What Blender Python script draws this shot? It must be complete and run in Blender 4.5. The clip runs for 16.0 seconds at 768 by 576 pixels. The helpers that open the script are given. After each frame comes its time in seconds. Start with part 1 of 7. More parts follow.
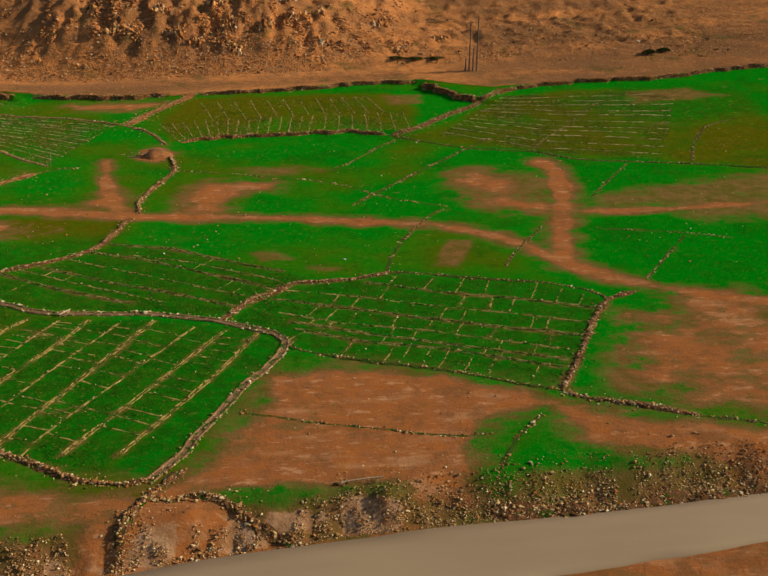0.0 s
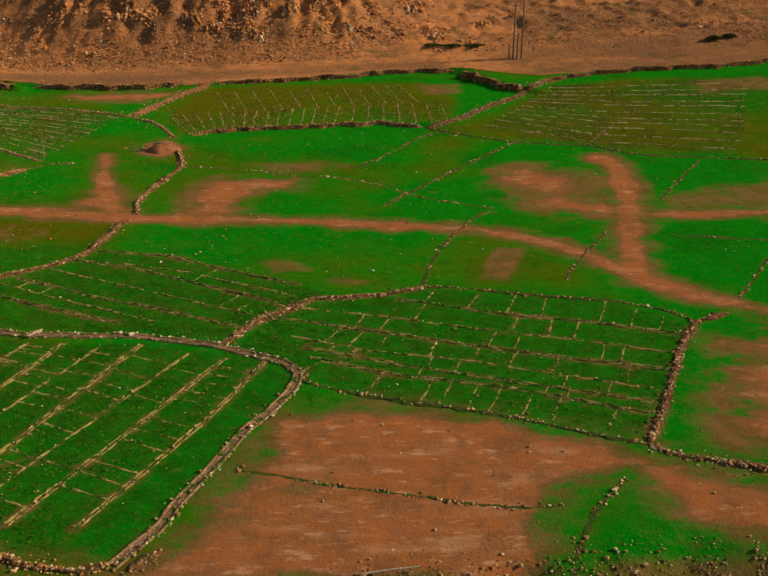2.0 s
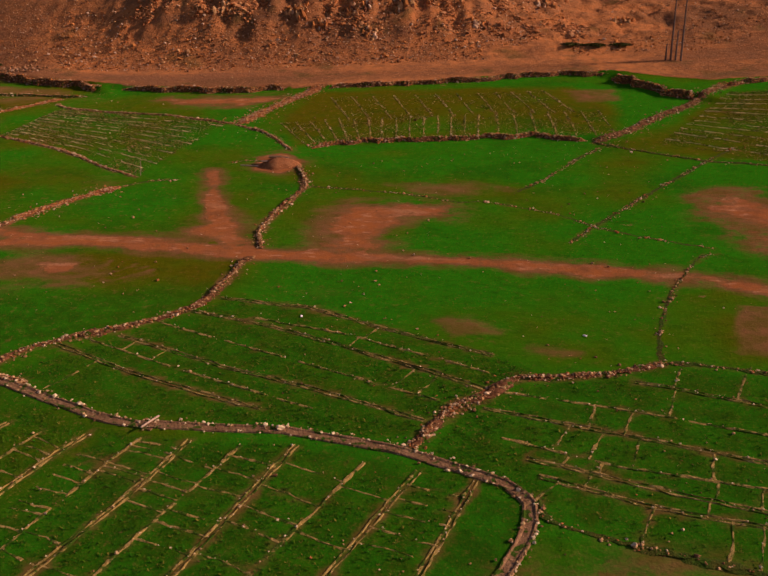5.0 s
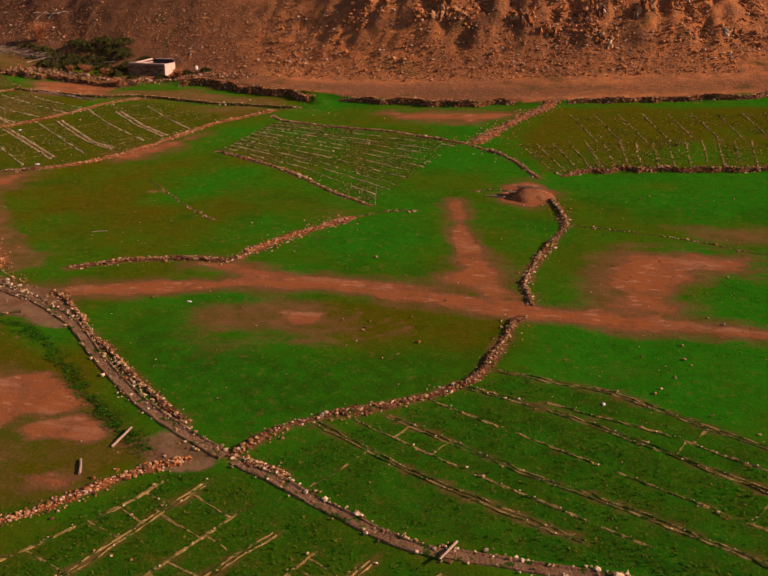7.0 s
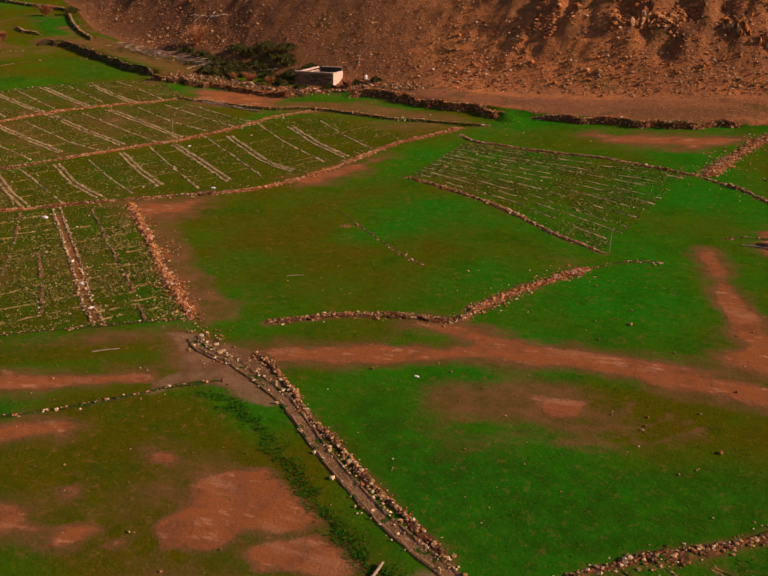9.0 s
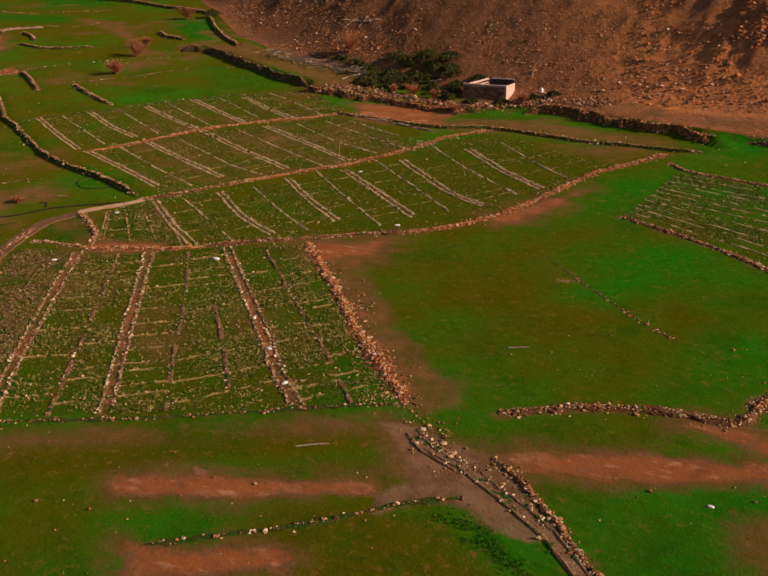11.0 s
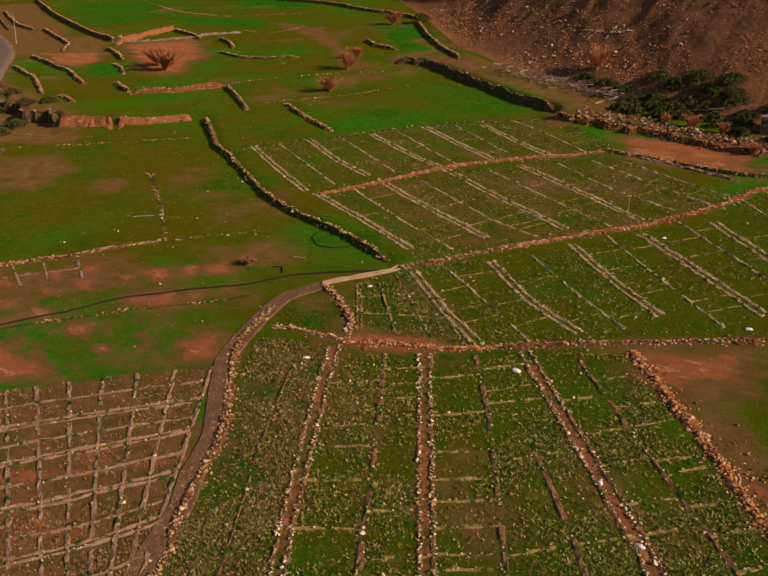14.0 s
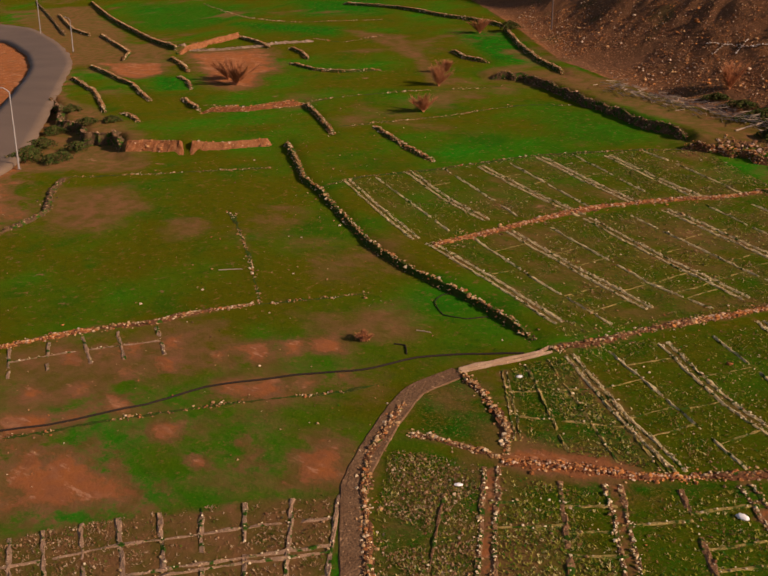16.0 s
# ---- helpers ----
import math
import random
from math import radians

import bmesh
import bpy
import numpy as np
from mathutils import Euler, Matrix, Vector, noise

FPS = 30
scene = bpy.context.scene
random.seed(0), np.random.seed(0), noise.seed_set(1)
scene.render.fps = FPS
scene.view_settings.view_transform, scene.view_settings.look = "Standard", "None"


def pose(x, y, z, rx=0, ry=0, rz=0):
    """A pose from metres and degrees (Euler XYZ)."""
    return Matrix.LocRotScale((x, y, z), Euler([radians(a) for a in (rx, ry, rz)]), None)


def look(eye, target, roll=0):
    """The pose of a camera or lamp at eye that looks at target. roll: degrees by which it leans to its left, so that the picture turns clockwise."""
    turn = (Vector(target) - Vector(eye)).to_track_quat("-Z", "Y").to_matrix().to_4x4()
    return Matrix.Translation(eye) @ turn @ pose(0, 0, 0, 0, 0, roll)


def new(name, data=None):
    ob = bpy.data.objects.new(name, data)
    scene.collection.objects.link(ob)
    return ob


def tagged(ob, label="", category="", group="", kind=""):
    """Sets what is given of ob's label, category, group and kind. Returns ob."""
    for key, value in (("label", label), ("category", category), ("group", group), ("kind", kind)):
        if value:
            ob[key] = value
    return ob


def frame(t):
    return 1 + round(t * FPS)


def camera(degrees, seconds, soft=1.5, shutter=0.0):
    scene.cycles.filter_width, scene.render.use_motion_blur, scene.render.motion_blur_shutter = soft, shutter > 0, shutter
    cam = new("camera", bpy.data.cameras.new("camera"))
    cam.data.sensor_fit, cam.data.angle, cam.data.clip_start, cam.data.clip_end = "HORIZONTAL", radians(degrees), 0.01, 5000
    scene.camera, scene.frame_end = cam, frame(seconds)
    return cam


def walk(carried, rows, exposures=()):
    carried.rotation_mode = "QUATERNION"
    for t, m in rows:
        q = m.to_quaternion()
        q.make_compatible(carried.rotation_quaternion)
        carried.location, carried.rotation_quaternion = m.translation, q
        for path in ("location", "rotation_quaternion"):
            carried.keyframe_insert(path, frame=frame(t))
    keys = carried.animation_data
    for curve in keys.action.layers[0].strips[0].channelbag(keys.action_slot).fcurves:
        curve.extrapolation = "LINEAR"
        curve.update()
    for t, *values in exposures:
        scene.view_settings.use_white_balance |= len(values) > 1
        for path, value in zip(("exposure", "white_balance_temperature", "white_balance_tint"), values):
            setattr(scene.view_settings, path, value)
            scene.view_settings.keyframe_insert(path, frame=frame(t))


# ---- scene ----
cam = camera(44.00, 16.0, soft=1.7)
# seconds, eye, target, roll
PATH = [
    (0, (-1.154, -6.999, 44.437), (-0.962, 12.092, 38.479), 1.04),
    (0.5, (-0.952, -2.741, 43.496), (-0.896, 16.352, 37.541), 0.98),
    (1, (-0.871, 1.541, 42.511), (-0.959, 20.635, 36.559), 0.94),
    (1.5, (-0.943, 5.663, 41.622), (-1.260, 24.752, 35.664), 0.91),
    (2, (-1.446, 9.783, 40.680), (-1.898, 28.878, 34.748), 0.91),
    (2.5, (-2.561, 13.620, 39.678), (-3.099, 32.722, 33.774), 0.87),
    (3, (-4.147, 17.301, 38.811), (-4.794, 36.404, 32.922), 0.85),
    (3.5, (-6.078, 20.895, 38.197), (-6.790, 39.996, 32.312), 0.84),
    (4, (-8.369, 24.559, 38.010), (-9.212, 43.659, 32.139), 0.90),
    (4.5, (-10.926, 28.174, 38.119), (-12.037, 47.264, 32.261), 0.99),
    (5, (-13.640, 31.600, 38.374), (-15.241, 50.655, 32.514), 1.06),
    (5.5, (-16.416, 34.717, 38.644), (-18.801, 53.682, 32.755), 1.07),
    (6, (-19.363, 37.675, 38.920), (-22.574, 56.502, 32.985), 1.07),
    (6.5, (-22.485, 40.633, 39.098), (-26.480, 59.302, 33.140), 1.07),
    (7, (-25.672, 43.352, 39.382), (-30.345, 61.850, 33.383), 1.08),
    (7.5, (-29.064, 46.004, 39.669), (-34.303, 64.334, 33.621), 1.10),
    (8, (-32.411, 48.562, 39.931), (-38.164, 66.728, 33.859), 1.10),
    (8.5, (-35.829, 51.070, 40.165), (-42.101, 69.053, 34.060), 1.07),
    (9, (-39.305, 53.454, 40.463), (-46.113, 71.229, 34.322), 1.05),
    (9.5, (-42.883, 55.834, 40.766), (-50.186, 73.398, 34.588), 1.05),
    (10, (-46.324, 58.015, 41.137), (-54.098, 75.360, 34.915), 0.91),
    (10.5, (-49.734, 60.080, 41.531), (-57.975, 77.191, 35.262), 0.70),
    (11, (-53.234, 62.121, 41.895), (-61.961, 78.973, 35.581), 0.51),
    (11.5, (-56.929, 64.221, 42.184), (-66.178, 80.778, 35.832), 0.40),
    (12, (-60.703, 66.267, 42.549), (-70.493, 82.491, 36.151), 0.38),
    (12.5, (-64.480, 68.277, 42.895), (-74.775, 84.171, 36.458), 0.30),
    (13, (-68.280, 70.279, 43.228), (-78.971, 85.896, 36.759), 0.27),
    (13.5, (-72.165, 72.293, 43.530), (-83.131, 87.708, 37.038), 0.24),
    (14, (-76.013, 74.254, 43.818), (-87.211, 89.489, 37.297), 0.17),
    (14.5, (-79.893, 76.288, 44.088), (-91.310, 91.349, 37.547), 0.07),
    (15, (-83.739, 78.328, 44.331), (-95.337, 93.246, 37.779), 0.04),
    (15.5, (-87.681, 80.361, 44.566), (-99.419, 95.164, 38.004), 0.05),
    (16, (-91.550, 82.545, 44.834), (-103.409, 97.246, 38.257), 0.00),
]
EXPOSURES = [(0, 0.36, 6500, -1), (1.5, 0.35, 6550, 2), (3, 0.21, 6700, 14), (5.5, -0.07, 7350, 52), (7, 0.04, 7350, 48), (9, -0.03, 7330, 41), (12, -0.06, 6880, 33), (16, 0.05, 6750, 30)]
walk(cam, [(t, look(eye, target, roll)) for t, eye, target, roll in PATH], EXPOSURES)

# ---- light ----
SUN_DIR = Vector((0.88, 0.07, 0.43)).normalized()
world = bpy.data.worlds.new("world")
scene.world = world
world.use_nodes = True
wn = world.node_tree
sky = wn.nodes.new("ShaderNodeTexSky")
sky.sky_type, sky.sun_disc = "NISHITA", False
sky.sun_elevation = math.asin(SUN_DIR.z)
sky.sun_rotation = math.atan2(SUN_DIR.x, SUN_DIR.y)
wn.links.new(sky.outputs[0], wn.nodes["Background"].inputs[0])
wn.nodes["Background"].inputs[1].default_value = 0.074
sun_data = bpy.data.lights.new("sun", "SUN")
sun_data.energy, sun_data.angle, sun_data.color = 5.0, radians(0.6), (1.0, 0.84, 0.62)
sun = new("sun", sun_data)
sun.matrix_world = look(SUN_DIR * 300, (0, 0, 0))


# ---- materials ----
def nodes(name):
    m = bpy.data.materials.new(name)
    m.use_nodes = True
    t = m.node_tree
    return m, t, t.nodes["Principled BSDF"]


def add(t, kind, **values):
    n = t.nodes.new(kind)
    for key, value in values.items():
        if key in ("operation", "blend_type", "data_type", "feature", "attribute_name"):
            if key == "operation":
                n.operation = value
            elif key == "blend_type":
                n.blend_type = value
            elif key == "data_type":
                n.data_type = value
            elif key == "feature":
                n.feature = value
            else:
                n.attribute_name = value
        else:
            n.inputs[key.replace("_", " ")].default_value = value
    return n


def put(t, socket, value):
    if hasattr(value, "links"):
        t.links.new(value, socket)
    else:
        socket.default_value = value


def math_node(t, op, a, b=0.0, c=0.0):
    n = add(t, "ShaderNodeMath", operation=op)
    for k, v in enumerate((a, b, c)):
        put(t, n.inputs[k], v)
    return n.outputs[0]


def mixed(t, fac, a, b, blend="MIX"):
    n = t.nodes.new("ShaderNodeMix")
    n.data_type, n.blend_type = "RGBA", blend
    put(t, n.inputs[0], fac)
    for k, v in ((6, a), (7, b)):
        put(t, n.inputs[k], (*v, 1) if isinstance(v, tuple) else v)
    return n.outputs[2]


def ramp(t, value, lo, hi):
    n = t.nodes.new("ShaderNodeMapRange")
    n.interpolation_type = "SMOOTHSTEP"
    put(t, n.inputs[0], value)
    n.inputs[1].default_value, n.inputs[2].default_value = lo, hi
    return n.outputs[0]


def noise_of(t, scale, detail=3.0, rough=0.55, stretch=None):
    co = t.nodes.new("ShaderNodeNewGeometry").outputs["Position"]
    if stretch:
        mp = t.nodes.new("ShaderNodeMapping")
        mp.inputs["Rotation"].default_value = (0, 0, radians(stretch[0]))
        mp.inputs["Scale"].default_value = (stretch[1], 1, 1)
        t.links.new(co, mp.inputs[0])
        co = mp.outputs[0]
    n = add(t, "ShaderNodeTexNoise", Scale=scale, Detail=detail, Roughness=rough)
    t.links.new(co, n.inputs["Vector"])
    return n.outputs[0]


def cells(t, scale):
    n = add(t, "ShaderNodeTexVoronoi", Scale=scale)
    t.links.new(t.nodes.new("ShaderNodeNewGeometry").outputs["Position"], n.inputs["Vector"])
    return n


def attr(t, name):
    return add(t, "ShaderNodeAttribute", attribute_name=name).outputs["Fac"]


def bump(t, b, height, strength, distance):
    n = add(t, "ShaderNodeBump", Strength=strength, Distance=distance)
    t.links.new(height, n.inputs["Height"])
    t.links.new(n.outputs[0], b.inputs["Normal"])


def earth(name, a, b_, scale=1.2, rough=0.95, green=0.0):
    """Dry ground or rubble in two colours, with grain and grit."""
    m, t, b = nodes(name)
    n1, n2 = noise_of(t, scale, 4), noise_of(t, scale * 9, 3)
    c = mixed(t, ramp(t, n1, 0.32, 0.68), a, b_)
    c = mixed(t, math_node(t, "MULTIPLY", ramp(t, n2, 0.35, 0.7), 0.6), c, tuple(0.55 * v for v in a))
    c = mixed(t, ramp(t, noise_of(t, scale * 5, 2), 0.62, 0.70), c, tuple(min(1, 1.7 * v) for v in b_))
    if green:
        c = mixed(t, ramp(t, noise_of(t, 1.6, 3), 0.62 - green, 0.66 - green * 0.4), c, (0.03, 0.075, 0.006))
    t.links.new(c, b.inputs["Base Color"])
    b.inputs["Roughness"].default_value = rough
    b.inputs["Specular IOR Level"].default_value = 0.05
    bump(t, b, n2, 0.8, 0.12)
    return m


def stone_material(name, tones, island=False):
    m, t, b = nodes(name)
    r = t.nodes.new("ShaderNodeNewGeometry").outputs["Random Per Island"] if island else t.nodes.new("ShaderNodeObjectInfo").outputs["Random"]
    cr = t.nodes.new("ShaderNodeValToRGB")
    cr.color_ramp.interpolation = "CONSTANT"
    t.links.new(r, cr.inputs[0])
    while len(cr.color_ramp.elements) < len(tones):
        cr.color_ramp.elements.new(0.5)
    at = 0.0
    for e, (share, tone) in zip(cr.color_ramp.elements, tones):
        e.position, e.color = at, (*tone, 1)
        at += share
    n = noise_of(t, 7, 4)
    c = mixed(t, ramp(t, n, 0.3, 0.7), cr.outputs[0], (0.5, 0.4, 0.3), "MULTIPLY")
    t.links.new(mixed(t, 0.45, cr.outputs[0], c), b.inputs["Base Color"])
    b.inputs["Roughness"].default_value = 0.9
    b.inputs["Specular IOR Level"].default_value = 0.05
    bump(t, b, n, 0.5, 0.04)
    return m


def plain(name, col, rough=0.8, spread=0.25, scale=3.0, metal=0.0):
    m, t, b = nodes(name)
    n = noise_of(t, scale, 4)
    t.links.new(mixed(t, n, tuple(v * (1 - spread) for v in col), tuple(min(1, v * (1 + spread)) for v in col)), b.inputs["Base Color"])
    b.inputs["Roughness"].default_value, b.inputs["Metallic"].default_value = rough, metal
    return m


RUBBLE = [(0.28, (0.38, 0.205, 0.085)), (0.24, (0.47, 0.30, 0.14)), (0.20, (0.17, 0.09, 0.04)), (0.14, (0.34, 0.13, 0.042)), (0.14, (0.66, 0.50, 0.30))]
# darker rubble tones: the shade on terrace faces is put into the colour
SHADED_STONE = [(0.30, (0.16, 0.09, 0.05)), (0.28, (0.24, 0.125, 0.062)), (0.17, (0.09, 0.055, 0.032)), (0.25, (0.40, 0.25, 0.145))]
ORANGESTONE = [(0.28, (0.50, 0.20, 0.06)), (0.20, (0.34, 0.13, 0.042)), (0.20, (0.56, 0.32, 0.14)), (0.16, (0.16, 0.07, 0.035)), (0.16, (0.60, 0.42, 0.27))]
PALESTONE = [(0.6, (0.6, 0.52, 0.42)), (0.4, (0.5, 0.4, 0.3))]
STONES = {
    "rubble": (stone_material("rubble_stone", RUBBLE), stone_material("rubble_stones", RUBBLE, True)),
    "dark": (stone_material("shaded_stone", SHADED_STONE), stone_material("shaded_stones", SHADED_STONE, True)),
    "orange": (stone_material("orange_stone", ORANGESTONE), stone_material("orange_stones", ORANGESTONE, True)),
    "pale": (stone_material("pale_stone", PALESTONE), stone_material("pale_stones", PALESTONE, True)),
}
CORES = {
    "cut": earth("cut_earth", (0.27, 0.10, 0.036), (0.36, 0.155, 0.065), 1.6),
    "rubble": earth("rubble_core", (0.12, 0.052, 0.022), (0.19, 0.085, 0.038), 1.5, green=0.06),
    # core under the dark stones, darkened to look shaded
    "dark": earth("shaded_core", (0.085, 0.055, 0.025), (0.15, 0.085, 0.04), 1.2, green=0.14),
    "turf": earth("turf_core", (0.035, 0.075, 0.008), (0.075, 0.07, 0.012), 1.2, green=0.10),
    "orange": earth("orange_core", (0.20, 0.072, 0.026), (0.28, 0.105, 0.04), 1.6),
    "pale": earth("pale_core", (0.44, 0.30, 0.19), (0.36, 0.22, 0.13), 1.5),
}
RIDGE = earth("bed_ridge", (0.31, 0.22, 0.055), (0.42, 0.30, 0.10), 2.2, green=0.17)
RIDGE_DRY = earth("dry_bed_ridge", (0.62, 0.46, 0.20), (0.74, 0.58, 0.30), 4.5, green=0.09)
RIDGE_BARE = earth("bare_bed_ridge", (0.19, 0.095, 0.042), (0.31, 0.165, 0.08), 2.6, green=0.13)
RIDGE_GREY = earth("grey_bed_ridge", (0.29, 0.175, 0.10), (0.37, 0.235, 0.14), 2.0, green=0.08)
DITCH = earth("ditch_silt", (0.20, 0.11, 0.052), (0.29, 0.17, 0.085), 0.9, green=0.08)
PATH_EARTH = earth("path_earth", (0.16, 0.088, 0.042), (0.21, 0.12, 0.06), 0.7)


def ground_material():
    m, t, b = nodes("valley_ground")
    soil, dull, olive, hill, raw = (attr(t, k) for k in ("soil", "dull", "olive", "hill", "raw"))
    lush, tilled, silt = attr(t, "lush"), attr(t, "tilled"), attr(t, "silt")
    big, mid, fine = noise_of(t, 0.09, 4), noise_of(t, 0.7, 4), noise_of(t, 5.0, 3, 0.7)
    blade = noise_of(t, 1.5, 4, 0.62, (20, 0.6))
    # grass, from lush to olive
    broad = noise_of(t, 0.05, 3, 0.5)
    ol = math_node(t, "ADD", olive, math_node(t, "ADD", math_node(t, "MULTIPLY", math_node(t, "SUBTRACT", big, 0.5), 2.0), math_node(t, "MULTIPLY", math_node(t, "SUBTRACT", broad, 0.5), 2.2)))
    grass = mixed(t, ramp(t, ol, 0.0, 1.15), (0.003, 0.130, 0.003), (0.066, 0.066, 0.002))
    grass = mixed(t, math_node(t, "MULTIPLY", ramp(t, noise_of(t, 0.16, 4, 0.6), 0.50, 0.72), 0.55), grass, (0.006, 0.075, 0.003))
    grass = mixed(t, lush, grass, mixed(t, ramp(t, mid, 0.35, 0.65), (0.005, 0.116, 0.003), (0.009, 0.076, 0.003)))
    grass = mixed(t, math_node(t, "MULTIPLY", ramp(t, blade, 0.46, 0.76), 0.42), grass, (0.012, 0.05, 0.003))
    grass = mixed(t, math_node(t, "MULTIPLY", ramp(t, fine, 0.56, 0.74), 0.5), grass, (0.13, 0.125, 0.012))
    tuft = math_node(t, "MULTIPLY", ramp(t, noise_of(t, 1.5, 5, 0.75), 0.54, 0.70), math_node(t, "MULTIPLY_ADD", olive, 0.5, 0.14))
    grass = mixed(t, tuft, grass, (0.20, 0.095, 0.028))
    # planted beds: leaves, straw and crumbs of soil
    leaf = noise_of(t, 4.5, 4, 0.75)
    plant = mixed(t, ramp(t, noise_of(t, 0.5, 3, 0.6), 0.40, 0.62), (0.005, 0.080, 0.002), (0.066, 0.062, 0.004))
    plant = mixed(t, ramp(t, leaf, 0.44, 0.56), plant, (0.018, 0.052, 0.002))
    plant = mixed(t, math_node(t, "MULTIPLY", ramp(t, noise_of(t, 6.0, 3, 0.8), 0.56, 0.68), 0.7), plant, (0.28, 0.175, 0.045))
    grass = mixed(t, tilled, grass, plant)
    # soil
    streak = noise_of(t, 0.5, 4, 0.6, (12, 0.3))
    red = mixed(t, ramp(t, mid, 0.3, 0.72), (0.275, 0.092, 0.026), (0.225, 0.085, 0.034))
    red = mixed(t, math_node(t, "MULTIPLY", ramp(t, streak, 0.52, 0.72), 0.55), red, (0.37, 0.19, 0.10))
    red = mixed(t, math_node(t, "MULTIPLY", ramp(t, fine, 0.6, 0.8), 0.45), red, (0.12, 0.045, 0.02))
    furrow = noise_of(t, 1.1, 5, 0.7, (-14, 0.4))
    red = mixed(t, math_node(t, "MULTIPLY", ramp(t, furrow, 0.57, 0.68), 0.6), red, (0.46, 0.235, 0.125))
    dashes = noise_of(t, 1.6, 3, 0.6, (-30, 0.3))
    red = mixed(t, math_node(t, "MULTIPLY", ramp(t, dashes, 0.60, 0.72), 0.5), red, (0.46, 0.245, 0.135))
    red = mixed(t, math_node(t, "MULTIPLY", ramp(t, noise_of(t, 0.35, 5, 0.7), 0.50, 0.66), 0.6), red, (0.15, 0.062, 0.022))
    drab = mixed(t, ramp(t, mid, 0.3, 0.7), (0.185, 0.080, 0.036), (0.095, 0.066, 0.014))
    drab = mixed(t, math_node(t, "MULTIPLY", ramp(t, furrow, 0.60, 0.74), 0.4), drab, (0.28, 0.15, 0.06))
    wob = math_node(t, "ADD", math_node(t, "MULTIPLY", math_node(t, "SUBTRACT", mid, 0.5), 1.25), math_node(t, "MULTIPLY", math_node(t, "SUBTRACT", fine, 0.5), 0.35))
    wide = math_node(t, "MULTIPLY", math_node(t, "SUBTRACT", noise_of(t, 0.26, 6, 0.68, (12, 0.6)), 0.5), 2.6)
    edge = math_node(t, "ADD", wob, wide)
    c = mixed(t, math_node(t, "MULTIPLY", ramp(t, math_node(t, "MULTIPLY_ADD", math_node(t, "MULTIPLY", edge, ramp(t, dull, 0.0, 0.45)), 0.8, dull), 0.15, 0.85), 0.85), grass, drab)
    inner = math_node(t, "MULTIPLY", math_node(t, "MULTIPLY", edge, ramp(t, soil, 0.0, 0.3)), math_node(t, "SUBTRACT", 1.5, soil))
    c = mixed(t, math_node(t, "MULTIPLY", ramp(t, math_node(t, "ADD", soil, inner), 0.10, 0.55), 0.9), c, drab)
    c = mixed(t, ramp(t, math_node(t, "MULTIPLY_ADD", edge, 0.8, math_node(t, "MULTIPLY", soil, 0.86)), 0.42, 0.70), c, red)
    worn = mixed(t, ramp(t, mid, 0.35, 0.65), (0.40, 0.225, 0.13), (0.24, 0.115, 0.055))
    c = mixed(t, ramp(t, math_node(t, "ADD", raw, math_node(t, "MULTIPLY", edge, 0.8)), 0.4, 0.7), c, worn)
    mud = mixed(t, ramp(t, mid, 0.35, 0.65), (0.135, 0.075, 0.036), (0.21, 0.125, 0.065))
    c = mixed(t, math_node(t, "MULTIPLY", ramp(t, math_node(t, "MULTIPLY_ADD", edge, 0.6, silt), 0.3, 0.75), 0.9), c, mud)
    # hill
    h1, h2 = noise_of(t, 0.05, 5), noise_of(t, 0.6, 5, 0.65)
    rock = mixed(t, ramp(t, h1, 0.36, 0.62), (0.23, 0.094, 0.038), (0.50, 0.185, 0.058))
    rock = mixed(t, math_node(t, "MULTIPLY", ramp(t, h2, 0.40, 0.66), 0.75), rock, (0.19, 0.088, 0.038))
    # darker rock by the dull mask; on the western slope this is painted shade
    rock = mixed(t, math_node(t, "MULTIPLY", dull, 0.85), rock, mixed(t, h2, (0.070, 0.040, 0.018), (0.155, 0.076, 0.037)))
    rock = mixed(t, math_node(t, "MULTIPLY", ramp(t, noise_of(t, 2.6, 4, 0.7), 0.55, 0.68), 0.8), rock, (0.52, 0.235, 0.105))
    rock = mixed(t, math_node(t, "MULTIPLY", ramp(t, noise_of(t, 0.13, 4), 0.58, 0.68), 0.5), rock, (0.05, 0.055, 0.015))
    rock = mixed(t, math_node(t, "MULTIPLY", ramp(t, noise_of(t, 0.22, 4, 0.6, (4, 0.2)), 0.50, 0.68), 0.4), rock, (0.17, 0.082, 0.044))
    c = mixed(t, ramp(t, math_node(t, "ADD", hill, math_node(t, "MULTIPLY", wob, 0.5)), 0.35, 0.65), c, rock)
    t.links.new(c, b.inputs["Base Color"])
    b.inputs["Roughness"].default_value = 0.95
    b.inputs["Specular IOR Level"].default_value = 0.0
    b.inputs["Sheen Weight"].default_value, b.inputs["Sheen Roughness"].default_value = 0.5, 0.5
    t.links.new(c, b.inputs["Sheen Tint"])
    crags = math_node(t, "MULTIPLY", hill, math_node(t, "ADD", math_node(t, "MULTIPLY", noise_of(t, 1.1, 6, 0.7), 6.0), math_node(t, "MULTIPLY", h2, 5.0)))
    bump(t, b, math_node(t, "ADD", crags, math_node(t, "ADD", blade, math_node(t, "MULTIPLY", fine, 0.7))), 0.4, 0.2)
    return m


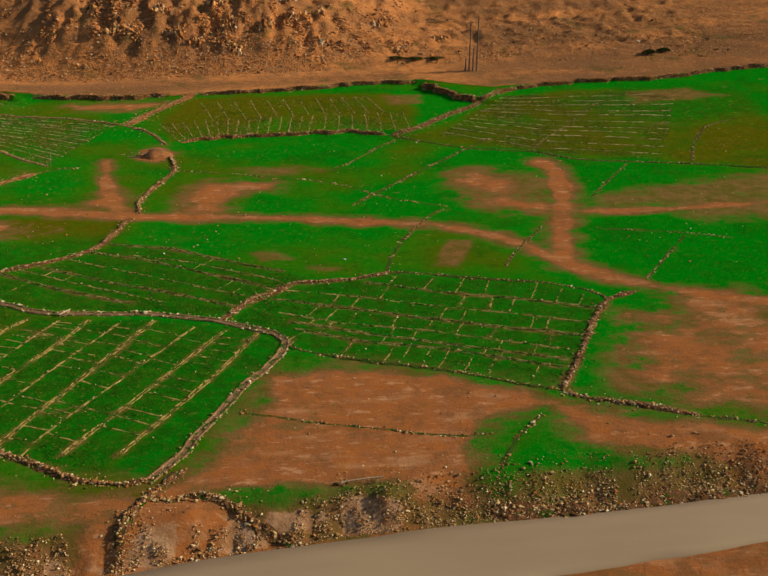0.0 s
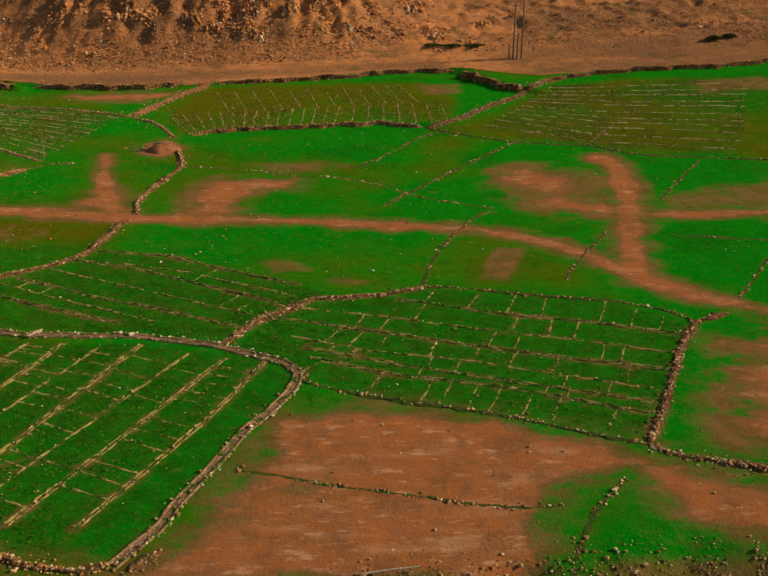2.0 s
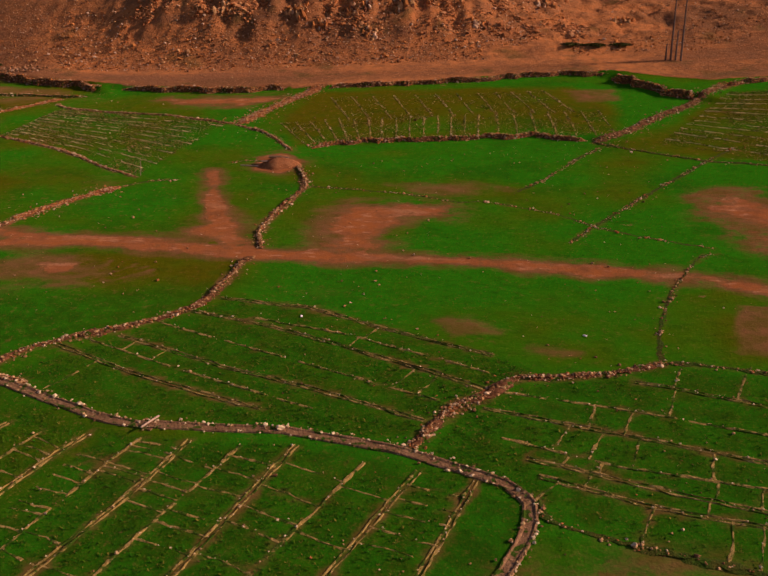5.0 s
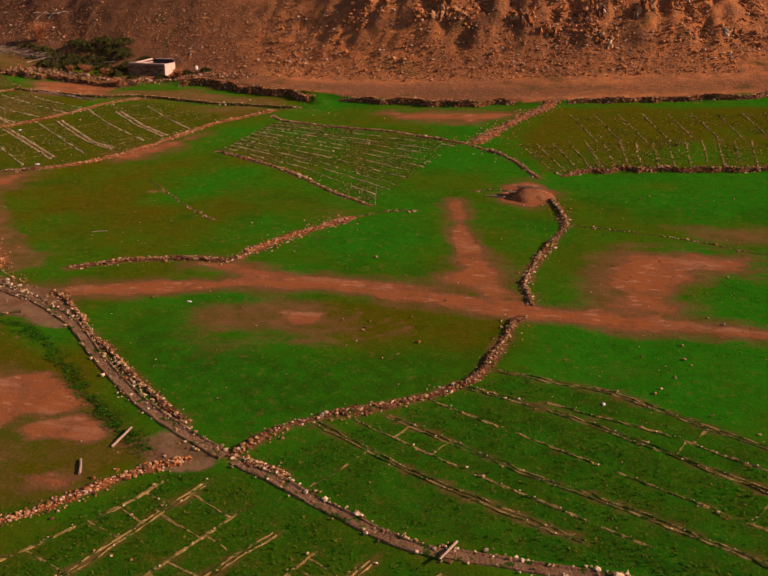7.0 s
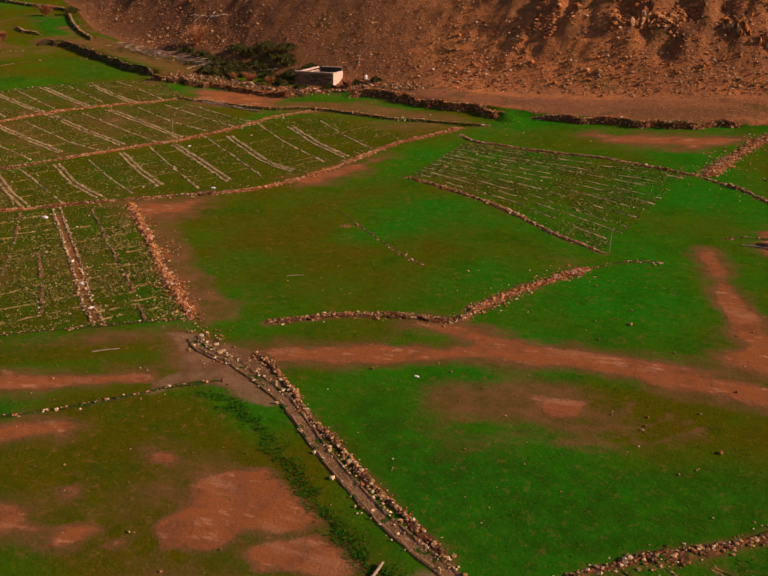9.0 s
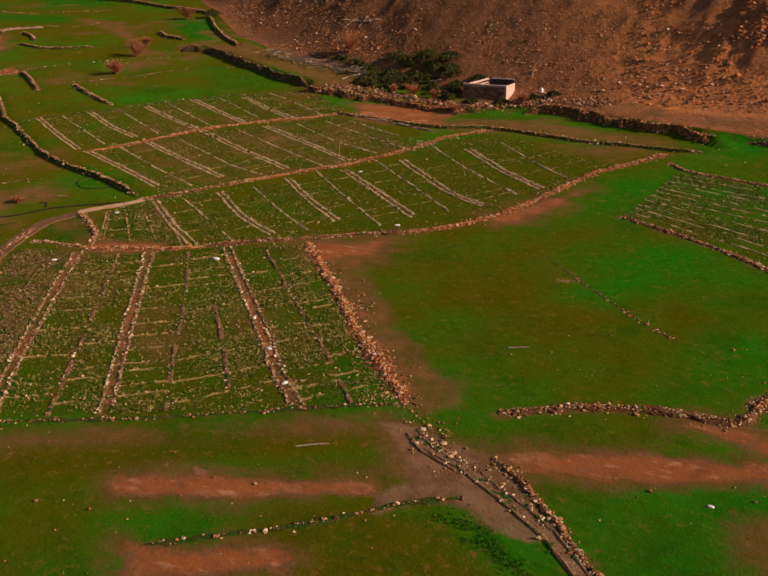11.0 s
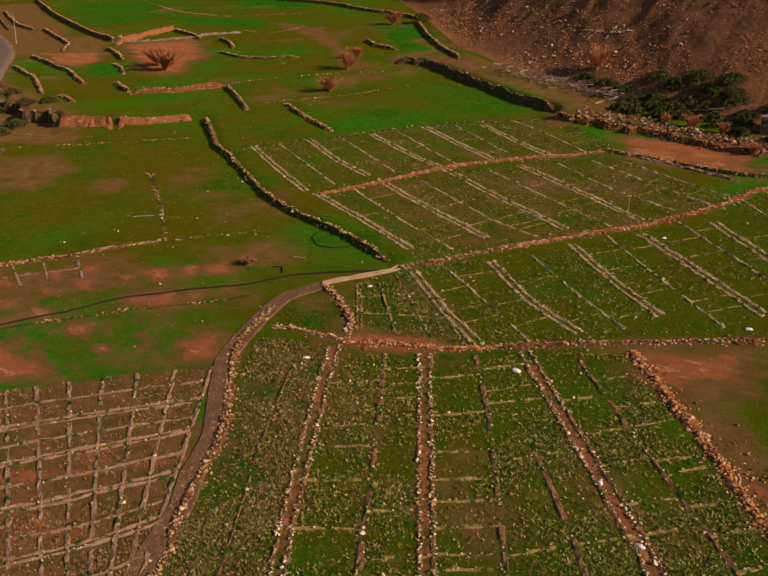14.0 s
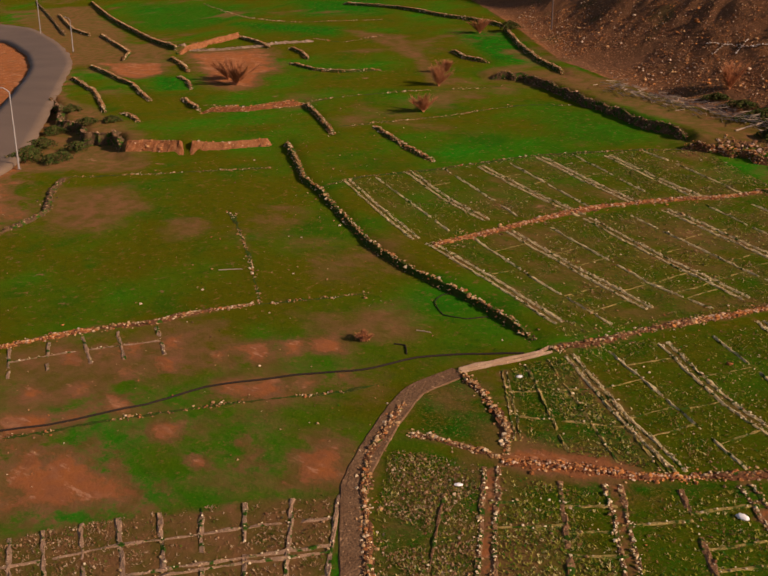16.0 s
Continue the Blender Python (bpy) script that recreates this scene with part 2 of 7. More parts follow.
def paving(name, a, b_):
    """A worn road surface: long soft streaks and fine grit."""
    m, t, b = nodes(name)
    c = mixed(t, ramp(t, noise_of(t, 0.25, 4, 0.55, (-8, 0.2)), 0.3, 0.7), a, b_)
    c = mixed(t, math_node(t, "MULTIPLY", noise_of(t, 14, 2), 0.25), c, tuple(0.6 * v for v in a))
    t.links.new(c, b.inputs["Base Color"])
    b.inputs["Roughness"].default_value = 0.85
    bump(t, b, noise_of(t, 20, 2), 0.3, 0.02)
    return m


ROAD = paving("road_surface", (0.31, 0.21, 0.13), (0.265, 0.175, 0.105))
ASPHALT = paving("grey_asphalt", (0.150, 0.098, 0.056), (0.185, 0.122, 0.072))
GROUND = ground_material()
# heights of the valley floor on a 50 m grid, south to north
LAND = np.array([
    [-12.7, -9.1, -5.8, -3.0, -0.9, 0.4, 1.2, 2.2, 4.4, 6.6, 8.1, 9.3],
    [-6.8, -2.6, 1.4, 4.7, 7.1, 8.1, 7.8, 7.7, 10.1, 12.5, 14.5, 16.7],
    [-0.7, 4.1, 8.5, 12.3, 14.7, 15.3, 14.3, 14.4, 15.5, 17.8, 21.1, 24.4],
    [6.2, 10.8, 15.7, 19.6, 21.2, 20.6, 19.3, 21.4, 22.5, 25.2, 28.8, 32.4],
    [14.5, 18.0, 22.7, 27.0, 27.5, 26.7, 26.0, 29.1, 32.5, 35.2, 37.8, 40.7],
    [25.0, 27.3, 30.3, 33.4, 34.3, 34.6, 35.3, 37.9, 41.4, 44.4, 47.0, 49.5],
    [36.5, 37.8, 38.7, 39.8, 41.0, 42.6, 44.6, 47.1, 50.2, 53.2, 56.0, 58.5],
])

def bspline(u):
    return np.stack([(1 - u) ** 3, 3 * u ** 3 - 6 * u * u + 4, -3 * u ** 3 + 3 * u * u + 3 * u + 1, u ** 3], -1) / 6


def floor_height(x, y):
    """The smooth valley floor."""
    ny, nx = LAND.shape
    a = np.clip((np.asarray(x, float) + 400) / 50, 0, nx - 1.0001)
    b = np.clip(np.asarray(y, float) / 50, 0, ny - 1.0001)
    i, j = a.astype(int), b.astype(int)
    p, q = bspline(a - i), bspline(b - j)
    z = 0
    for k in range(4):
        for l in range(4):
            z = z + p[..., k] * q[..., l] * LAND[np.clip(j + l - 1, 0, ny - 1), np.clip(i + k - 1, 0, nx - 1)]
    return z


def step(e0, e1, v):
    u = np.clip((v - e0) / (e1 - e0), 0, 1)
    return u * u * (3 - 2 * u)


def hill_foot(x):
    return np.interp(x, [-300, -220, -185, -164, -140, -112, -60, 20, 90], [330, 272, 238, 217, 203, 192, 184, 188, 184])


def hill_rise(x, y):
    d = np.maximum(y - hill_foot(x), 0)
    s = 0.62 - 0.50 * step(-35, 12, x) - 0.30 * (1 - step(-190, -105, x))
    return s * (d * d / (d + 4)) * 1.0



def lattice(i, j, seed):
    h = np.sin(i * 127.1 + j * 311.7 + seed * 74.7) * 43758.5453
    return h - np.floor(h)


def value_noise(x, y, seed=0):
    i, j = np.floor(x), np.floor(y)
    u, v = x - i, y - j
    u, v = u * u * (3 - 2 * u), v * v * (3 - 2 * v)
    a, b = lattice(i, j, seed), lattice(i + 1, j, seed)
    c, d = lattice(i, j + 1, seed), lattice(i + 1, j + 1, seed)
    return (a * (1 - u) + b * u) * (1 - v) + (c * (1 - u) + d * u) * v


def fbm(x, y, seed=0, octaves=4):
    z, amp, total = 0, 1.0, 0.0
    for k in range(octaves):
        z, total = z + amp * value_noise(x * 2 ** k, y * 2 ** k, seed + k), total + amp
        amp *= 0.5
    return z / total


# the gravel road below the fields: its far and near edges
ROAD_FAR = [(-380.0, -39.0), (-80.0, 33.0), (-29.5, 45.1), (-18.2, 47.5), (-3.1, 50.8), (7.2, 51.9), (17.9, 53.3), (27.8, 54.7), (52.8, 58.4), (140.0, 71.0), (340.0, 99.0)]
ROAD_NEAR = [(-380.0, -46.5), (-80.0, 24.0), (-2.8, 42.1), (11.4, 46.6), (18.2, 48.0), (25.8, 49.3), (49.6, 53.6), (140.0, 66.0), (340.0, 94.0)]


def above_road(x, y):
    """Metres north of the road's far edge."""
    return y - np.interp(x, [p[0] for p in ROAD_FAR], [p[1] for p in ROAD_FAR])


# terrace steps: kind of facing, height, line; the high ground lies to the left of the line's way
STEPS = [
    ("rubble", 0.5, [(-176.2, 167.7), (-169.3, 162.2), (-163.0, 157.1), (-159.2, 155.3), (-153.0, 151.4), (-144.3, 146.2), (-138.6, 143.9), (-129.3, 141.3), (-122.9, 138.6)]),
    ("cut", 1.04, [(-192.4, 155.2), (-189.4, 157.4), (-185.8, 159.2)]),
    ("cut", 0.77, [(-185.2, 159.6), (-182.1, 162.0), (-177.6, 166.6)]),
    ("earth", 1.32, [(-231.8, 169.8), (-219.7, 163.9), (-213.6, 159.5), (-210.1, 160.2), (-202.3, 156.1), (-198.8, 158.4), (-193.0, 155.0)]),
    ("orange", 0.50, [(-198.4, 173.0), (-192.9, 176.5), (-189.8, 180.3), (-187.6, 183.2)]),
    ("dark", 0.55, [(-187.6, 183.2), (-180.0, 177.9), (-171.9, 172.0)]),
    ("dark", 0.40, [(-169.9, 177.3), (-164.1, 174.0), (-157.7, 170.6), (-154.0, 168.9)]),
    ("dark", 0.75, [(-253.0, 192.5), (-246.6, 189.7), (-233.0, 184.2), (-225.1, 181.3), (-216.8, 176.9), (-211.8, 174.6)]),
    ("dark", 0.65, [(-208.3, 177.9), (-201.4, 174.2), (-198.4, 173.0)]),
    ("dark", 0.65, [(-246.6, 183.9), (-229.1, 176.3), (-218.5, 170.2), (-212.0, 166.3)]),
    ("dark", 0.55, [(-209.5, 167.1), (-205.4, 166.2), (-201.5, 164.5)]),
    ("dark", 1.20, [(-364.4, 271.0), (-319.0, 246.1), (-288.8, 229.7), (-269.2, 218.9), (-248.9, 208.6), (-241.1, 204.6)]),
    ("cut", 1.21, [(-241.1, 204.6), (-242.2, 210.4), (-243.4, 216.6), (-243.1, 222.6)]),
    ("dark", 0.65, [(-243.1, 222.6), (-233.4, 217.5), (-223.4, 211.7)]),
    ("dark", 0.55, [(-219.4, 212.9), (-213.0, 209.5), (-207.4, 205.3)]),
    ("dark", 0.70, [(-297.0, 226.3), (-270.4, 211.8), (-256.0, 204.0), (-248.2, 196.6)]),
    ("dark", 0.70, [(-239.1, 200.5), (-231.0, 196.6), (-223.2, 191.8)]),
    ("dark", 0.40, [(-222.9, 188.9), (-217.0, 186.2), (-211.4, 182.3)]),
    ("dark", 0.40, [(-209.6, 202.8), (-201.0, 199.7), (-194.7, 199.9), (-189.4, 203.3)]),
    ("dark", 0.65, [(-186.9, 218.8), (-181.2, 214.8), (-175.3, 213.1)]),
    ("dark", 0.90, [(-187.9, 237.3), (-177.3, 225.2), (-168.3, 216.3), (-160.1, 209.4)]),
    ("earth", 0.90, [(-170.5, 205.6), (-165.0, 206.5), (-157.9, 202.6), (-151.4, 198.7), (-141.0, 193.0), (-132.6, 188.9)]),
    ("ledge", 0.70, [(-131.8, 186.8), (-125.9, 185.5), (-120.3, 184.1), (-114.7, 183.2), (-108.0, 181.6), (-103.0, 181.8)]),
    ("dark", 0.80, [(-246.9, 259.5), (-224.4, 253.4), (-207.0, 245.8), (-199.6, 243.6), (-188.9, 238.9)]),
    ("dark", 0.70, [(-358.5, 255.1), (-321.0, 234.8), (-300.0, 225.5)]),
    ("ledge", 1.05, [(-95.6, 183.6), (-89.5, 183.4), (-82.8, 180.0), (-77.7, 177.9), (-73.0, 176.6), (-70.1, 173.6)]),
    ("ledge", 0.74, [(-66.0, 174.2), (-59.0, 172.3), (-52.8, 171.8), (-48.5, 171.3), (-41.0, 172.6)]),
    ("ledge", 0.50, [(-34.2, 171.9), (-28.4, 172.9), (-20.0, 173.8), (-11.5, 174.8), (-4.7, 176.5), (1.3, 176.6), (6.4, 176.0)]),
    ("ledge", 0.87, [(6.8, 174.8), (10.4, 169.8), (13.4, 165.9), (17.1, 162.9)]),
    ("ledge", 0.45, [(20.9, 167.9), (26.1, 170.5), (34.6, 172.4), (42.9, 172.9), (49.3, 172.6), (55.6, 174.0), (66.0, 177.0), (78.0, 178.5)]),
    ("dark", 0.3, [(-121.0, 176.4), (-111.4, 174.9), (-102.9, 173.6), (-96.1, 174.9), (-85.1, 172.1), (-76.9, 171.1), (-70.0, 170.2)]),
    ("ledge", 0.30, [(-32.8, 143.3), (-29.0, 145.3), (-23.8, 146.5), (-18.0, 146.1), (-12.3, 147.1), (-6.6, 147.6), (0.7, 146.5)]),
]


STEPS = [(kind, rise * (0.5 if kind == "dark" else 0.72 if kind in ("ledge", "rubble") else 1.0), pts) for kind, rise, pts in STEPS]


def terraces(x, y):
    """Height that the terrace steps add: half above and half below the slope, fading away from the step."""
    z = np.zeros(x.shape)
    if not x.size:
        return z
    x0, x1, y0, y1 = x.min(), x.max(), y.min(), y.max()
    for kind, rise, pts in STEPS:
        p = np.array(pts)
        reach = 5 + 4 * rise
        (ax0, ay0), (ax1, ay1) = p.min(0) - reach * 2, p.max(0) + reach * 2
        if x1 < ax0 or x0 > ax1 or y1 < ay0 or y0 > ay1:
            continue
        near = (x > ax0) & (x < ax1) & (y > ay0) & (y < ay1)
        if not near.any():
            continue
        u, v = x[near], y[near]
        best, side, past = np.full(u.shape, 1e9), np.zeros(u.shape), np.zeros(u.shape)
        for k in range(len(p) - 1):
            dx, dy = p[k + 1] - p[k]
            size = math.hypot(dx, dy)
            a = ((u - p[k, 0]) * dx + (v - p[k, 1]) * dy) / size
            c = np.clip(a, 0, size)
            q = np.hypot(u - p[k, 0] - c * dx / size, v - p[k, 1] - c * dy / size)
            s = (dx * (v - p[k, 1]) - dy * (u - p[k, 0])) / size
            over = np.maximum(-a, 0) if k == 0 else np.zeros(u.shape)
            if k == len(p) - 2:
                over = over + np.maximum(a - size, 0)
            closer = q < best
            best, side, past = np.where(closer, q, best), np.where(closer, s, side), np.where(closer, over, past)
        d = np.where(side >= 0, best, -best)
        z[near] += rise * (step(0.1, 1.0, d) - 0.5) * np.exp(-(best / reach) ** 2) * np.clip(1 - past / 4.0, 0, 1)
    return z


def land(x, y):
    """Height of the ground."""
    x, y = np.asarray(x, float), np.asarray(y, float)
    far = np.maximum(y - 300, 0) * 0.15 + np.maximum(-400 - x, 0) * 0.12 + np.maximum(x - 150, 0) * 0.1 - np.maximum(-y, 0) * 0.1
    d = y - hill_foot(x)
    up = step(1.0, 14.0, d)
    steep = 1 - step(-30, 15, x)
    crag = np.maximum(fbm(x / 9.0, y / 14.0, 5) - 0.42, 0) * 7.5 * step(4, 16, d) * steep * (0.2 + 0.8 * step(-85, -60, x))
    gully = (fbm(x / 4.0, y / 6.0, 9, 5) - 0.5) * (0.15 + 0.9 * step(-80, -50, x)) * up * (0.25 + 0.75 * steep)
    rough = (fbm(x / 1.9, y / 1.9, 21, 3) - 0.5) * (0.14 + (0.55 + 0.75 * step(-85, -55, x)) * up)
    rugged = (0.5 - np.abs(fbm(x / 3.2, y / 5.5, 57, 4) - 0.5) * 3.0) * 1.1 * step(3, 12, d) * steep * (0.12 + 0.88 * step(-85, -60, x))
    r = above_road(x, y)
    bank = -2.0 * (1 - step(0.2, 3.0 + 2.2 * value_noise(x / 5.0, y * 0, 31), r))
    lumps = (0.35 + 0.65 * (1 - step(-2, 6, x))) * (fbm(x / 0.9, y / 1.3, 37, 2) - 0.5) * 0.8 * step(0.1, 0.8, r) * (1 - step(2.0, 4.0, r)) + (0.3 + 0.7 * (1 - step(-2, 6, x))) * (fbm(x / 2.0, y / 2.4, 33, 4) - 0.5) * 1.1 * step(0.2, 1.2, r) * (1 - step(2.5, 5.0, r))
    return floor_height(x, y) + np.minimum(hill_rise(x, y), 70) + far + crag + gully + rough + rugged + bank + lumps + terraces(x, y)


def ground_z(x, y):
    return float(land(x, y))


def resampled(pts, gap):
    """Points along a smooth line through pts, about gap metres apart."""
    p = np.array(pts, float)
    q = np.vstack([2 * p[0] - p[1], p, 2 * p[-1] - p[-2]])
    line = []
    for k in range(1, len(q) - 2):
        n = max(1, int(np.ceil(np.hypot(*(q[k + 1] - q[k])) / gap)))
        u = (np.arange(n) / n)[:, None]
        a, b, c, d = q[k - 1], q[k], q[k + 1], q[k + 2]
        smooth = 0.5 * (2 * b + (c - a) * u + (2 * a - 5 * b + 4 * c - d) * u ** 2 + (3 * b - a - 3 * c + d) * u ** 3)
        line.append(0.5 * smooth + 0.5 * (b + (c - b) * u))
    return np.vstack(line + [p[-1:]])


# ---- the ground sheet ----
xs = np.concatenate([-330 - np.geomspace(2500, 3, 30), np.arange(-330, -190, 1.2), np.arange(-190, 62, 0.6), 62 + np.geomspace(0.6, 2500, 40)])
ys = np.concatenate([36 - np.geomspace(2500, 3, 25), np.arange(36, 216, 0.6), np.arange(216, 300, 1.2), 300 + np.geomspace(1.5, 2500, 30)])
GX, GY = np.meshgrid(xs, ys)
MASK = {k: np.zeros(GX.shape) for k in ("soil", "dull", "olive", "hill", "raw", "lush", "tilled", "silt")}


def window(pts, margin):
    p = np.array(pts)
    i0, i1 = np.searchsorted(xs, [p[:, 0].min() - margin, p[:, 0].max() + margin])
    j0, j1 = np.searchsorted(ys, [p[:, 1].min() - margin, p[:, 1].max() + margin])
    return np.s_[j0:j1, i0:i1]


def line_distance(x, y, pts):
    best = np.full(x.shape, 1e9)
    for (ax, ay), (bx, by) in zip(pts[:-1], pts[1:]):
        dx, dy = bx - ax, by - ay
        u = np.clip(((x - ax) * dx + (y - ay) * dy) / (dx * dx + dy * dy + 1e-9), 0, 1)
        best = np.minimum(best, np.hypot(x - ax - u * dx, y - ay - u * dy))
    return best


def inside(x, y, pts):
    odd = np.zeros(x.shape, bool)
    for (ax, ay), (bx, by) in zip(pts, pts[1:] + pts[:1]):
        if ay != by:
            odd ^= ((ay > y) != (by > y)) & (x < (bx - ax) * (y - ay) / (by - ay) + ax)
    return odd


def patch(kind, pts, soft, amount=1.0):
    """A patch of ground of another kind, its edge soft metres wide."""
    soft = soft * 1.5
    s = window(pts, soft * 1.5)
    x, y = GX[s], GY[s]
    d = line_distance(x, y, pts + pts[:1]) * np.where(inside(x, y, pts), 1, -1)
    MASK[kind][s] = np.maximum(MASK[kind][s], amount * step(-soft, soft, d))
    if kind == "soil":
        s = window(pts, 7)
        x, y = GX[s], GY[s]
        d = line_distance(x, y, pts + pts[:1]) * np.where(inside(x, y, pts), 1, -1)
        MASK["dull"][s] = np.maximum(MASK["dull"][s], 0.62 * step(-min(6, 4 * soft), 1, d))


def trail(pts, width):
    """A dirt track worn into the grass."""
    s = window(pts, width * 2)
    x, y = GX[s], GY[s]
    d = line_distance(x, y, resampled(pts, 3.0).tolist()) + (value_noise(x / 3, y / 3, 41) - 0.5) * 1.0
    full = 0.88 + 0.12 * step(0.3, 0.6, fbm(x / 9, y / 9, 43))
    MASK["soil"][s] = np.maximum(MASK["soil"][s], full * (1 - step(width * 0.05, width * 0.9, d)))
    MASK["dull"][s] = np.maximum(MASK["dull"][s], 0.7 * (1 - step(width * 0.4, width * 1.6, d)))


# ---- bare soil, tracks and drier grass on the ground ----
trail([(-60.2, 115.8), (-49.8, 113.7), (-40.0, 112.7), (-32.7, 111.1), (-24.0, 110.9), (-11.5, 110.2), (-0.4, 108.3), (6.9, 107.0), (12.5, 103.2), (16.6, 99.0), (19.7, 94.3), (24.2, 90.1), (27.7, 87.6), (33.0, 84.9), (38.2, 83.1), (43.6, 80.9)], 2.2)
trail([(-31.9, 111.2), (-36.8, 112.5), (-42.8, 113.6), (-48.9, 113.7), (-54.9, 112.9), (-60.5, 111.1), (-68.2, 109.2)], 2.4)
trail([(-34.7, 114.0), (-36.9, 118.8), (-38.6, 123.4), (-40.0, 128.8), (-41.6, 133.7)], 1.9)
trail([(19.7, 94.6), (20.9, 102.6), (22.3, 109.1), (23.5, 116.2), (24.2, 126.2), (22.5, 130.7)], 2.9)
trail([(22.5, 110.5), (31.7, 110.2), (41.1, 110.7), (50.7, 111.4)], 2.0)
trail([(-110.1, 180.7), (-96.5, 186.8), (-86.7, 183.8), (-69.0, 180.4), (-52.1, 175.8), (-37.5, 177.5), (-22.9, 179.1), (-8.4, 179.7), (1.7, 181.0)], 3.0)
patch("soil", [(-9.9, 70.7), (-3.9, 71.1), (4.7, 69.8), (12.3, 66.4), (16.3, 63.9), (20.9, 61.4), (30.8, 60.2), (29.1, 55.7), (22.2, 56.7), (15.4, 59.0), (15.1, 61.7), (13.2, 64.1), (8.2, 62.8), (6.5, 60.7), (5.7, 57.5), (6.5, 53.2), (2.4, 53.0), (1.0, 54.8), (-6.1, 54.8), (-13.0, 53.7), (-16.2, 53.5), (-14.3, 56.5), (-12.4, 61.0), (-9.4, 66.1)], 1.2)
patch("soil", [(28.1, 85.3), (42.6, 84.2), (33.7, 62.7), (25.4, 63.6), (25.1, 66.6), (20.8, 67.7), (21.7, 75.1), (23.8, 79.9), (30.2, 80.8)], 2.5, 0.72)
patch("soil", [(-30.2, 54.5), (-22.6, 54.0), (-17.9, 53.5), (-16.9, 51.9), (-20.0, 50.8), (-28.6, 50.4)], 1.0)
patch("dull", [(-28.2, 116.3), (-27.5, 123.1), (-21.1, 125.3), (-14.7, 123.6), (-16.4, 120.3), (-20.5, 117.0), (-21.8, 113.0), (-26.8, 112.6)], 2.0)
patch("dull", [(-21.7, 130.3), (-13.3, 131.1), (-9.5, 128.7), (-15.7, 127.2)], 2.0)
patch("dull", [(9.1, 123.3), (13.0, 128.3), (21.1, 126.5), (23.2, 122.1), (21.9, 114.5), (13.7, 115.2), (10.8, 119.2)], 2.5)
patch("dull", [(25.1, 114.2), (33.7, 118.1), (44.3, 120.9), (55.0, 122.6), (48.8, 106.6), (39.6, 105.8), (34.9, 110.6)], 3.0)
patch("dull", [(-15.1, 99.3), (-12.9, 99.7), (-10.5, 97.7), (-13.7, 97.1)], 1.2)
patch("dull", [(5.3, 94.2), (7.6, 102.3), (10.5, 102.2), (8.0, 94.0)], 0.6)
patch("soil", [(9.7, 126.6), (15.7, 128.1), (19.3, 117.4), (22.7, 112.8), (20.3, 108.9), (14.5, 111.7), (9.8, 119.0)], 2.5, 0.8)
for bx, by, br in ((-72.2, 91.1, 0.8), (-69.6, 88.1, 1.2), (-66.9, 88.0, 0.8), (-80.6, 100.5, 1.0), (-76.9, 95.9, 1.2)):
    patch("soil", [(bx + br * math.cos(a) * (1 + 0.3 * math.sin(3 * a + bx)), by + 0.8 * br * math.sin(a) * (1 + 0.25 * math.sin(2 * a + by))) for a in np.linspace(0, 6.283, 12, endpoint=False)], 0.5)
patch("dull", [(-9.2, 95.5), (-5.3, 94.2), (-6.8, 93.2)], 1.0)
patch("soil", [(-26.3, 119.0), (-24.8, 123.6), (-20.6, 124.4), (-14.9, 124.4), (-15.3, 122.0), (-19.8, 120.5), (-21.3, 115.6), (-21.9, 113.3), (-25.0, 113.7)], 1.6)
patch("dull", [(-52.9, 109.7), (-47.5, 110.6), (-46.7, 107.5), (-50.2, 106.7)], 1.5)
patch("dull", [(-14.5, 98.9), (-11.7, 98.7), (-10.7, 97.2), (-13.8, 97.4)], 1.0)
patch("dull", [(-9.2, 95.2), (-6.3, 94.6), (-7.0, 93.7), (-8.9, 94.1)], 1.0)
patch("dull", [(-57.5, 107.5), (-51.8, 110.4), (-46.8, 109.6), (-45.2, 106.7), (-50.9, 104.0), (-55.1, 103.9)], 2.0)
patch("soil", [(-50.2, 108.1), (-46.6, 108.8), (-46.6, 106.4), (-48.8, 106.4)], 0.6)
patch("soil", [(-66.0, 93.9), (-64.7, 95.4), (-62.7, 96.4), (-60.1, 94.6), (-57.8, 93.0), (-59.2, 91.3), (-61.4, 91.2), (-61.7, 89.2), (-64.6, 88.3), (-66.1, 90.3), (-64.8, 91.8)], 0.4)
patch("soil", [(-60.5, 89.5), (-59.7, 90.8), (-57.1, 91.8), (-54.5, 90.3), (-55.0, 89.0), (-57.6, 89.0), (-59.2, 88.4)], 0.4)
patch("soil", [(-62.3, 85.7), (-60.9, 86.2), (-57.7, 82.3), (-59.1, 81.7)], 0.6, 0.85)
patch("soil", [(-57.6, 85.0), (-55.7, 86.4), (-53.8, 85.4), (-54.5, 84.4), (-55.9, 83.9)], 0.6, 0.8)
patch("soil", [(-53.3, 89.4), (-51.0, 89.0), (-50.0, 89.8), (-49.5, 88.8), (-50.6, 88.0)], 0.4)
patch("soil", [(-70.3, 96.0), (-68.7, 95.9), (-68.0, 95.0), (-69.3, 94.7)], 0.5)
patch("silt", [(-78.0, 109.4), (-75.0, 109.9), (-71.4, 108.9), (-66.5, 106.0), (-64.5, 103.2), (-65.6, 102.3), (-68.8, 103.2), (-72.1, 103.1), (-74.0, 101.0), (-75.1, 102.4), (-73.7, 104.4), (-74.4, 106.4)], 0.6)
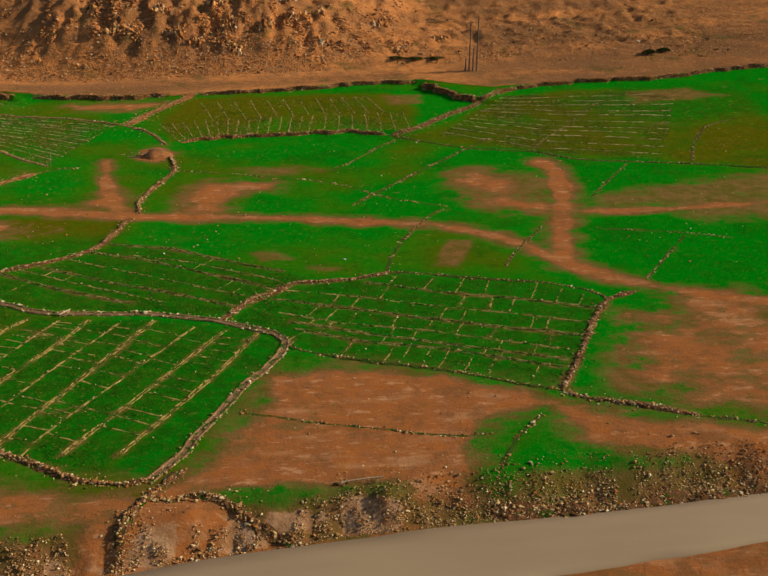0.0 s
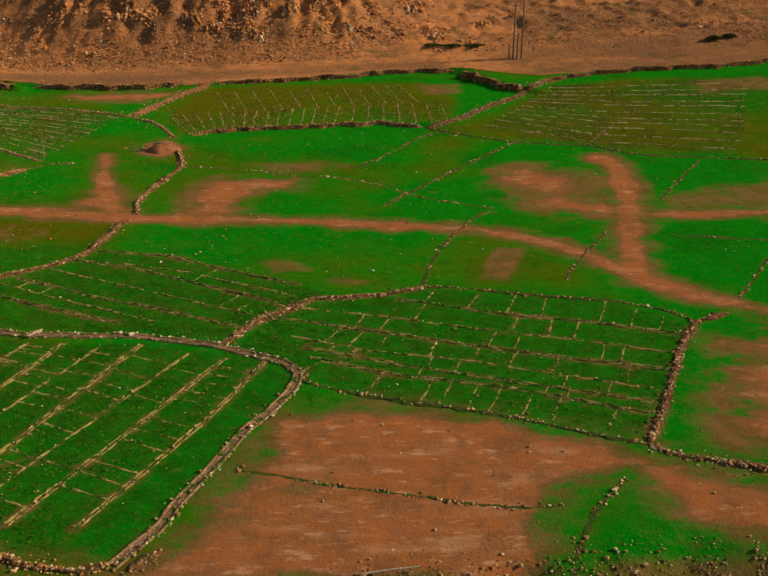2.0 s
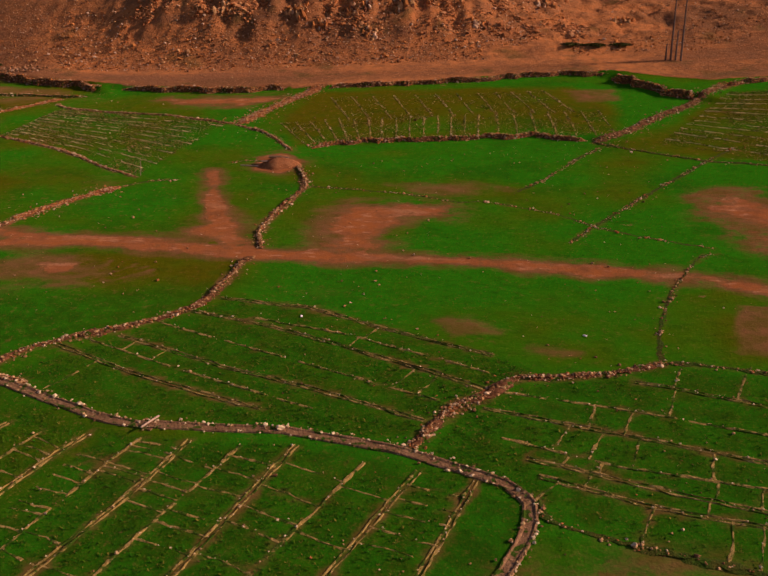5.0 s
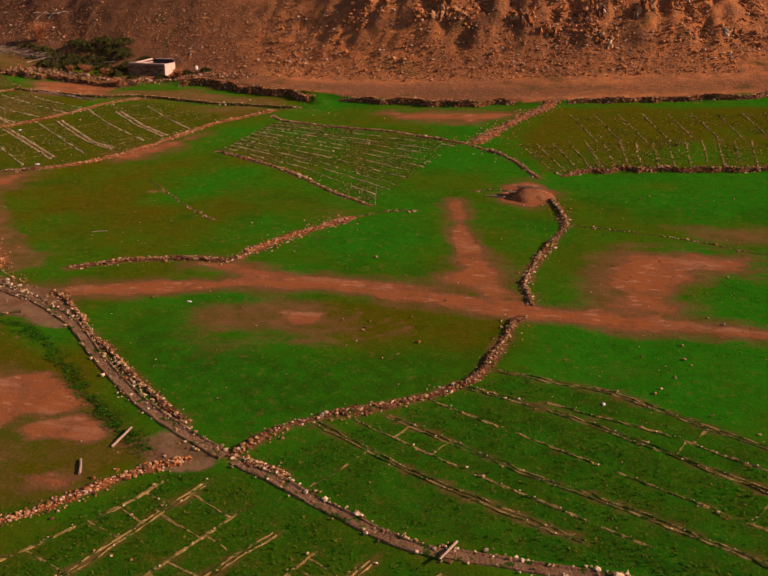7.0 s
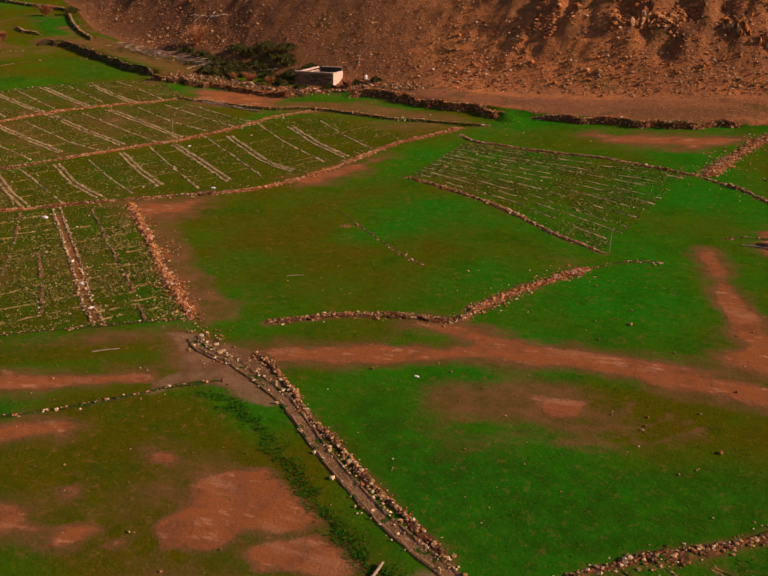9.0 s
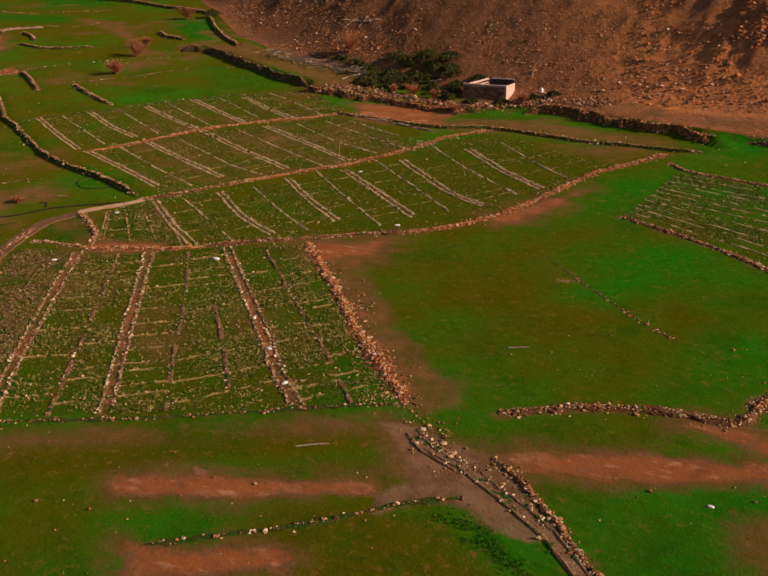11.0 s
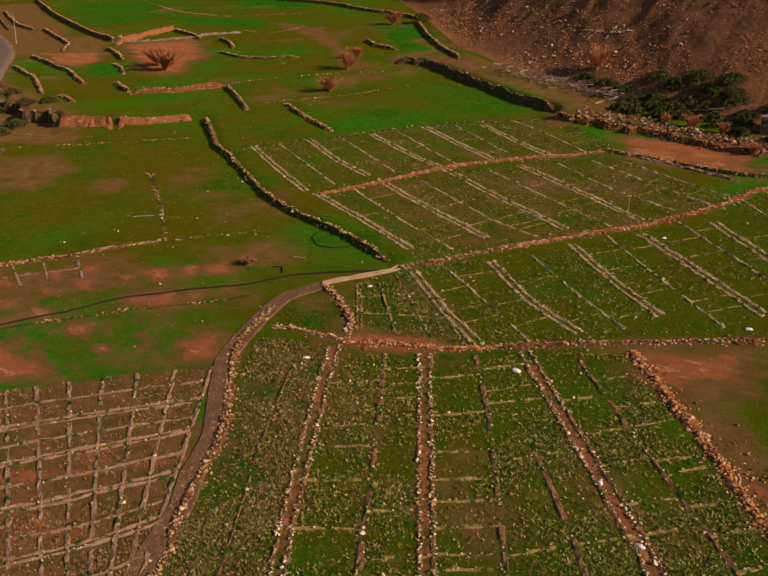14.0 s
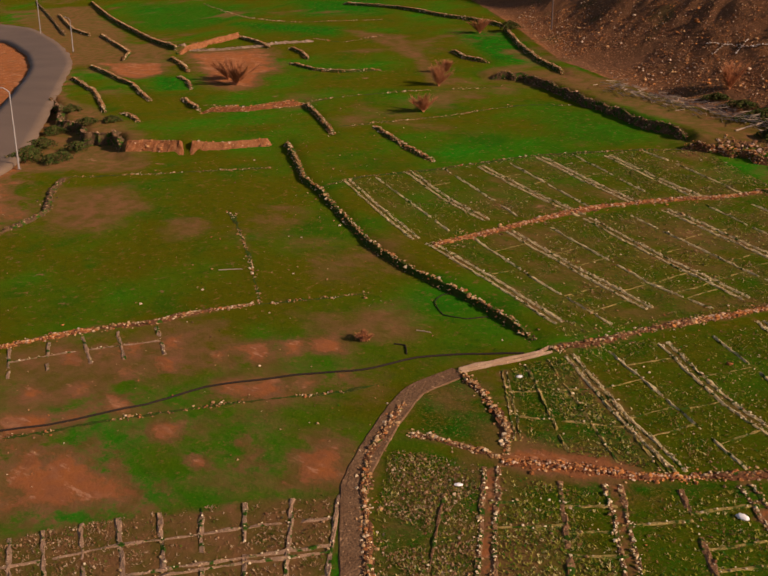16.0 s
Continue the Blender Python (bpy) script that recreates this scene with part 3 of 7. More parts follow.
patch("silt", [(-52.4, 89.8), (-51.1, 91.1), (-49.2, 90.4), (-46.9, 89.4), (-47.0, 88.0), (-48.8, 87.2), (-50.2, 87.2)], 0.5)
patch("olive", [(-106.0, 94.3), (-90.0, 103.7), (-75.8, 110.9), (-71.3, 109.5), (-88.0, 99.5), (-103.2, 92.2)], 1.2, 1.3)
patch("olive", [(-90.4, 133.7), (-77.9, 144.9), (-66.0, 128.0), (-71.5, 116.9), (-75.0, 117.6), (-82.4, 125.7)], 3.0, 0.8)
patch("dull", [(-70.0, 95.5), (-66.4, 97.3), (-62.8, 97.8), (-55.1, 91.6), (-52.5, 89.5), (-53.1, 84.4), (-59.1, 81.0), (-72.0, 88.0)], 1.5, 0.42)
patch("olive", [(-80.0, 100.0), (-70.0, 103.0), (-62.8, 97.8), (-50.0, 89.5), (-53.1, 84.4), (-59.1, 80.0), (-84.0, 92.0)], 2.0, 1.2)
patch("soil", [(-39.4, 116.4), (-36.9, 120.7), (-32.4, 113.5), (-35.3, 113.8)], 0.8)
patch("soil", [(-76.8, 88.0), (-73.9, 89.2), (-71.9, 87.6), (-75.3, 86.4)], 0.6)
patch("soil", [(-89.3, 98.3), (-81.6, 101.3), (-75.2, 103.9), (-74.1, 102.8), (-80.5, 99.9), (-88.1, 97.0)], 0.6)
patch("soil", [(-84.7, 93.7), (-77.3, 96.8), (-76.7, 95.6), (-80.3, 93.0), (-82.7, 91.6)], 0.6)
patch("dull", [(-76.3, 109.3), (-69.4, 109.9), (-66.7, 105.8), (-71.3, 103.7), (-74.6, 105.3)], 1.5)
patch("dull", [(-77.3, 115.6), (-75.0, 116.5), (-74.0, 113.2), (-76.5, 111.5)], 1.5)
patch("soil", [(-97.6, 133.4), (-91.5, 136.9), (-90.5, 133.1), (-95.0, 130.8)], 1.5)
patch("soil", [(-85.3, 144.8), (-80.9, 151.6), (-78.8, 154.4), (-80.1, 147.7), (-83.7, 143.3)], 1.2)
patch("dull", [(-97.6, 133.4), (-91.9, 130.3), (-85.8, 124.6), (-80.7, 119.9), (-76.6, 115.9), (-74.8, 112.8), (-75.8, 110.1), (-79.6, 114.6), (-84.6, 119.9), (-91.9, 127.1)], 1.0)
patch("soil", [(-396.0, 246.7), (-371.7, 242.9), (-344.1, 235.8), (-299.5, 214.8), (-262.2, 193.8), (-236.3, 173.8), (-213.5, 156.4), (-199.9, 144.1), (-180.0, 130.3), (-182.3, 128.4)], 4.0)
patch("soil", [(-116.7, 125.2), (-114.0, 127.6), (-110.5, 128.6), (-108.6, 128.1), (-110.4, 126.5), (-114.8, 125.0)], 0.8)
patch("dull", [(-155.5, 115.7), (-148.2, 123.8), (-144.6, 128.0), (-140.7, 123.2), (-142.7, 119.5), (-143.8, 114.2), (-146.5, 110.4)], 2.0)
patch("dull", [(-140.8, 132.4), (-134.7, 138.2), (-130.2, 134.2), (-133.8, 130.2)], 3.0)
patch("soil", [(-147.0, 110.7), (-143.9, 113.1), (-143.1, 111.9), (-144.8, 109.4)], 1.0)
patch("soil", [(-144.6, 107.6), (-138.8, 110.8), (-134.4, 111.9), (-131.5, 110.0), (-135.8, 107.1), (-138.6, 104.2)], 2.5)
patch("soil", [(-127.7, 118.7), (-125.6, 120.8), (-123.6, 118.0), (-125.2, 116.9)], 1.5)
patch("olive", [(-137.0, 101.9), (-131.8, 107.5), (-127.4, 112.2), (-122.3, 117.0), (-117.7, 112.5), (-110.0, 99.8), (-110.3, 97.4), (-114.1, 92.1), (-117.2, 89.5)], 1.0)
patch("soil", [(-123.2, 105.2), (-121.1, 106.8), (-119.4, 105.6), (-120.9, 103.8)], 1.5)
patch("soil", [(-126.1, 99.8), (-120.4, 104.1), (-115.7, 108.5), (-115.1, 108.0), (-119.8, 103.6), (-125.2, 99.2)], 0.6)
patch("soil", [(-121.1, 98.2), (-119.0, 100.4), (-114.9, 101.7), (-114.5, 99.5), (-118.8, 96.7)], 2.0)
patch("soil", [(-240.6, 206.0), (-224.5, 211.5), (-208.6, 198.2), (-202.9, 186.0), (-211.6, 186.6)], 2.0)
patch("dull", [(-180.0, 203.8), (-176.3, 205.0), (-173.1, 196.8)], 2.0)
patch("soil", [(-120.0, 182.1), (-106.7, 183.4), (-102.3, 173.9), (-110.0, 174.9), (-116.4, 174.9)], 1.2)
patch("soil", [(-57.2, 167.6), (-43.1, 168.1), (-40.0, 166.6), (-43.5, 163.5), (-55.0, 164.7)], 1.5)
patch("dull", [(-0.2, 168.2), (6.5, 168.9), (6.3, 163.2), (1.3, 163.0)], 1.5)
patch("dull", [(41.4, 164.6), (53.9, 165.8), (59.2, 160.5), (43.4, 158.5)], 2.0)
patch("soil", [(-38.1, 139.5), (-35.3, 141.4), (-32.9, 140.5), (-31.9, 136.2), (-34.0, 134.1), (-36.9, 135.1)], 0.6)
patch("soil", [(-20.1, 51.2), (-16.2, 53.6), (-13.0, 53.5), (-6.5, 50.4), (7.0, 50.9), (28.6, 54.5), (27.5, 51.7), (6.8, 49.1), (-3.0, 48.0), (-17.1, 45.0), (-21.5, 45.1)], 1.0)
patch("olive", [(-34.5, 143.3), (-38.0, 155.7), (-35.0, 170.3), (0.7, 170.6), (6.6, 160.9), (4.2, 147.9), (-12.3, 147.2)], 1.5)
patch("olive", [(2.7, 144.3), (18.5, 161.7), (32.6, 168.9), (61.3, 161.6), (62.4, 142.1), (55.7, 124.6), (22.4, 135.3)], 2.0)
patch("olive", [(-107.5, 96.3), (-123.6, 122.2), (-115.7, 124.5), (-106.3, 128.2), (-87.9, 106.3), (-93.1, 103.5)], 1.0)
patch("olive", [(-121.8, 137.1), (-107.2, 156.0), (-96.4, 173.3), (-73.5, 169.2), (-81.3, 152.9), (-90.8, 139.4), (-104.0, 131.9), (-107.6, 129.4)], 1.0)
patch("olive", [(-159.5, 155.9), (-148.8, 171.0), (-130.2, 187.6), (-119.2, 177.5), (-104.5, 176.3), (-101.2, 165.4), (-113.7, 148.8), (-121.3, 138.0), (-133.6, 142.7)], 1.0)
patch("olive", [(-200.8, 142.6), (-175.6, 166.8), (-141.5, 145.6), (-124.2, 138.0), (-127.2, 133.1), (-140.5, 126.8), (-156.2, 116.2)], 4.0)
patch("olive", [(-348.4, 260.5), (-262.0, 258.5), (-167.3, 214.6), (-169.9, 192.3), (-188.1, 183.6), (-206.4, 169.6)], 5.0)
patch("olive", [(-58.7, 107.3), (-47.3, 111.3), (-40.3, 110.9), (-39.3, 106.3), (-45.7, 103.6), (-54.8, 103.2)], 3.0)
patch("lush", [(-34.8, 82.8), (-29.3, 82.1), (-25.9, 82.0), (-22.7, 81.9), (-19.1, 81.0), (-15.4, 79.8), (-11.9, 78.9), (-21.3, 56.3), (-24.7, 57.2), (-27.1, 57.9), (-30.3, 59.5), (-33.7, 61.2), (-37.1, 62.9), (-40.9, 65.0)], 0.5)
patch("tilled", [(-34.8, 82.8), (-29.3, 82.1), (-25.9, 82.0), (-22.7, 81.9), (-19.1, 81.0), (-15.4, 79.8), (-11.9, 78.9), (-21.3, 56.3), (-24.7, 57.2), (-27.1, 57.9), (-30.3, 59.5), (-33.7, 61.2), (-37.1, 62.9), (-40.9, 65.0)], 0.4, 0.22)
patch("lush", [(-49.1, 87.6), (-44.5, 88.4), (-38.7, 85.2), (-34.8, 83.2), (-40.9, 65.0), (-47.0, 66.5), (-56.5, 75.5)], 0.5, 0.5)
patch("tilled", [(-49.1, 87.6), (-44.5, 88.4), (-38.7, 85.2), (-34.8, 83.2), (-40.9, 65.0), (-47.0, 66.5), (-56.5, 75.5)], 0.4, 0.45)
patch("lush", [(-13.1, 86.7), (-7.2, 90.1), (0.1, 92.4), (9.1, 90.8), (16.2, 89.2), (22.4, 84.5), (14.9, 67.3), (11.0, 69.1), (4.8, 71.1), (-2.2, 73.3), (-8.5, 75.9), (-14.9, 81.1)], 0.5)
patch("tilled", [(-13.1, 86.7), (-7.2, 90.1), (0.1, 92.4), (9.1, 90.8), (16.2, 89.2), (22.4, 84.5), (14.9, 67.3), (11.0, 69.1), (4.8, 71.1), (-2.2, 73.3), (-8.5, 75.9), (-14.9, 81.1)], 0.4, 0.20)
patch("lush", [(-31.7, 101.8), (-24.8, 100.3), (-18.0, 97.2), (-12.5, 94.3), (-8.5, 91.4), (-17.4, 82.7), (-23.0, 84.3), (-29.0, 84.3), (-35.4, 85.2), (-44.6, 89.2)], 0.5)
patch("tilled", [(-31.7, 101.8), (-24.8, 100.3), (-18.0, 97.2), (-12.5, 94.3), (-8.5, 91.4), (-17.4, 82.7), (-23.0, 84.3), (-29.0, 84.3), (-35.4, 85.2), (-44.6, 89.2)], 0.4, 0.35)
patch("tilled", [(-71.0, 162.1), (-56.7, 158.3), (-44.8, 154.8), (-49.9, 132.8), (-60.4, 141.2), (-73.1, 148.7)], 0.4, 0.22)
patch("tilled", [(-120.2, 139.1), (-115.1, 143.5), (-110.0, 149.0), (-106.3, 155.4), (-101.7, 159.7), (-100.2, 168.7), (-96.3, 173.1), (-77.7, 163.2), (-80.3, 157.8), (-84.9, 147.6), (-89.7, 140.3), (-96.9, 137.5), (-102.3, 133.4), (-107.8, 129.7)], 0.4, 0.40)
patch("tilled", [(-139.7, 150.2), (-135.7, 156.1), (-131.5, 162.0), (-126.7, 167.4), (-122.6, 172.1), (-119.2, 175.9), (-101.2, 165.4), (-103.1, 161.8), (-106.5, 156.5), (-111.0, 152.1), (-116.5, 146.0), (-120.6, 139.6)], 0.4, 0.40)
patch("dull", [(-139.7, 150.2), (-135.7, 156.1), (-131.5, 162.0), (-126.7, 167.4), (-122.6, 172.1), (-119.2, 175.9), (-101.2, 165.4), (-103.1, 161.8), (-106.5, 156.5), (-111.0, 152.1), (-116.5, 146.0), (-120.6, 139.6)], 0.5, 0.38)
patch("tilled", [(-158.4, 158.1), (-154.3, 164.3), (-149.1, 170.4), (-145.0, 175.3), (-141.8, 178.2), (-138.2, 180.7), (-134.9, 183.6), (-130.4, 186.8), (-119.4, 177.8), (-121.4, 174.6), (-123.8, 172.0), (-126.3, 169.9), (-129.4, 166.7), (-133.8, 161.6), (-137.4, 155.7), (-140.1, 149.8)], 0.4, 0.38)
patch("dull", [(-158.4, 158.1), (-154.3, 164.3), (-149.1, 170.4), (-145.0, 175.3), (-141.8, 178.2), (-138.2, 180.7), (-134.9, 183.6), (-130.4, 186.8), (-119.4, 177.8), (-121.4, 174.6), (-123.8, 172.0), (-126.3, 169.9), (-129.4, 166.7), (-133.8, 161.6), (-137.4, 155.7), (-140.1, 149.8)], 0.5, 0.30)
patch("tilled", [(-116.8, 123.9), (-112.9, 124.3), (-109.8, 125.6), (-106.9, 127.3), (-105.4, 128.3), (-104.8, 129.8), (-101.6, 131.5), (-98.6, 132.7), (-78.1, 112.1), (-80.6, 110.6), (-83.4, 109.0), (-87.3, 106.9), (-91.2, 105.0), (-94.7, 103.2), (-98.0, 101.6), (-101.3, 100.2)], 0.4, 0.5)
patch("tilled", [(-122.9, 122.0), (-120.0, 123.2), (-116.7, 123.8), (-101.8, 99.9), (-104.5, 98.4), (-107.3, 97.2)], 0.4, 1.00)
patch("dull", [(-122.9, 122.0), (-120.0, 123.2), (-116.7, 123.8), (-101.8, 99.9), (-104.5, 98.4), (-107.3, 97.2)], 0.5, 0.35)
patch("tilled", [(-137.0, 101.9), (-134.5, 104.7), (-131.4, 108.6), (-127.4, 112.6), (-122.6, 117.0), (-110.0, 99.8), (-110.3, 97.4), (-111.6, 95.1), (-114.1, 92.1), (-117.2, 89.5)], 0.4, 1.00)
patch("dull", [(-137.0, 101.9), (-134.5, 104.7), (-131.4, 108.6), (-127.4, 112.6), (-122.6, 117.0), (-110.0, 99.8), (-110.3, 97.4), (-111.6, 95.1), (-114.1, 92.1), (-117.2, 89.5)], 0.5, 0.95)
patch("lush", [(-11.9, 78.9), (-9.6, 76.7), (-10.1, 73.0), (-17.6, 55.1), (-21.3, 56.3)], 0.5)
patch("dull", [(-385.5, 261.9), (-358.0, 267.3), (-284.0, 224.7), (-245.7, 194.7), (-259.3, 189.7)], 2.0)
patch("dull", [(-231.7, 171.5), (-205.3, 164.4), (-191.1, 157.6), (-183.6, 150.2), (-196.9, 144.3), (-208.4, 150.7)], 2.0)
patch("dull", [(-280.1, 213.6), (-255.8, 212.2), (-232.2, 196.6), (-231.0, 189.0), (-244.9, 190.7)], 2.0)
patch("dull", [(-187.3, 140.8), (-180.0, 146.1), (-171.6, 141.6), (-169.8, 134.8), (-176.7, 132.7)], 2.5)
patch("dull", [(-167.3, 140.7), (-164.3, 143.9), (-159.6, 140.4), (-162.1, 137.7)], 1.5)
patch("tilled", [(-125.9, 128.0), (-125.2, 131.5), (-121.7, 131.5), (-117.6, 126.1), (-122.3, 124.2)], 0.4)
patch("tilled", [(-115.4, 123.3), (-104.0, 131.0), (-103.3, 129.7), (-114.7, 122.1)], 0.3)
patch("soil", [(-96.7, 133.1), (-92.2, 129.1), (-87.1, 123.2), (-82.0, 117.9), (-78.9, 114.9), (-77.4, 112.4), (-79.6, 114.6), (-84.6, 119.9), (-90.7, 126.6)], 0.5)
patch("tilled", [(-122.3, 133.7), (-121.1, 135.9), (-119.7, 137.9), (-108.5, 128.8), (-112.6, 127.9), (-117.1, 127.0)], 0.4, 1.00)
patch("tilled", [(21.6, 165.7), (35.8, 166.0), (52.1, 165.7), (40.3, 129.4), (21.9, 135.3), (8.8, 144.8)], 0.4, 0.22)
patch("lush", [(-62.0, 101.5), (-54.0, 95.5), (-46.5, 90.8), (-42.0, 94.5), (-36.0, 98.5), (-33.6, 103.5), (-37.5, 105.0), (-46.0, 101.5), (-54.0, 102.0), (-59.5, 106.0)], 1.5, 0.85)
patch("lush", [(30.0, 162.0), (38.0, 152.0), (48.0, 146.0), (62.0, 150.0), (64.0, 166.0), (46.0, 168.0)], 3.0, 0.85)
patch("dull", [(-106.9, 95.0), (-88.0, 105.6), (-78.2, 111.4), (-75.8, 109.0), (-83.0, 104.9), (-95.0, 98.8), (-104.8, 93.6)], 1.2, 0.66)
patch("dull", [(-104.6, 178.3), (-90.0, 179.5), (-76.0, 175.5), (-72.0, 171.5), (-83.9, 172.4), (-101.2, 173.2)], 1.2, 0.85)
patch("dull", [(-97.7, 132.3), (-93.2, 135.4), (-87.7, 135.9), (-90.4, 131.8), (-87.3, 126.4), (-80.9, 119.8), (-77.5, 115.9), (-73.5, 113.0), (-76.5, 111.6)], 0.9, 0.8)
patch("dull", [(-172.0, 207.0), (-160.0, 203.5), (-150.0, 199.0), (-132.0, 190.5), (-122.0, 187.0), (-122.0, 192.0), (-130.0, 198.0), (-145.0, 205.0), (-160.0, 213.0)], 1.5, 0.9)
patch("dull", [(-420.0, 268.0), (-330.0, 244.0), (-262.0, 209.0), (-236.0, 192.0), (-246.0, 186.0), (-268.0, 199.0), (-330.0, 232.0)], 2.0, 0.8)
patch("lush", [(-269.3, 266.1), (-243.0, 241.9), (-225.5, 248.5), (-238.0, 264.1)], 3.0)
patch("lush", [(-261.2, 236.6), (-243.0, 226.8), (-216.5, 223.4), (-223.0, 232.3)], 2.0)
patch("lush", [(-197.1, 233.2), (-186.6, 235.3), (-163.2, 212.7), (-176.2, 214.5)], 1.0)
patch("lush", [(-228.1, 187.7), (-221.9, 189.1), (-211.7, 182.6), (-215.8, 179.4)], 1.0)
patch("lush", [(-155.3, 194.3), (-149.4, 196.7), (-133.1, 188.0), (-145.0, 181.5)], 2.5, 0.7)
patch("lush", [(-342.3, 268.9), (-293.2, 262.8), (-260.0, 248.0), (-265.0, 225.0), (-291.6, 231.4)], 4.0, 0.8)
patch("soil", [(-252.7, 194.2), (-236.5, 196.7), (-227.8, 189.7), (-229.7, 183.8)], 1.0)
patch("dull", [(-221.0, 230.0), (-202.1, 226.3), (-178.5, 204.3), (-175.4, 197.5), (-188.7, 211.5)], 1.5)
patch("soil", [(-153.3, 115.8), (-152.1, 116.7), (-150.0, 115.5), (-151.1, 114.5)], 1.0)
patch("soil", [(-151.8, 118.4), (-150.6, 119.4), (-148.5, 118.1), (-149.7, 117.1)], 1.0)
patch("soil", [(-150.5, 120.3), (-149.3, 121.3), (-147.3, 119.9), (-148.4, 118.9)], 1.0)
patch("soil", [(-148.7, 121.8), (-147.5, 122.8), (-145.5, 121.4), (-146.7, 120.3)], 1.0)
patch("soil", [(-147.0, 123.9), (-145.8, 125.0), (-143.8, 123.5), (-145.0, 122.4)], 1.0)
patch("soil", [(-144.4, 121.7), (-143.3, 122.6), (-141.4, 121.3), (-142.5, 120.3)], 1.0)
patch("soil", [(-142.1, 124.5), (-141.0, 125.5), (-139.2, 124.0), (-140.3, 123.0)], 1.0)
patch("soil", [(-140.1, 126.5), (-138.9, 127.5), (-137.2, 125.9), (-138.3, 124.9)], 1.0)
patch("soil", [(-138.4, 128.6), (-137.2, 129.6), (-135.5, 128.0), (-136.7, 127.0)], 1.0)
patch("soil", [(-136.6, 130.5), (-135.4, 131.5), (-133.8, 129.8), (-134.9, 128.8)], 1.0)
patch("soil", [(-149.8, 114.0), (-148.7, 114.9), (-146.8, 113.8), (-147.9, 112.8)], 1.0)
patch("soil", [(-146.9, 115.8), (-145.8, 116.7), (-144.0, 115.6), (-145.0, 114.6)], 1.0)
patch("soil", [(-145.9, 119.0), (-144.8, 120.0), (-142.9, 118.7), (-144.0, 117.7)], 1.0)
patch("soil", [(-143.0, 116.5), (-141.9, 117.4), (-140.2, 116.3), (-141.3, 115.4)], 1.0)
patch("soil", [(-137.9, 121.5), (-136.9, 122.4), (-135.3, 121.2), (-136.4, 120.2)], 1.0)
patch("soil", [(-135.8, 123.5), (-134.7, 124.4), (-133.2, 123.1), (-134.3, 122.1)], 1.0)
patch("soil", [(-133.9, 125.7), (-132.8, 126.7), (-131.3, 125.3), (-132.4, 124.3)], 1.0)
patch("soil", [(-132.3, 127.4), (-131.2, 128.3), (-129.8, 126.9), (-130.8, 125.9)], 1.0)
patch("soil", [(-145.6, 111.6), (-144.6, 112.5), (-142.9, 111.6), (-143.9, 110.6)], 1.0)
patch("soil", [(-144.0, 113.8), (-142.9, 114.7), (-141.3, 113.7), (-142.3, 112.7)], 1.0)
patch("soil", [(-137.1, 115.8), (-136.1, 116.7), (-134.6, 115.6), (-135.6, 114.7)], 1.0)
patch("soil", [(-132.4, 117.8), (-131.4, 118.7), (-130.1, 117.6), (-131.1, 116.7)], 1.0)
patch("soil", [(-133.2, 114.8), (-132.3, 115.6), (-131.0, 114.6), (-132.0, 113.8)], 1.0)
patch("soil", [(-136.8, 111.4), (-135.9, 112.3), (-134.5, 111.4), (-135.5, 110.5)], 1.0)
patch("soil", [(-130.4, 116.7), (-129.5, 117.5), (-128.3, 116.5), (-129.2, 115.6)], 1.0)
patch("dull", [(-79.8, 111.5), (-74.9, 110.5), (-70.1, 108.2), (-67.0, 105.1), (-67.9, 102.9), (-72.9, 103.8), (-77.1, 107.4)], 1.2)
patch("soil", [(-77.5, 109.7), (-75.2, 109.6), (-71.4, 107.8), (-69.4, 105.6), (-71.8, 105.2), (-75.2, 106.9)], 0.6)
HILL_EDGE = [(-300, 328.5), (-220, 270.5), (-185, 236.5), (-164, 215.5), (-140, 201.5), (-112, 190.5), (-98, 184.5), (-83, 181), (-74, 178), (-66, 174.6), (-52, 172.2), (-35, 172.4), (-20, 174.3), (0, 177.0), (7, 176.8), (12, 174), (20, 170.5), (30, 172.2), (50, 173.2), (62, 176.2), (90, 178)]
MASK["hill"] = step(-0.8, 1.6, GY - np.interp(GX, [a for a, b in HILL_EDGE], [b for a, b in HILL_EDGE]))
off = above_road(GX, GY)
MASK["soil"] = np.maximum(MASK["soil"], (1 - step(1.6, 3.4, off)) * (0.3 + 0.45 * (off < 0)))
MASK["dull"] = np.maximum(MASK["dull"], 0.9 * (1 - step(2.0, 4.2, off)))
MASK["raw"] = step(0.1, 0.6, off) * (1 - step(1.6, 3.4, off)) * step(0.42, 0.60, fbm(GX / 2.6, GY / 2.6, 47)) * (0.3 + 0.6 * (1 - step(-2, 5, GX)))
MASK["olive"] = np.maximum(MASK["olive"], 0.71 * (1 - step(-95, 32, GX)) + 0.14 * (1 - step(-170, -100, GX)))
# western slope turned from the sun: its shade is painted in through dull
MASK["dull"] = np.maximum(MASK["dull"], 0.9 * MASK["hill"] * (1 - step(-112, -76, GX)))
MASK["dull"] = np.maximum(MASK["dull"], 0.75 * MASK["hill"] * step(2, 22, GX) * step(0.25, 0.6, fbm(GX / 14, GY / 5, 53) + 0.22 * (1 - step(180, 196, GY))))
apart = np.clip(fbm(GX / 13.0, GY / 13.0, 45) - 0.47, 0, 1) * 2.3 * (0.25 + 0.75 * (1 - step(-110, -20, GX)))
MASK["dull"] = np.maximum(MASK["dull"], apart)
GZ = land(GX, GY)
index = np.arange(GX.size).reshape(GX.shape)
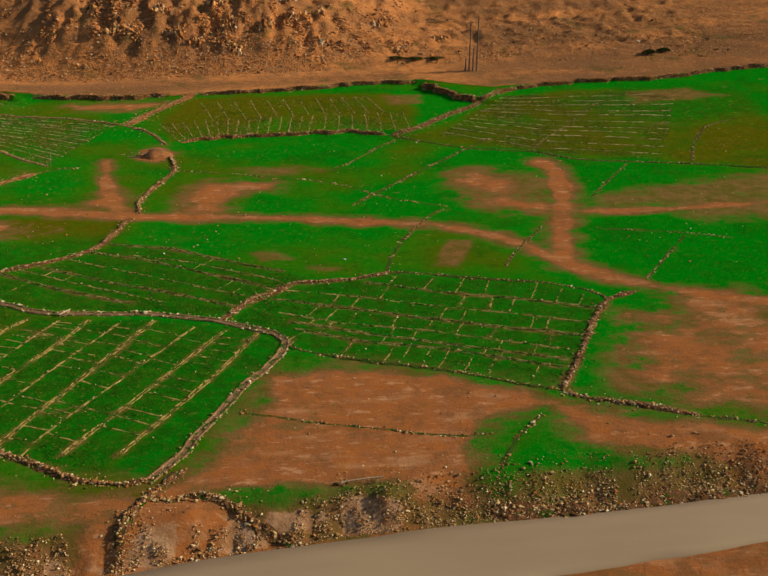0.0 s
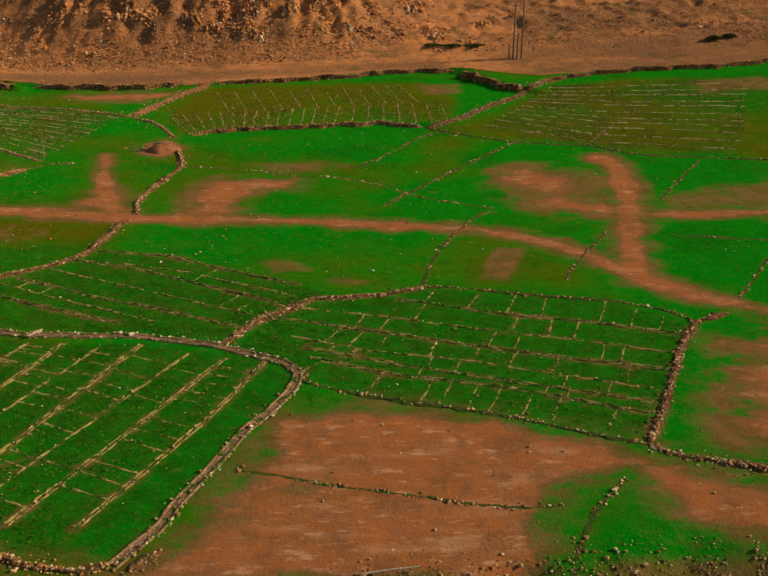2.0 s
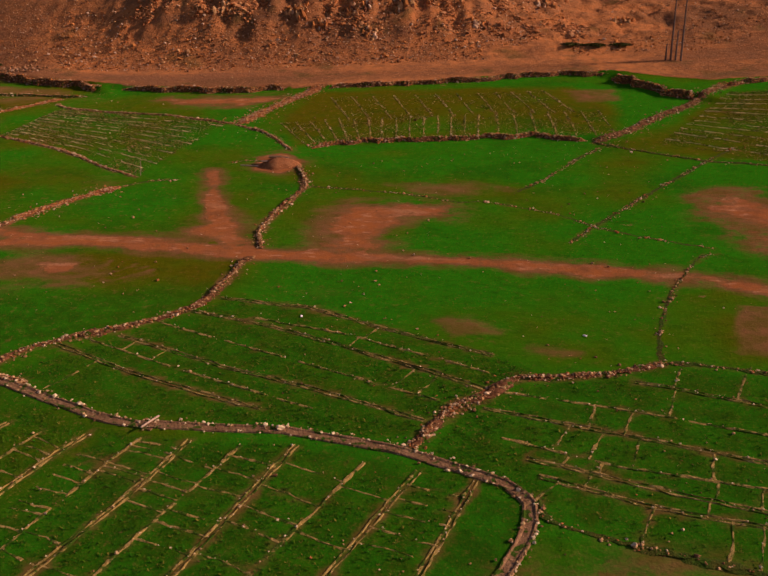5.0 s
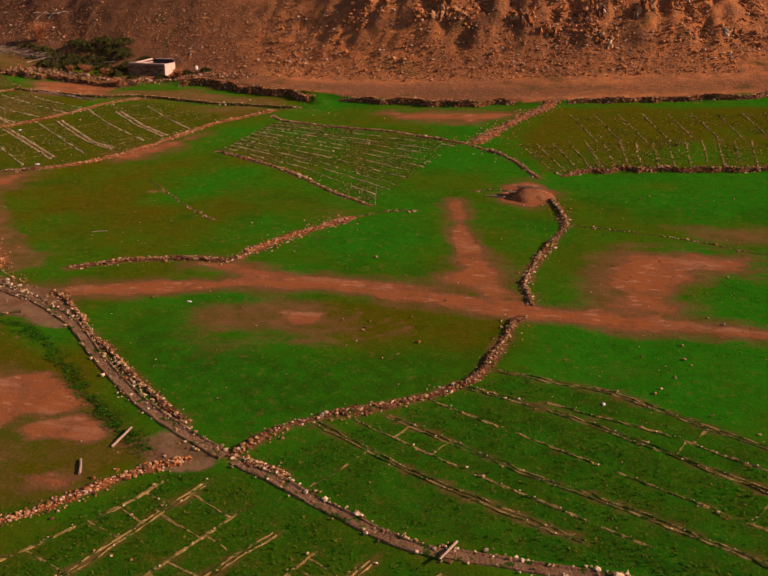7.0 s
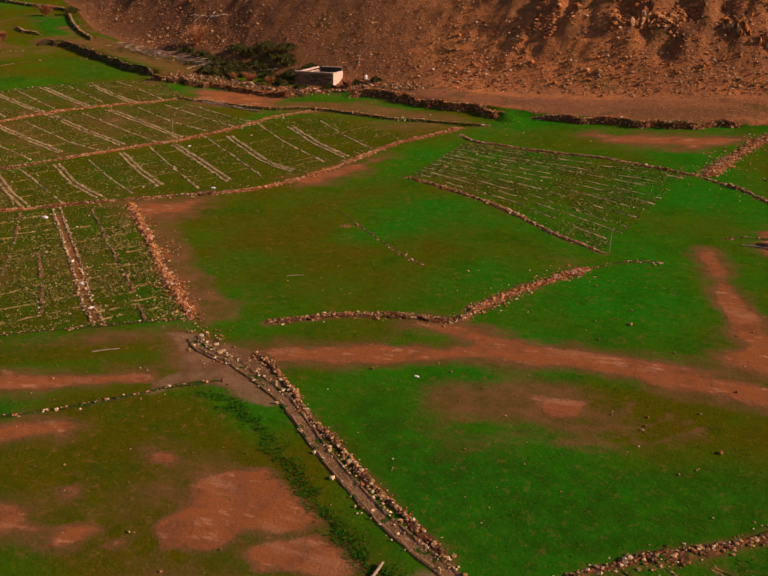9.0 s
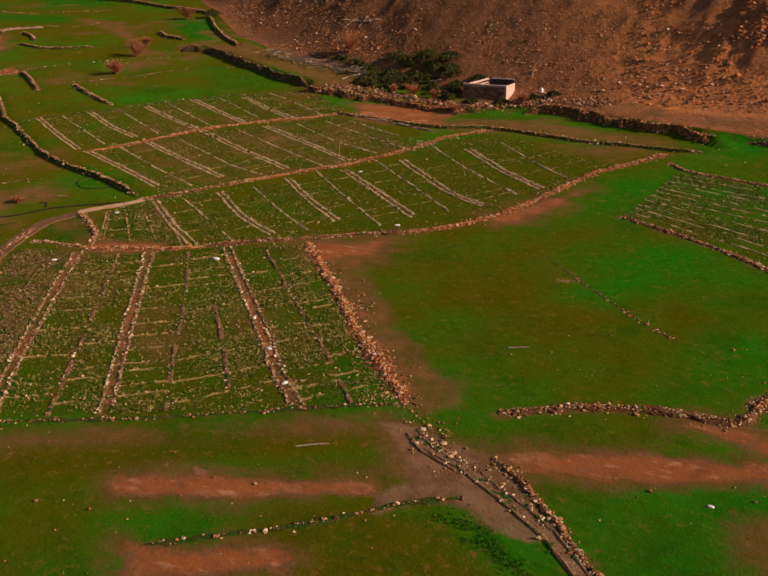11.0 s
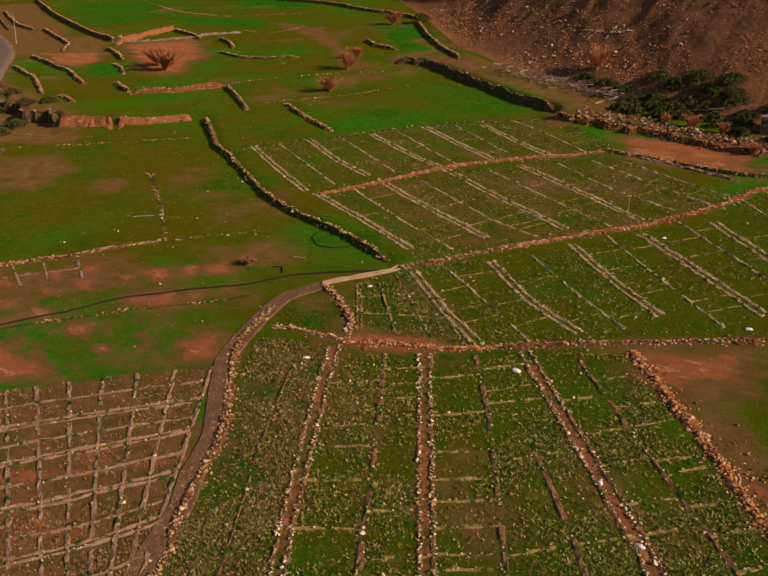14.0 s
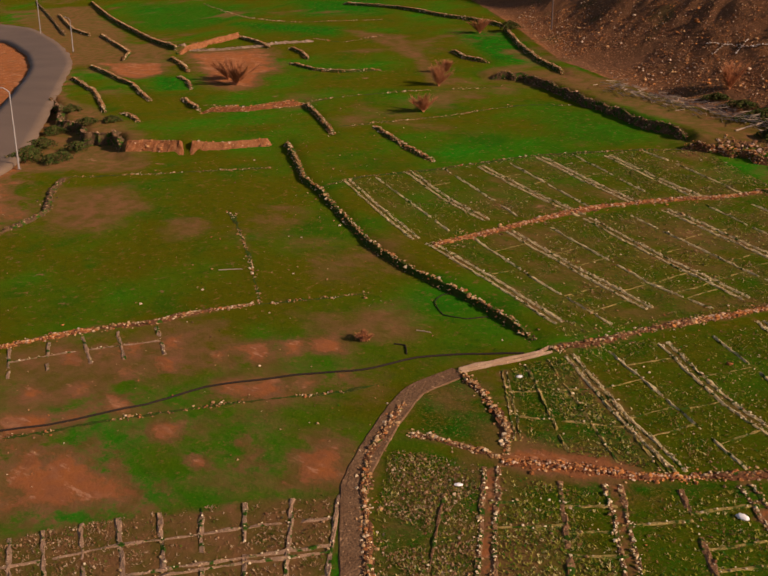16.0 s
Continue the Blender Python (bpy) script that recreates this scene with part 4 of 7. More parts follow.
quads = np.stack([index[:-1, :-1], index[:-1, 1:], index[1:, 1:], index[1:, :-1]], -1).reshape(-1, 4)
me = bpy.data.meshes.new("ground")
me.vertices.add(GX.size)
me.vertices.foreach_set("co", np.stack([GX, GY, GZ], -1).ravel())
me.loops.add(quads.size)
me.loops.foreach_set("vertex_index", quads.ravel())
me.polygons.add(len(quads))
me.polygons.foreach_set("loop_start", np.arange(len(quads)) * 4)
me.polygons.foreach_set("use_smooth", np.ones(len(quads), bool))
me.update(calc_edges=True)
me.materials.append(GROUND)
SHEET = me
tagged(new("ground", me), "green terraced valley floor with red soil below a rocky brown hill", "ground", kind="structure")


def worn(pts, width, amount, kind="dull"):
    """Bare or dry ground along a line."""
    s = window(pts, width * 2)
    x, y = GX[s], GY[s]
    if x.size:
        d = line_distance(x, y, [tuple(p) for p in pts])
        ragged = 0.55 + 0.9 * fbm(x / 2.5, y / 2.5, 87, 2)
        MASK[kind][s] = np.maximum(MASK[kind][s], amount * ragged * (1 - step(width * 0.3, width * 1.3, d)))


# ---- building helpers ----
def mesh_of(name, verts, faces, material, smooth=False):
    me = bpy.data.meshes.new(name)
    me.from_pydata([tuple(map(float, v)) for v in verts], [], [tuple(map(int, f)) for f in faces])
    if smooth:
        me.polygons.foreach_set("use_smooth", np.ones(len(me.polygons), bool))
    me.materials.append(material)
    return me


def child(name, me, parent, label="", kind=""):
    ob = new(name, me)
    ob.parent = parent
    return tagged(ob, label, kind=kind)


def part(name, bm, material, parent, label=""):
    me = bpy.data.meshes.new(name)
    bm.to_mesh(me)
    bm.free()
    me.materials.append(material)
    return child(name, me, parent, label)


def thing(name, x, y, label, category, z=None, turn=0.0, group=""):
    ob = new(name)
    ob.matrix_world = pose(x, y, ground_z(x, y) if z is None else z, 0, 0, turn)
    return tagged(ob, label, category, group)


def loft(line, profile, seed=0, wobble=0.0, height_wobble=0.0, rise=None, girth=None):
    """Vertices and faces of a profile (offset across, height over the ground) drawn along a line on the ground."""
    p = np.asarray(line)
    t = np.gradient(p, axis=0)
    t /= np.maximum(np.hypot(*t.T)[:, None], 1e-6)
    side = np.stack([t[:, 1], -t[:, 0]], -1)
    rng = np.random.RandomState(seed)
    s = np.arange(len(p))
    verts = []
    for k, (o, h) in enumerate(profile):
        oo = o + wobble * (rng.rand(len(p)) - 0.5)
        hh = h * (1 + height_wobble * (rng.rand(len(p)) - 0.5) * 2) if h > 0 else h
        if rise is not None:
            hh = hh * rise - 0.06 * (1 - rise)
        if girth is not None:
            oo, hh = oo * girth, np.where(hh > 0, hh * girth, hh)
        q = p + side * oo[:, None]
        verts.append(np.stack([q[:, 0], q[:, 1], land(q[:, 0], q[:, 1]) + hh], -1))
    m = len(profile)
    v = np.stack(verts, 1).reshape(-1, 3)
    faces = [(a * m + b, (a + 1) * m + b, (a + 1) * m + b + 1, a * m + b + 1) for a in range(len(p) - 1) for b in range(m - 1)]
    faces += [tuple(range(m)), tuple(range(len(v) - 1, len(v) - m - 1, -1))]
    return v, faces


def rock_shape(seed, flat=0.75):
    """A faceted stone about one metre across."""
    rng = random.Random(seed)
    bm = bmesh.new()
    for k in range(13):
        v = Vector((rng.gauss(0, 1), rng.gauss(0, 1), rng.gauss(0, 1))).normalized() * (0.42 + 0.13 * rng.random())
        bm.verts.new((v.x * 1.15, v.y * 0.9, v.z * flat))
    bmesh.ops.convex_hull(bm, input=bm.verts)
    loose = [v for v in bm.verts if not v.link_faces]
    bmesh.ops.delete(bm, geom=loose, context="VERTS")
    v = np.array([q.co[:] for q in bm.verts])
    bm.verts.index_update()
    f = [tuple(q.index for q in face.verts) for face in bm.faces]
    bm.free()
    return v, f


ROCKS = [rock_shape(k) for k in range(9)]


def joined_rocks(name, rows, material):
    """One mesh of many stones; rows of x, y, z, size, turn, shape."""
    vs, fs, n = [], [], 0
    for x, y, z, size, turn, k in rows:
        v, f = ROCKS[int(k)]
        c, s = math.cos(turn), math.sin(turn)
        vs.append(np.stack([x + size * (c * v[:, 0] - s * v[:, 1]), y + size * (s * v[:, 0] + c * v[:, 1]), z + size * v[:, 2]], -1))
        fs += [tuple(q + n for q in face) for face in f]
        n += len(v)
    me = bpy.data.meshes.new(name)
    me.from_pydata(np.vstack(vs).tolist(), [], fs)
    me.materials.append(material)
    return me


# ---- walls, banks, ditches ----
WALL_NAMES = {
    "rubble": ("stone_wall", "low dry stone wall of brown rubble between green fields"),
    "sparse": ("stone_row", "broken row of loose field stones in the grass"),
    "bund": ("earth_bund", "low grassy earth bund with scattered stones edging a field"),
    "dark": ("retaining_wall", "dry stone terrace wall above a green field, face shade put into its dark colour"),
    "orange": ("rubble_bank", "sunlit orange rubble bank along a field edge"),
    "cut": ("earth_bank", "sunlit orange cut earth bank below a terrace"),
    "pale": ("concrete_kerb", "pale weathered channel wall along a terrace"),
}
LOOKS = {"cut": ("orange", 12.0), "rubble": ("rubble", 38.0), "sparse": ("rubble", 9.0), "bund": ("rubble", 7.0), "dark": ("dark", 18.0), "orange": ("orange", 66.0), "pale": ("pale", 4.0)}
LATER = []
PEBBLES = []
count = 0


def wall(kind, pts, width, height):
    global count
    count += 1
    rng = random.Random(100 + count)
    name, label = WALL_NAMES[kind]
    look_, density = LOOKS[kind]
    line = resampled(pts, 0.5)
    core = CORES["turf" if kind in ("sparse", "bund") else kind]
    low = 0.12 if kind == "sparse" else 0.55 if kind == "bund" else 0.8
    h, w = height * low * (0.75 if kind in ("pale", "cut") else 0.5 if kind == "dark" else 0.2 if kind == "orange" else 0.32), width * 0.5 * (0.32 if kind == "sparse" else 1.0 if kind == "cut" else 0.62)
    girth = 0.45 + 1.1 * value_noise(np.arange(len(line)) * 0.22, np.full(len(line), count * 7.3), 3) if kind != "pale" else np.ones(len(line))
    if kind == "cut":
        girth = 0.8 + 0.2 * girth
    if kind == "dark":
        girth = 0.75 + 0.25 * girth
    ends = np.minimum(np.arange(len(line)), np.arange(len(line))[::-1]) / 3.0
    girth = girth * np.clip(0.3 + ends, 0.3, 1)
    profile = [(-w * 1.3, -0.3), (-w, h * 0.15), (-w * 0.55, h * 0.8), (0, h), (w * 0.6, h * 0.75), (w, h * 0.12), (w * 1.3, -0.3)]
    v, f = loft(line, profile, count, 0.34, 0.3 if kind == "dark" else 0.12 if kind == "cut" else 0.55, girth=girth)
    x0, y0 = line[len(line) // 2]
    ob = thing(name, x0, y0, label, "wall" if kind != "sparse" else "stones", group="field walls")
    base = np.array(ob.matrix_world.translation)
    child("core", mesh_of("core", v - base, f, core), ob)
    worn(line[::3].tolist() + line[-1:].tolist(), 0.35 + 0.55 * width, 0.3 if kind in ("sparse", "bund") else 0.55)
    # the stones
    steps = np.hypot(*np.diff(line, axis=0).T)
    length = float(steps.sum())
    n = int(length * density * (0.6 + 0.4 * width))
    rows = []
    along = np.concatenate([[0], np.cumsum(steps)])
    gaps = [(rng.random() * length, rng.uniform(0.4, 1.6)) for _ in range(int(length / 7))] if kind == "sparse" else []
    for _ in range(n):
        s = rng.random() * length
        if any(abs(s - g) < r for g, r in gaps):
            continue
        k = min(int(np.searchsorted(along, s)), len(line) - 1)
        k = max(k, 1)
        u = (s - along[k - 1]) / max(steps[k - 1], 1e-6)
        p = line[k - 1] + (line[k] - line[k - 1]) * u
        d = (line[k] - line[k - 1]) / max(steps[k - 1], 1e-6)
        o = rng.gauss(0, 0.31) * width * (0.75 if rng.random() < 0.85 else 1.9) * (0.6 + 0.4 * girth[k])
        x, y = p[0] + d[1] * o, p[1] - d[0] * o
        crown = h * girth[k] * max(0.0, 1 - (abs(o) / (w * 1.1 * girth[k])) ** 2) * rng.uniform(0.7, 1.15)
        size = min(0.38, rng.lognormvariate(-2.02, 0.42))
        rows.append((x, y, crown + size * 0.12, size, rng.random() * 6.28, rng.randrange(len(ROCKS))))
    if not rows:
        return
    r = np.array(rows)
    r[:, 2] += land(r[:, 0], r[:, 1])
    near = r[:, 1] < 82 - 0.62 * r[:, 0]
    single = np.where(near)[0][:150]
    rest = np.setdiff1d(np.arange(len(r)), single)
    LATER.append((ob, r[single], STONES[look_][0]))
    if len(rest):
        q = r[rest].copy()
        q[:, :3] -= base
        child("stones", joined_rocks("stones", q, STONES[look_][1]), ob, kind="stuff")


RUNS = {
    "ditch": ("irrigation_ditch", "dry irrigation ditch with raised earth banks", DITCH, [(-0.56, -0.2), (-0.44, 0.08), (-0.34, 0.10), (-0.23, 0.03), (0.21, 0.03), (0.32, 0.10), (0.43, 0.09), (0.56, -0.2)]),
    "path": ("footpath", "grey trodden earth footpath beside a stone wall", PATH_EARTH, [(-0.75, -0.15), (-0.55, 0.06), (0, 0.04), (0.55, 0.06), (0.75, -0.15)]),
    "channel": ("water_channel", "pale narrow concrete water channel", CORES["pale"], [(-0.6, -0.2), (-0.52, 0.2), (-0.36, 0.2), (-0.3, -0.06), (0.3, -0.06), (0.36, 0.2), (0.52, 0.2), (0.6, -0.2)]),
}


def run(kind, pts, width):
    name, label, material, profile = RUNS[kind]
    line = resampled(pts, 0.8)
    v, f = loft(line, [(o * width, h) for o, h in profile], 7, 0.07, 0.25)
    if kind == "ditch":
        g = random.Random(len(line))
        for (ax, ay), (bx, by) in zip(line[:-1], line[1:]):
            d = math.hypot(bx - ax, by - ay) + 1e-6
            for _ in range(4 if kind == "ditch" else 3):
                u, o = g.random(), (1 if g.random() < 0.75 else -1) * 0.45 * width + g.gauss(0, 0.14)
                PEBBLES.append((ax + (bx - ax) * u + (by - ay) / d * o, ay + (by - ay) * u - (bx - ax) / d * o, g.lognormvariate(-1.9, 0.4), g.random() * 6.28, g.randrange(len(ROCKS))))
    tagged(new(name, mesh_of(name, v, f, material)), label, "ditch" if kind != "path" else "path", kind="structure")


TERRACE_NAMES = {
    "rubble": ("retaining_wall", "brown dry stone wall holding up a terrace", "turf", "rubble", 17.0),
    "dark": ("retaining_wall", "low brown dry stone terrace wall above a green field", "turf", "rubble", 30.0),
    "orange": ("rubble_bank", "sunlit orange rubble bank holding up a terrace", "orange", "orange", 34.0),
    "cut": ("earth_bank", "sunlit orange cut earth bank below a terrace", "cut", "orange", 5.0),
    "ledge": ("stone_ledge", "ragged brown stone ledge at the foot of the hill", "rubble", "orange", 62.0),
    "earth": ("earth_bank", "ragged earth bank with stones along a terrace edge, shade put into its dark colour", "dark", "dark", 16.0),
}


def terrace(kind, rise, pts, seed):
    """The facing of a terrace step: a core with an uneven face and the stones laid on it."""
    name, label, core, stones, density = TERRACE_NAMES[kind]
    rng = np.random.RandomState(seed)
    line = resampled(pts, 0.5)
    if kind in ("earth", "ledge"):
        k = np.arange(len(line))
        line = line + np.stack([value_noise(k * 0.35, k * 0.0 + seed, 3) - 0.5, value_noise(k * 0.35, k * 0.0 + seed, 4) - 0.5], -1) * (0.9 if kind == "earth" else 1.2)
    t = np.gradient(line, axis=0)
    t /= np.maximum(np.hypot(*t.T)[:, None], 1e-6)
    left = np.stack([-t[:, 1], t[:, 0]], -1)
    lo, hi = line - left * 1.2, line + left * 1.5
    low, high = land(lo[:, 0], lo[:, 1]), land(hi[:, 0], hi[:, 1])
    uneven = value_noise(np.arange(len(line)) * 0.3, np.full(len(line), seed * 3.7), 3)
    crest = high - 0.02 + (0.1 if kind == "cut" else 1.0 if kind == "ledge" else 0.5) * (uneven - 0.4) * min(rise, 1.3)
    ends = np.clip(0.2 + np.minimum(np.arange(len(line)), np.arange(len(line))[::-1]) / (1.2 if kind == "cut" else 5.0), 0, 1)
    crest = low + (crest - low) * ends
    rows = []
    for o, f, drop in ((-0.42, 0.0, 0.4), (-0.30, 0.08, 0.0), (-0.22, 0.45, 0.0), (-0.10, 0.86, 0.0), (-0.02, 1.0, 0.0), (0.22, 1.0, 0.06), (0.75, 1.0, 0.45)):
        oo = o + (rng.rand(len(line)) - 0.5) * 0.26 * min(rise, 1.4)
        z = low + (crest - low) * np.clip(f + (rng.rand(len(line)) - 0.5) * 0.14 * (0 < f < 1), 0, 1) - drop
        q = line + left * oo[:, None]
        rows.append(np.stack([q[:, 0], q[:, 1], z], -1))
    m = len(rows)
    v = np.stack(rows, 1).reshape(-1, 3)
    faces = [(a * m + b, (a + 1) * m + b, (a + 1) * m + b + 1, a * m + b + 1) for a in range(len(line) - 1) for b in range(m - 1)]
    faces += [tuple(range(m)), tuple(range(len(v) - 1, len(v) - m - 1, -1))]
    x0, y0 = line[len(line) // 2]
    ob = thing(name, x0, y0, label, "wall" if name != "earth_bank" else "bank", group="terrace walls")
    base = np.array(ob.matrix_world.translation)
    child("core", mesh_of("core", v - base, faces, CORES[core]), ob)
    n = int(len(line) * 0.5 * density * (0.55 + 0.6 * rise))
    k, u, f = rng.randint(0, len(line) - 1, n), rng.rand(n), rng.rand(n)
    on_top = rng.rand(n) < (0.68 if core == "turf" else 0.4)
    o = np.where(on_top, rng.uniform(-0.12, 0.3, n) * (3.2 if kind == "ledge" else 1.0), -0.34 + 0.28 * f ** 1.4) + rng.normal(0, 0.05, n)
    p = line[k] + (line[k + 1] - line[k]) * u[:, None] + left[k] * o[:, None]
    size = np.minimum(rng.lognormal(-1.9, 0.42, n), 0.45)
    z = np.where(on_top, np.where(np.abs(o) > 0.4, land(p[:, 0], p[:, 1]), crest[k]) + size * 0.1, low[k] + (crest[k] - low[k]) * f)
    stones_at = np.stack([p[:, 0], p[:, 1], z, size, rng.rand(n) * 6.28, rng.randint(0, len(ROCKS), n)], -1)
    stones_at[:, :3] -= base
    child("stones", joined_rocks("stones", stones_at.tolist(), STONES[stones][1]), ob, kind="stuff")


for k, (kind, rise, pts) in enumerate(STEPS):
    terrace(kind, rise, pts, 900 + k)
wall("rubble", [(14.8, 66.8), (16.7, 71.1), (18.4, 75.3), (20.3, 80.3), (22.8, 84.9), (25.7, 86.3)], 0.7, 0.4)
wall("rubble", [(14.8, 66.8), (16.6, 65.4), (18.5, 64.9), (21.8, 63.6), (24.9, 62.1)], 0.9, 0.5)
wall("sparse", [(24.9, 62.1), (27.5, 61.6), (29.9, 60.9), (32.7, 60.2)], 0.7, 0.3)
wall("bund", [(-8.9, 77.7), (-8.5, 75.5), (-2.2, 73.0), (4.8, 70.9), (8.9, 69.3), (12.5, 67.7), (14.8, 66.8)], 0.6, 0.3)
wall("rubble", [(-16.2, 82.0), (-13.8, 86.5), (-11.7, 88.2), (-9.8, 90.5)], 1.3, 0.7)
wall("rubble", [(-9.8, 90.5), (-6.7, 90.7), (-3.0, 91.5), (0.1, 92.8)], 0.8, 0.5)
wall("bund", [(0.1, 92.8), (2.3, 92.8), (6.0, 91.8), (11.1, 90.4), (16.2, 89.4), (20.5, 87.3), (22.8, 84.9)], 0.6, 0.3)
wall("sparse", [(0.1, 92.8), (0.7, 97.2), (2.6, 103.9), (4.5, 107.8), (6.5, 111.7), (7.8, 112.3)], 0.7, 0.5)
wall("rubble", [(-46.4, 89.4), (-45.7, 90.9), (-44.3, 93.1), (-42.3, 94.6), (-39.3, 96.3), (-36.3, 98.3), (-34.2, 100.5), (-33.5, 102.3), (-33.1, 105.5), (-32.4, 109.7), (-31.8, 110.5)], 0.9, 0.6)
wall("rubble", [(-31.5, 112.5), (-32.5, 116.2), (-32.3, 119.9), (-31.6, 123.9), (-30.4, 129.3), (-31.2, 132.9), (-32.6, 137.0)], 0.9, 0.6)
wall("sparse", [(-30.5, 129.8), (-24.9, 128.8), (-18.8, 127.3), (-14.4, 125.3), (-12.0, 125.4), (-8.8, 124.2), (-4.4, 121.7), (-1.6, 118.7), (1.8, 116.5), (5.2, 114.9), (8.1, 113.4)], 0.5, 0.3)
wall("sparse", [(-4.2, 114.7), (-1.6, 118.7), (3.9, 126.4), (7.6, 131.3), (12.3, 137.4), (16.7, 142.7)], 0.7, 0.5)
wall("sparse", [(-8.3, 128.3), (-4.9, 132.8), (-1.2, 139.2), (1.9, 143.5)], 0.7, 0.5)
wall("rubble", [(1.2, 145.2), (5.2, 148.7), (9.5, 154.2), (15.0, 160.6), (18.6, 165.2), (21.4, 168.3)], 1.6, 0.9)
wall("bund", [(1.2, 145.2), (7.2, 141.0), (13.1, 137.8), (22.4, 135.3), (28.3, 131.2), (36.4, 129.2), (44.2, 127.2), (55.4, 123.8)], 0.7, 0.4)
wall("sparse", [(22.3, 135.7), (24.8, 141.0), (29.8, 148.0), (35.8, 158.1), (38.8, 160.6)], 0.7, 0.5)
wall("sparse", [(44.0, 128.3), (46.5, 135.9), (50.7, 143.9), (56.8, 148.2)], 0.6, 0.4)
wall("sparse", [(26.8, 115.0), (30.5, 121.4), (34.7, 128.3)], 0.5, 0.3)
wall("sparse", [(27.6, 89.3), (30.4, 93.7), (34.3, 100.0), (35.3, 101.4)], 0.5, 0.3)
wall("sparse", [(13.1, 93.6), (15.5, 99.2), (19.3, 106.0)], 0.5, 0.3)
wall("sparse", [(25.6, 104.7), (30.1, 103.5), (35.5, 102.2), (40.6, 100.2)], 0.5, 0.3)
wall("sparse", [(7.4, 53.1), (8.7, 56.7), (10.2, 60.0), (12.6, 63.1)], 0.9, 0.5)
wall("sparse", [(-0.4, 61.6), (2.7, 60.7), (5.7, 60.2), (8.4, 60.4)], 0.6, 0.3)
wall("sparse", [(-12.3, 64.4), (-10.1, 64.0), (-7.9, 63.3), (-5.8, 62.7), (-3.2, 62.1), (-0.7, 61.5), (1.7, 60.9), (3.1, 60.6)], 0.6, 0.3)
wall("rubble", [(7.2, 53.0), (10.7, 53.0), (14.2, 53.1), (17.7, 53.5), (21.4, 54.3), (25.1, 54.6), (28.9, 55.4)], 1.6, 0.8)
wall("rubble", [(-17.2, 53.3), (-15.3, 52.9), (-13.4, 53.5), (-11.1, 52.5), (-8.2, 51.0), (-6.5, 50.4), (-4.8, 50.2)], 1.0, 0.6)
wall("rubble", [(-18.6, 48.8), (-17.8, 51.4), (-16.7, 54.2), (-15.0, 56.7)], 1.0, 0.5)
wall("rubble", [(-17.3, 55.5), (-19.7, 54.9), (-23.1, 55.6), (-25.8, 57.2), (-29.9, 59.3), (-34.7, 61.8), (-40.9, 65.0)], 0.8, 0.5)
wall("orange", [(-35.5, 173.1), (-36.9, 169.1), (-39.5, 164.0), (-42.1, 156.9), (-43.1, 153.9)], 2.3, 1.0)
wall("rubble", [(-43.6, 153.5), (-39.4, 150.2), (-37.0, 147.1), (-34.3, 142.3)], 0.7, 0.5)
wall("rubble", [(-44.0, 153.9), (-48.4, 155.8), (-54.4, 158.4), (-61.1, 159.8), (-69.9, 162.7), (-72.5, 165.5)], 0.6, 0.4)
wall("orange", [(-57.3, 119.0), (-55.4, 122.4), (-52.8, 125.9), (-50.3, 129.0)], 1.5, 0.9)
wall("rubble", [(-71.4, 112.9), (-67.1, 115.3), (-63.1, 116.6), (-57.8, 117.0), (-57.3, 119.0)], 0.9, 0.6)
wall("sparse", [(-50.3, 129.0), (-47.9, 130.8), (-44.7, 131.5)], 0.6, 0.4)
wall("rubble", [(-73.4, 148.6), (-67.2, 145.4), (-60.3, 140.8), (-54.2, 135.3), (-49.5, 132.2)], 0.6, 0.3)
wall("orange", [(-48.5, 88.8), (-50.6, 87.4), (-52.1, 85.7), (-53.3, 84.1), (-55.0, 82.2), (-57.0, 80.8), (-58.4, 79.5)], 0.9, 0.6)
wall("orange", [(-98.2, 133.5), (-94.2, 129.4), (-90.9, 126.0), (-85.3, 119.7), (-81.4, 115.9), (-79.0, 113.6), (-77.3, 111.8)], 1.1, 0.7)
wall("orange", [(-116.8, 124.6), (-114.0, 126.1), (-109.6, 127.7), (-106.7, 129.6)], 0.9, 0.6)
wall("rubble", [(-106.7, 129.6), (-103.8, 131.7), (-98.8, 134.6), (-94.7, 137.2), (-90.7, 139.2)], 0.9, 0.6)
wall("orange", [(-90.7, 139.2), (-87.1, 142.2), (-84.0, 146.5), (-82.0, 152.0), (-80.3, 157.8), (-78.8, 161.3), (-75.7, 165.3), (-73.5, 169.2)], 1.1, 0.8)
wall("rubble", [(-121.1, 137.8), (-118.7, 140.8), (-116.3, 144.9), (-113.4, 148.3)], 1.0, 0.6)
wall("orange", [(-115.9, 145.5), (-113.1, 148.9), (-110.3, 152.5), (-107.2, 156.0), (-104.1, 160.9), (-101.9, 165.5), (-100.6, 169.7), (-96.6, 173.9)], 1.0, 0.6)
wall("orange", [(-139.5, 149.1), (-137.7, 152.6), (-136.0, 156.4), (-133.6, 161.3), (-131.1, 165.3), (-127.1, 169.1), (-122.8, 172.4), (-119.4, 176.4)], 1.0, 0.6)
wall("bund", [(-159.5, 155.9), (-157.3, 161.3), (-152.7, 166.2), (-148.8, 171.0), (-144.8, 176.1), (-139.9, 180.0), (-135.2, 184.1), (-130.2, 187.6)], 0.7, 0.4)
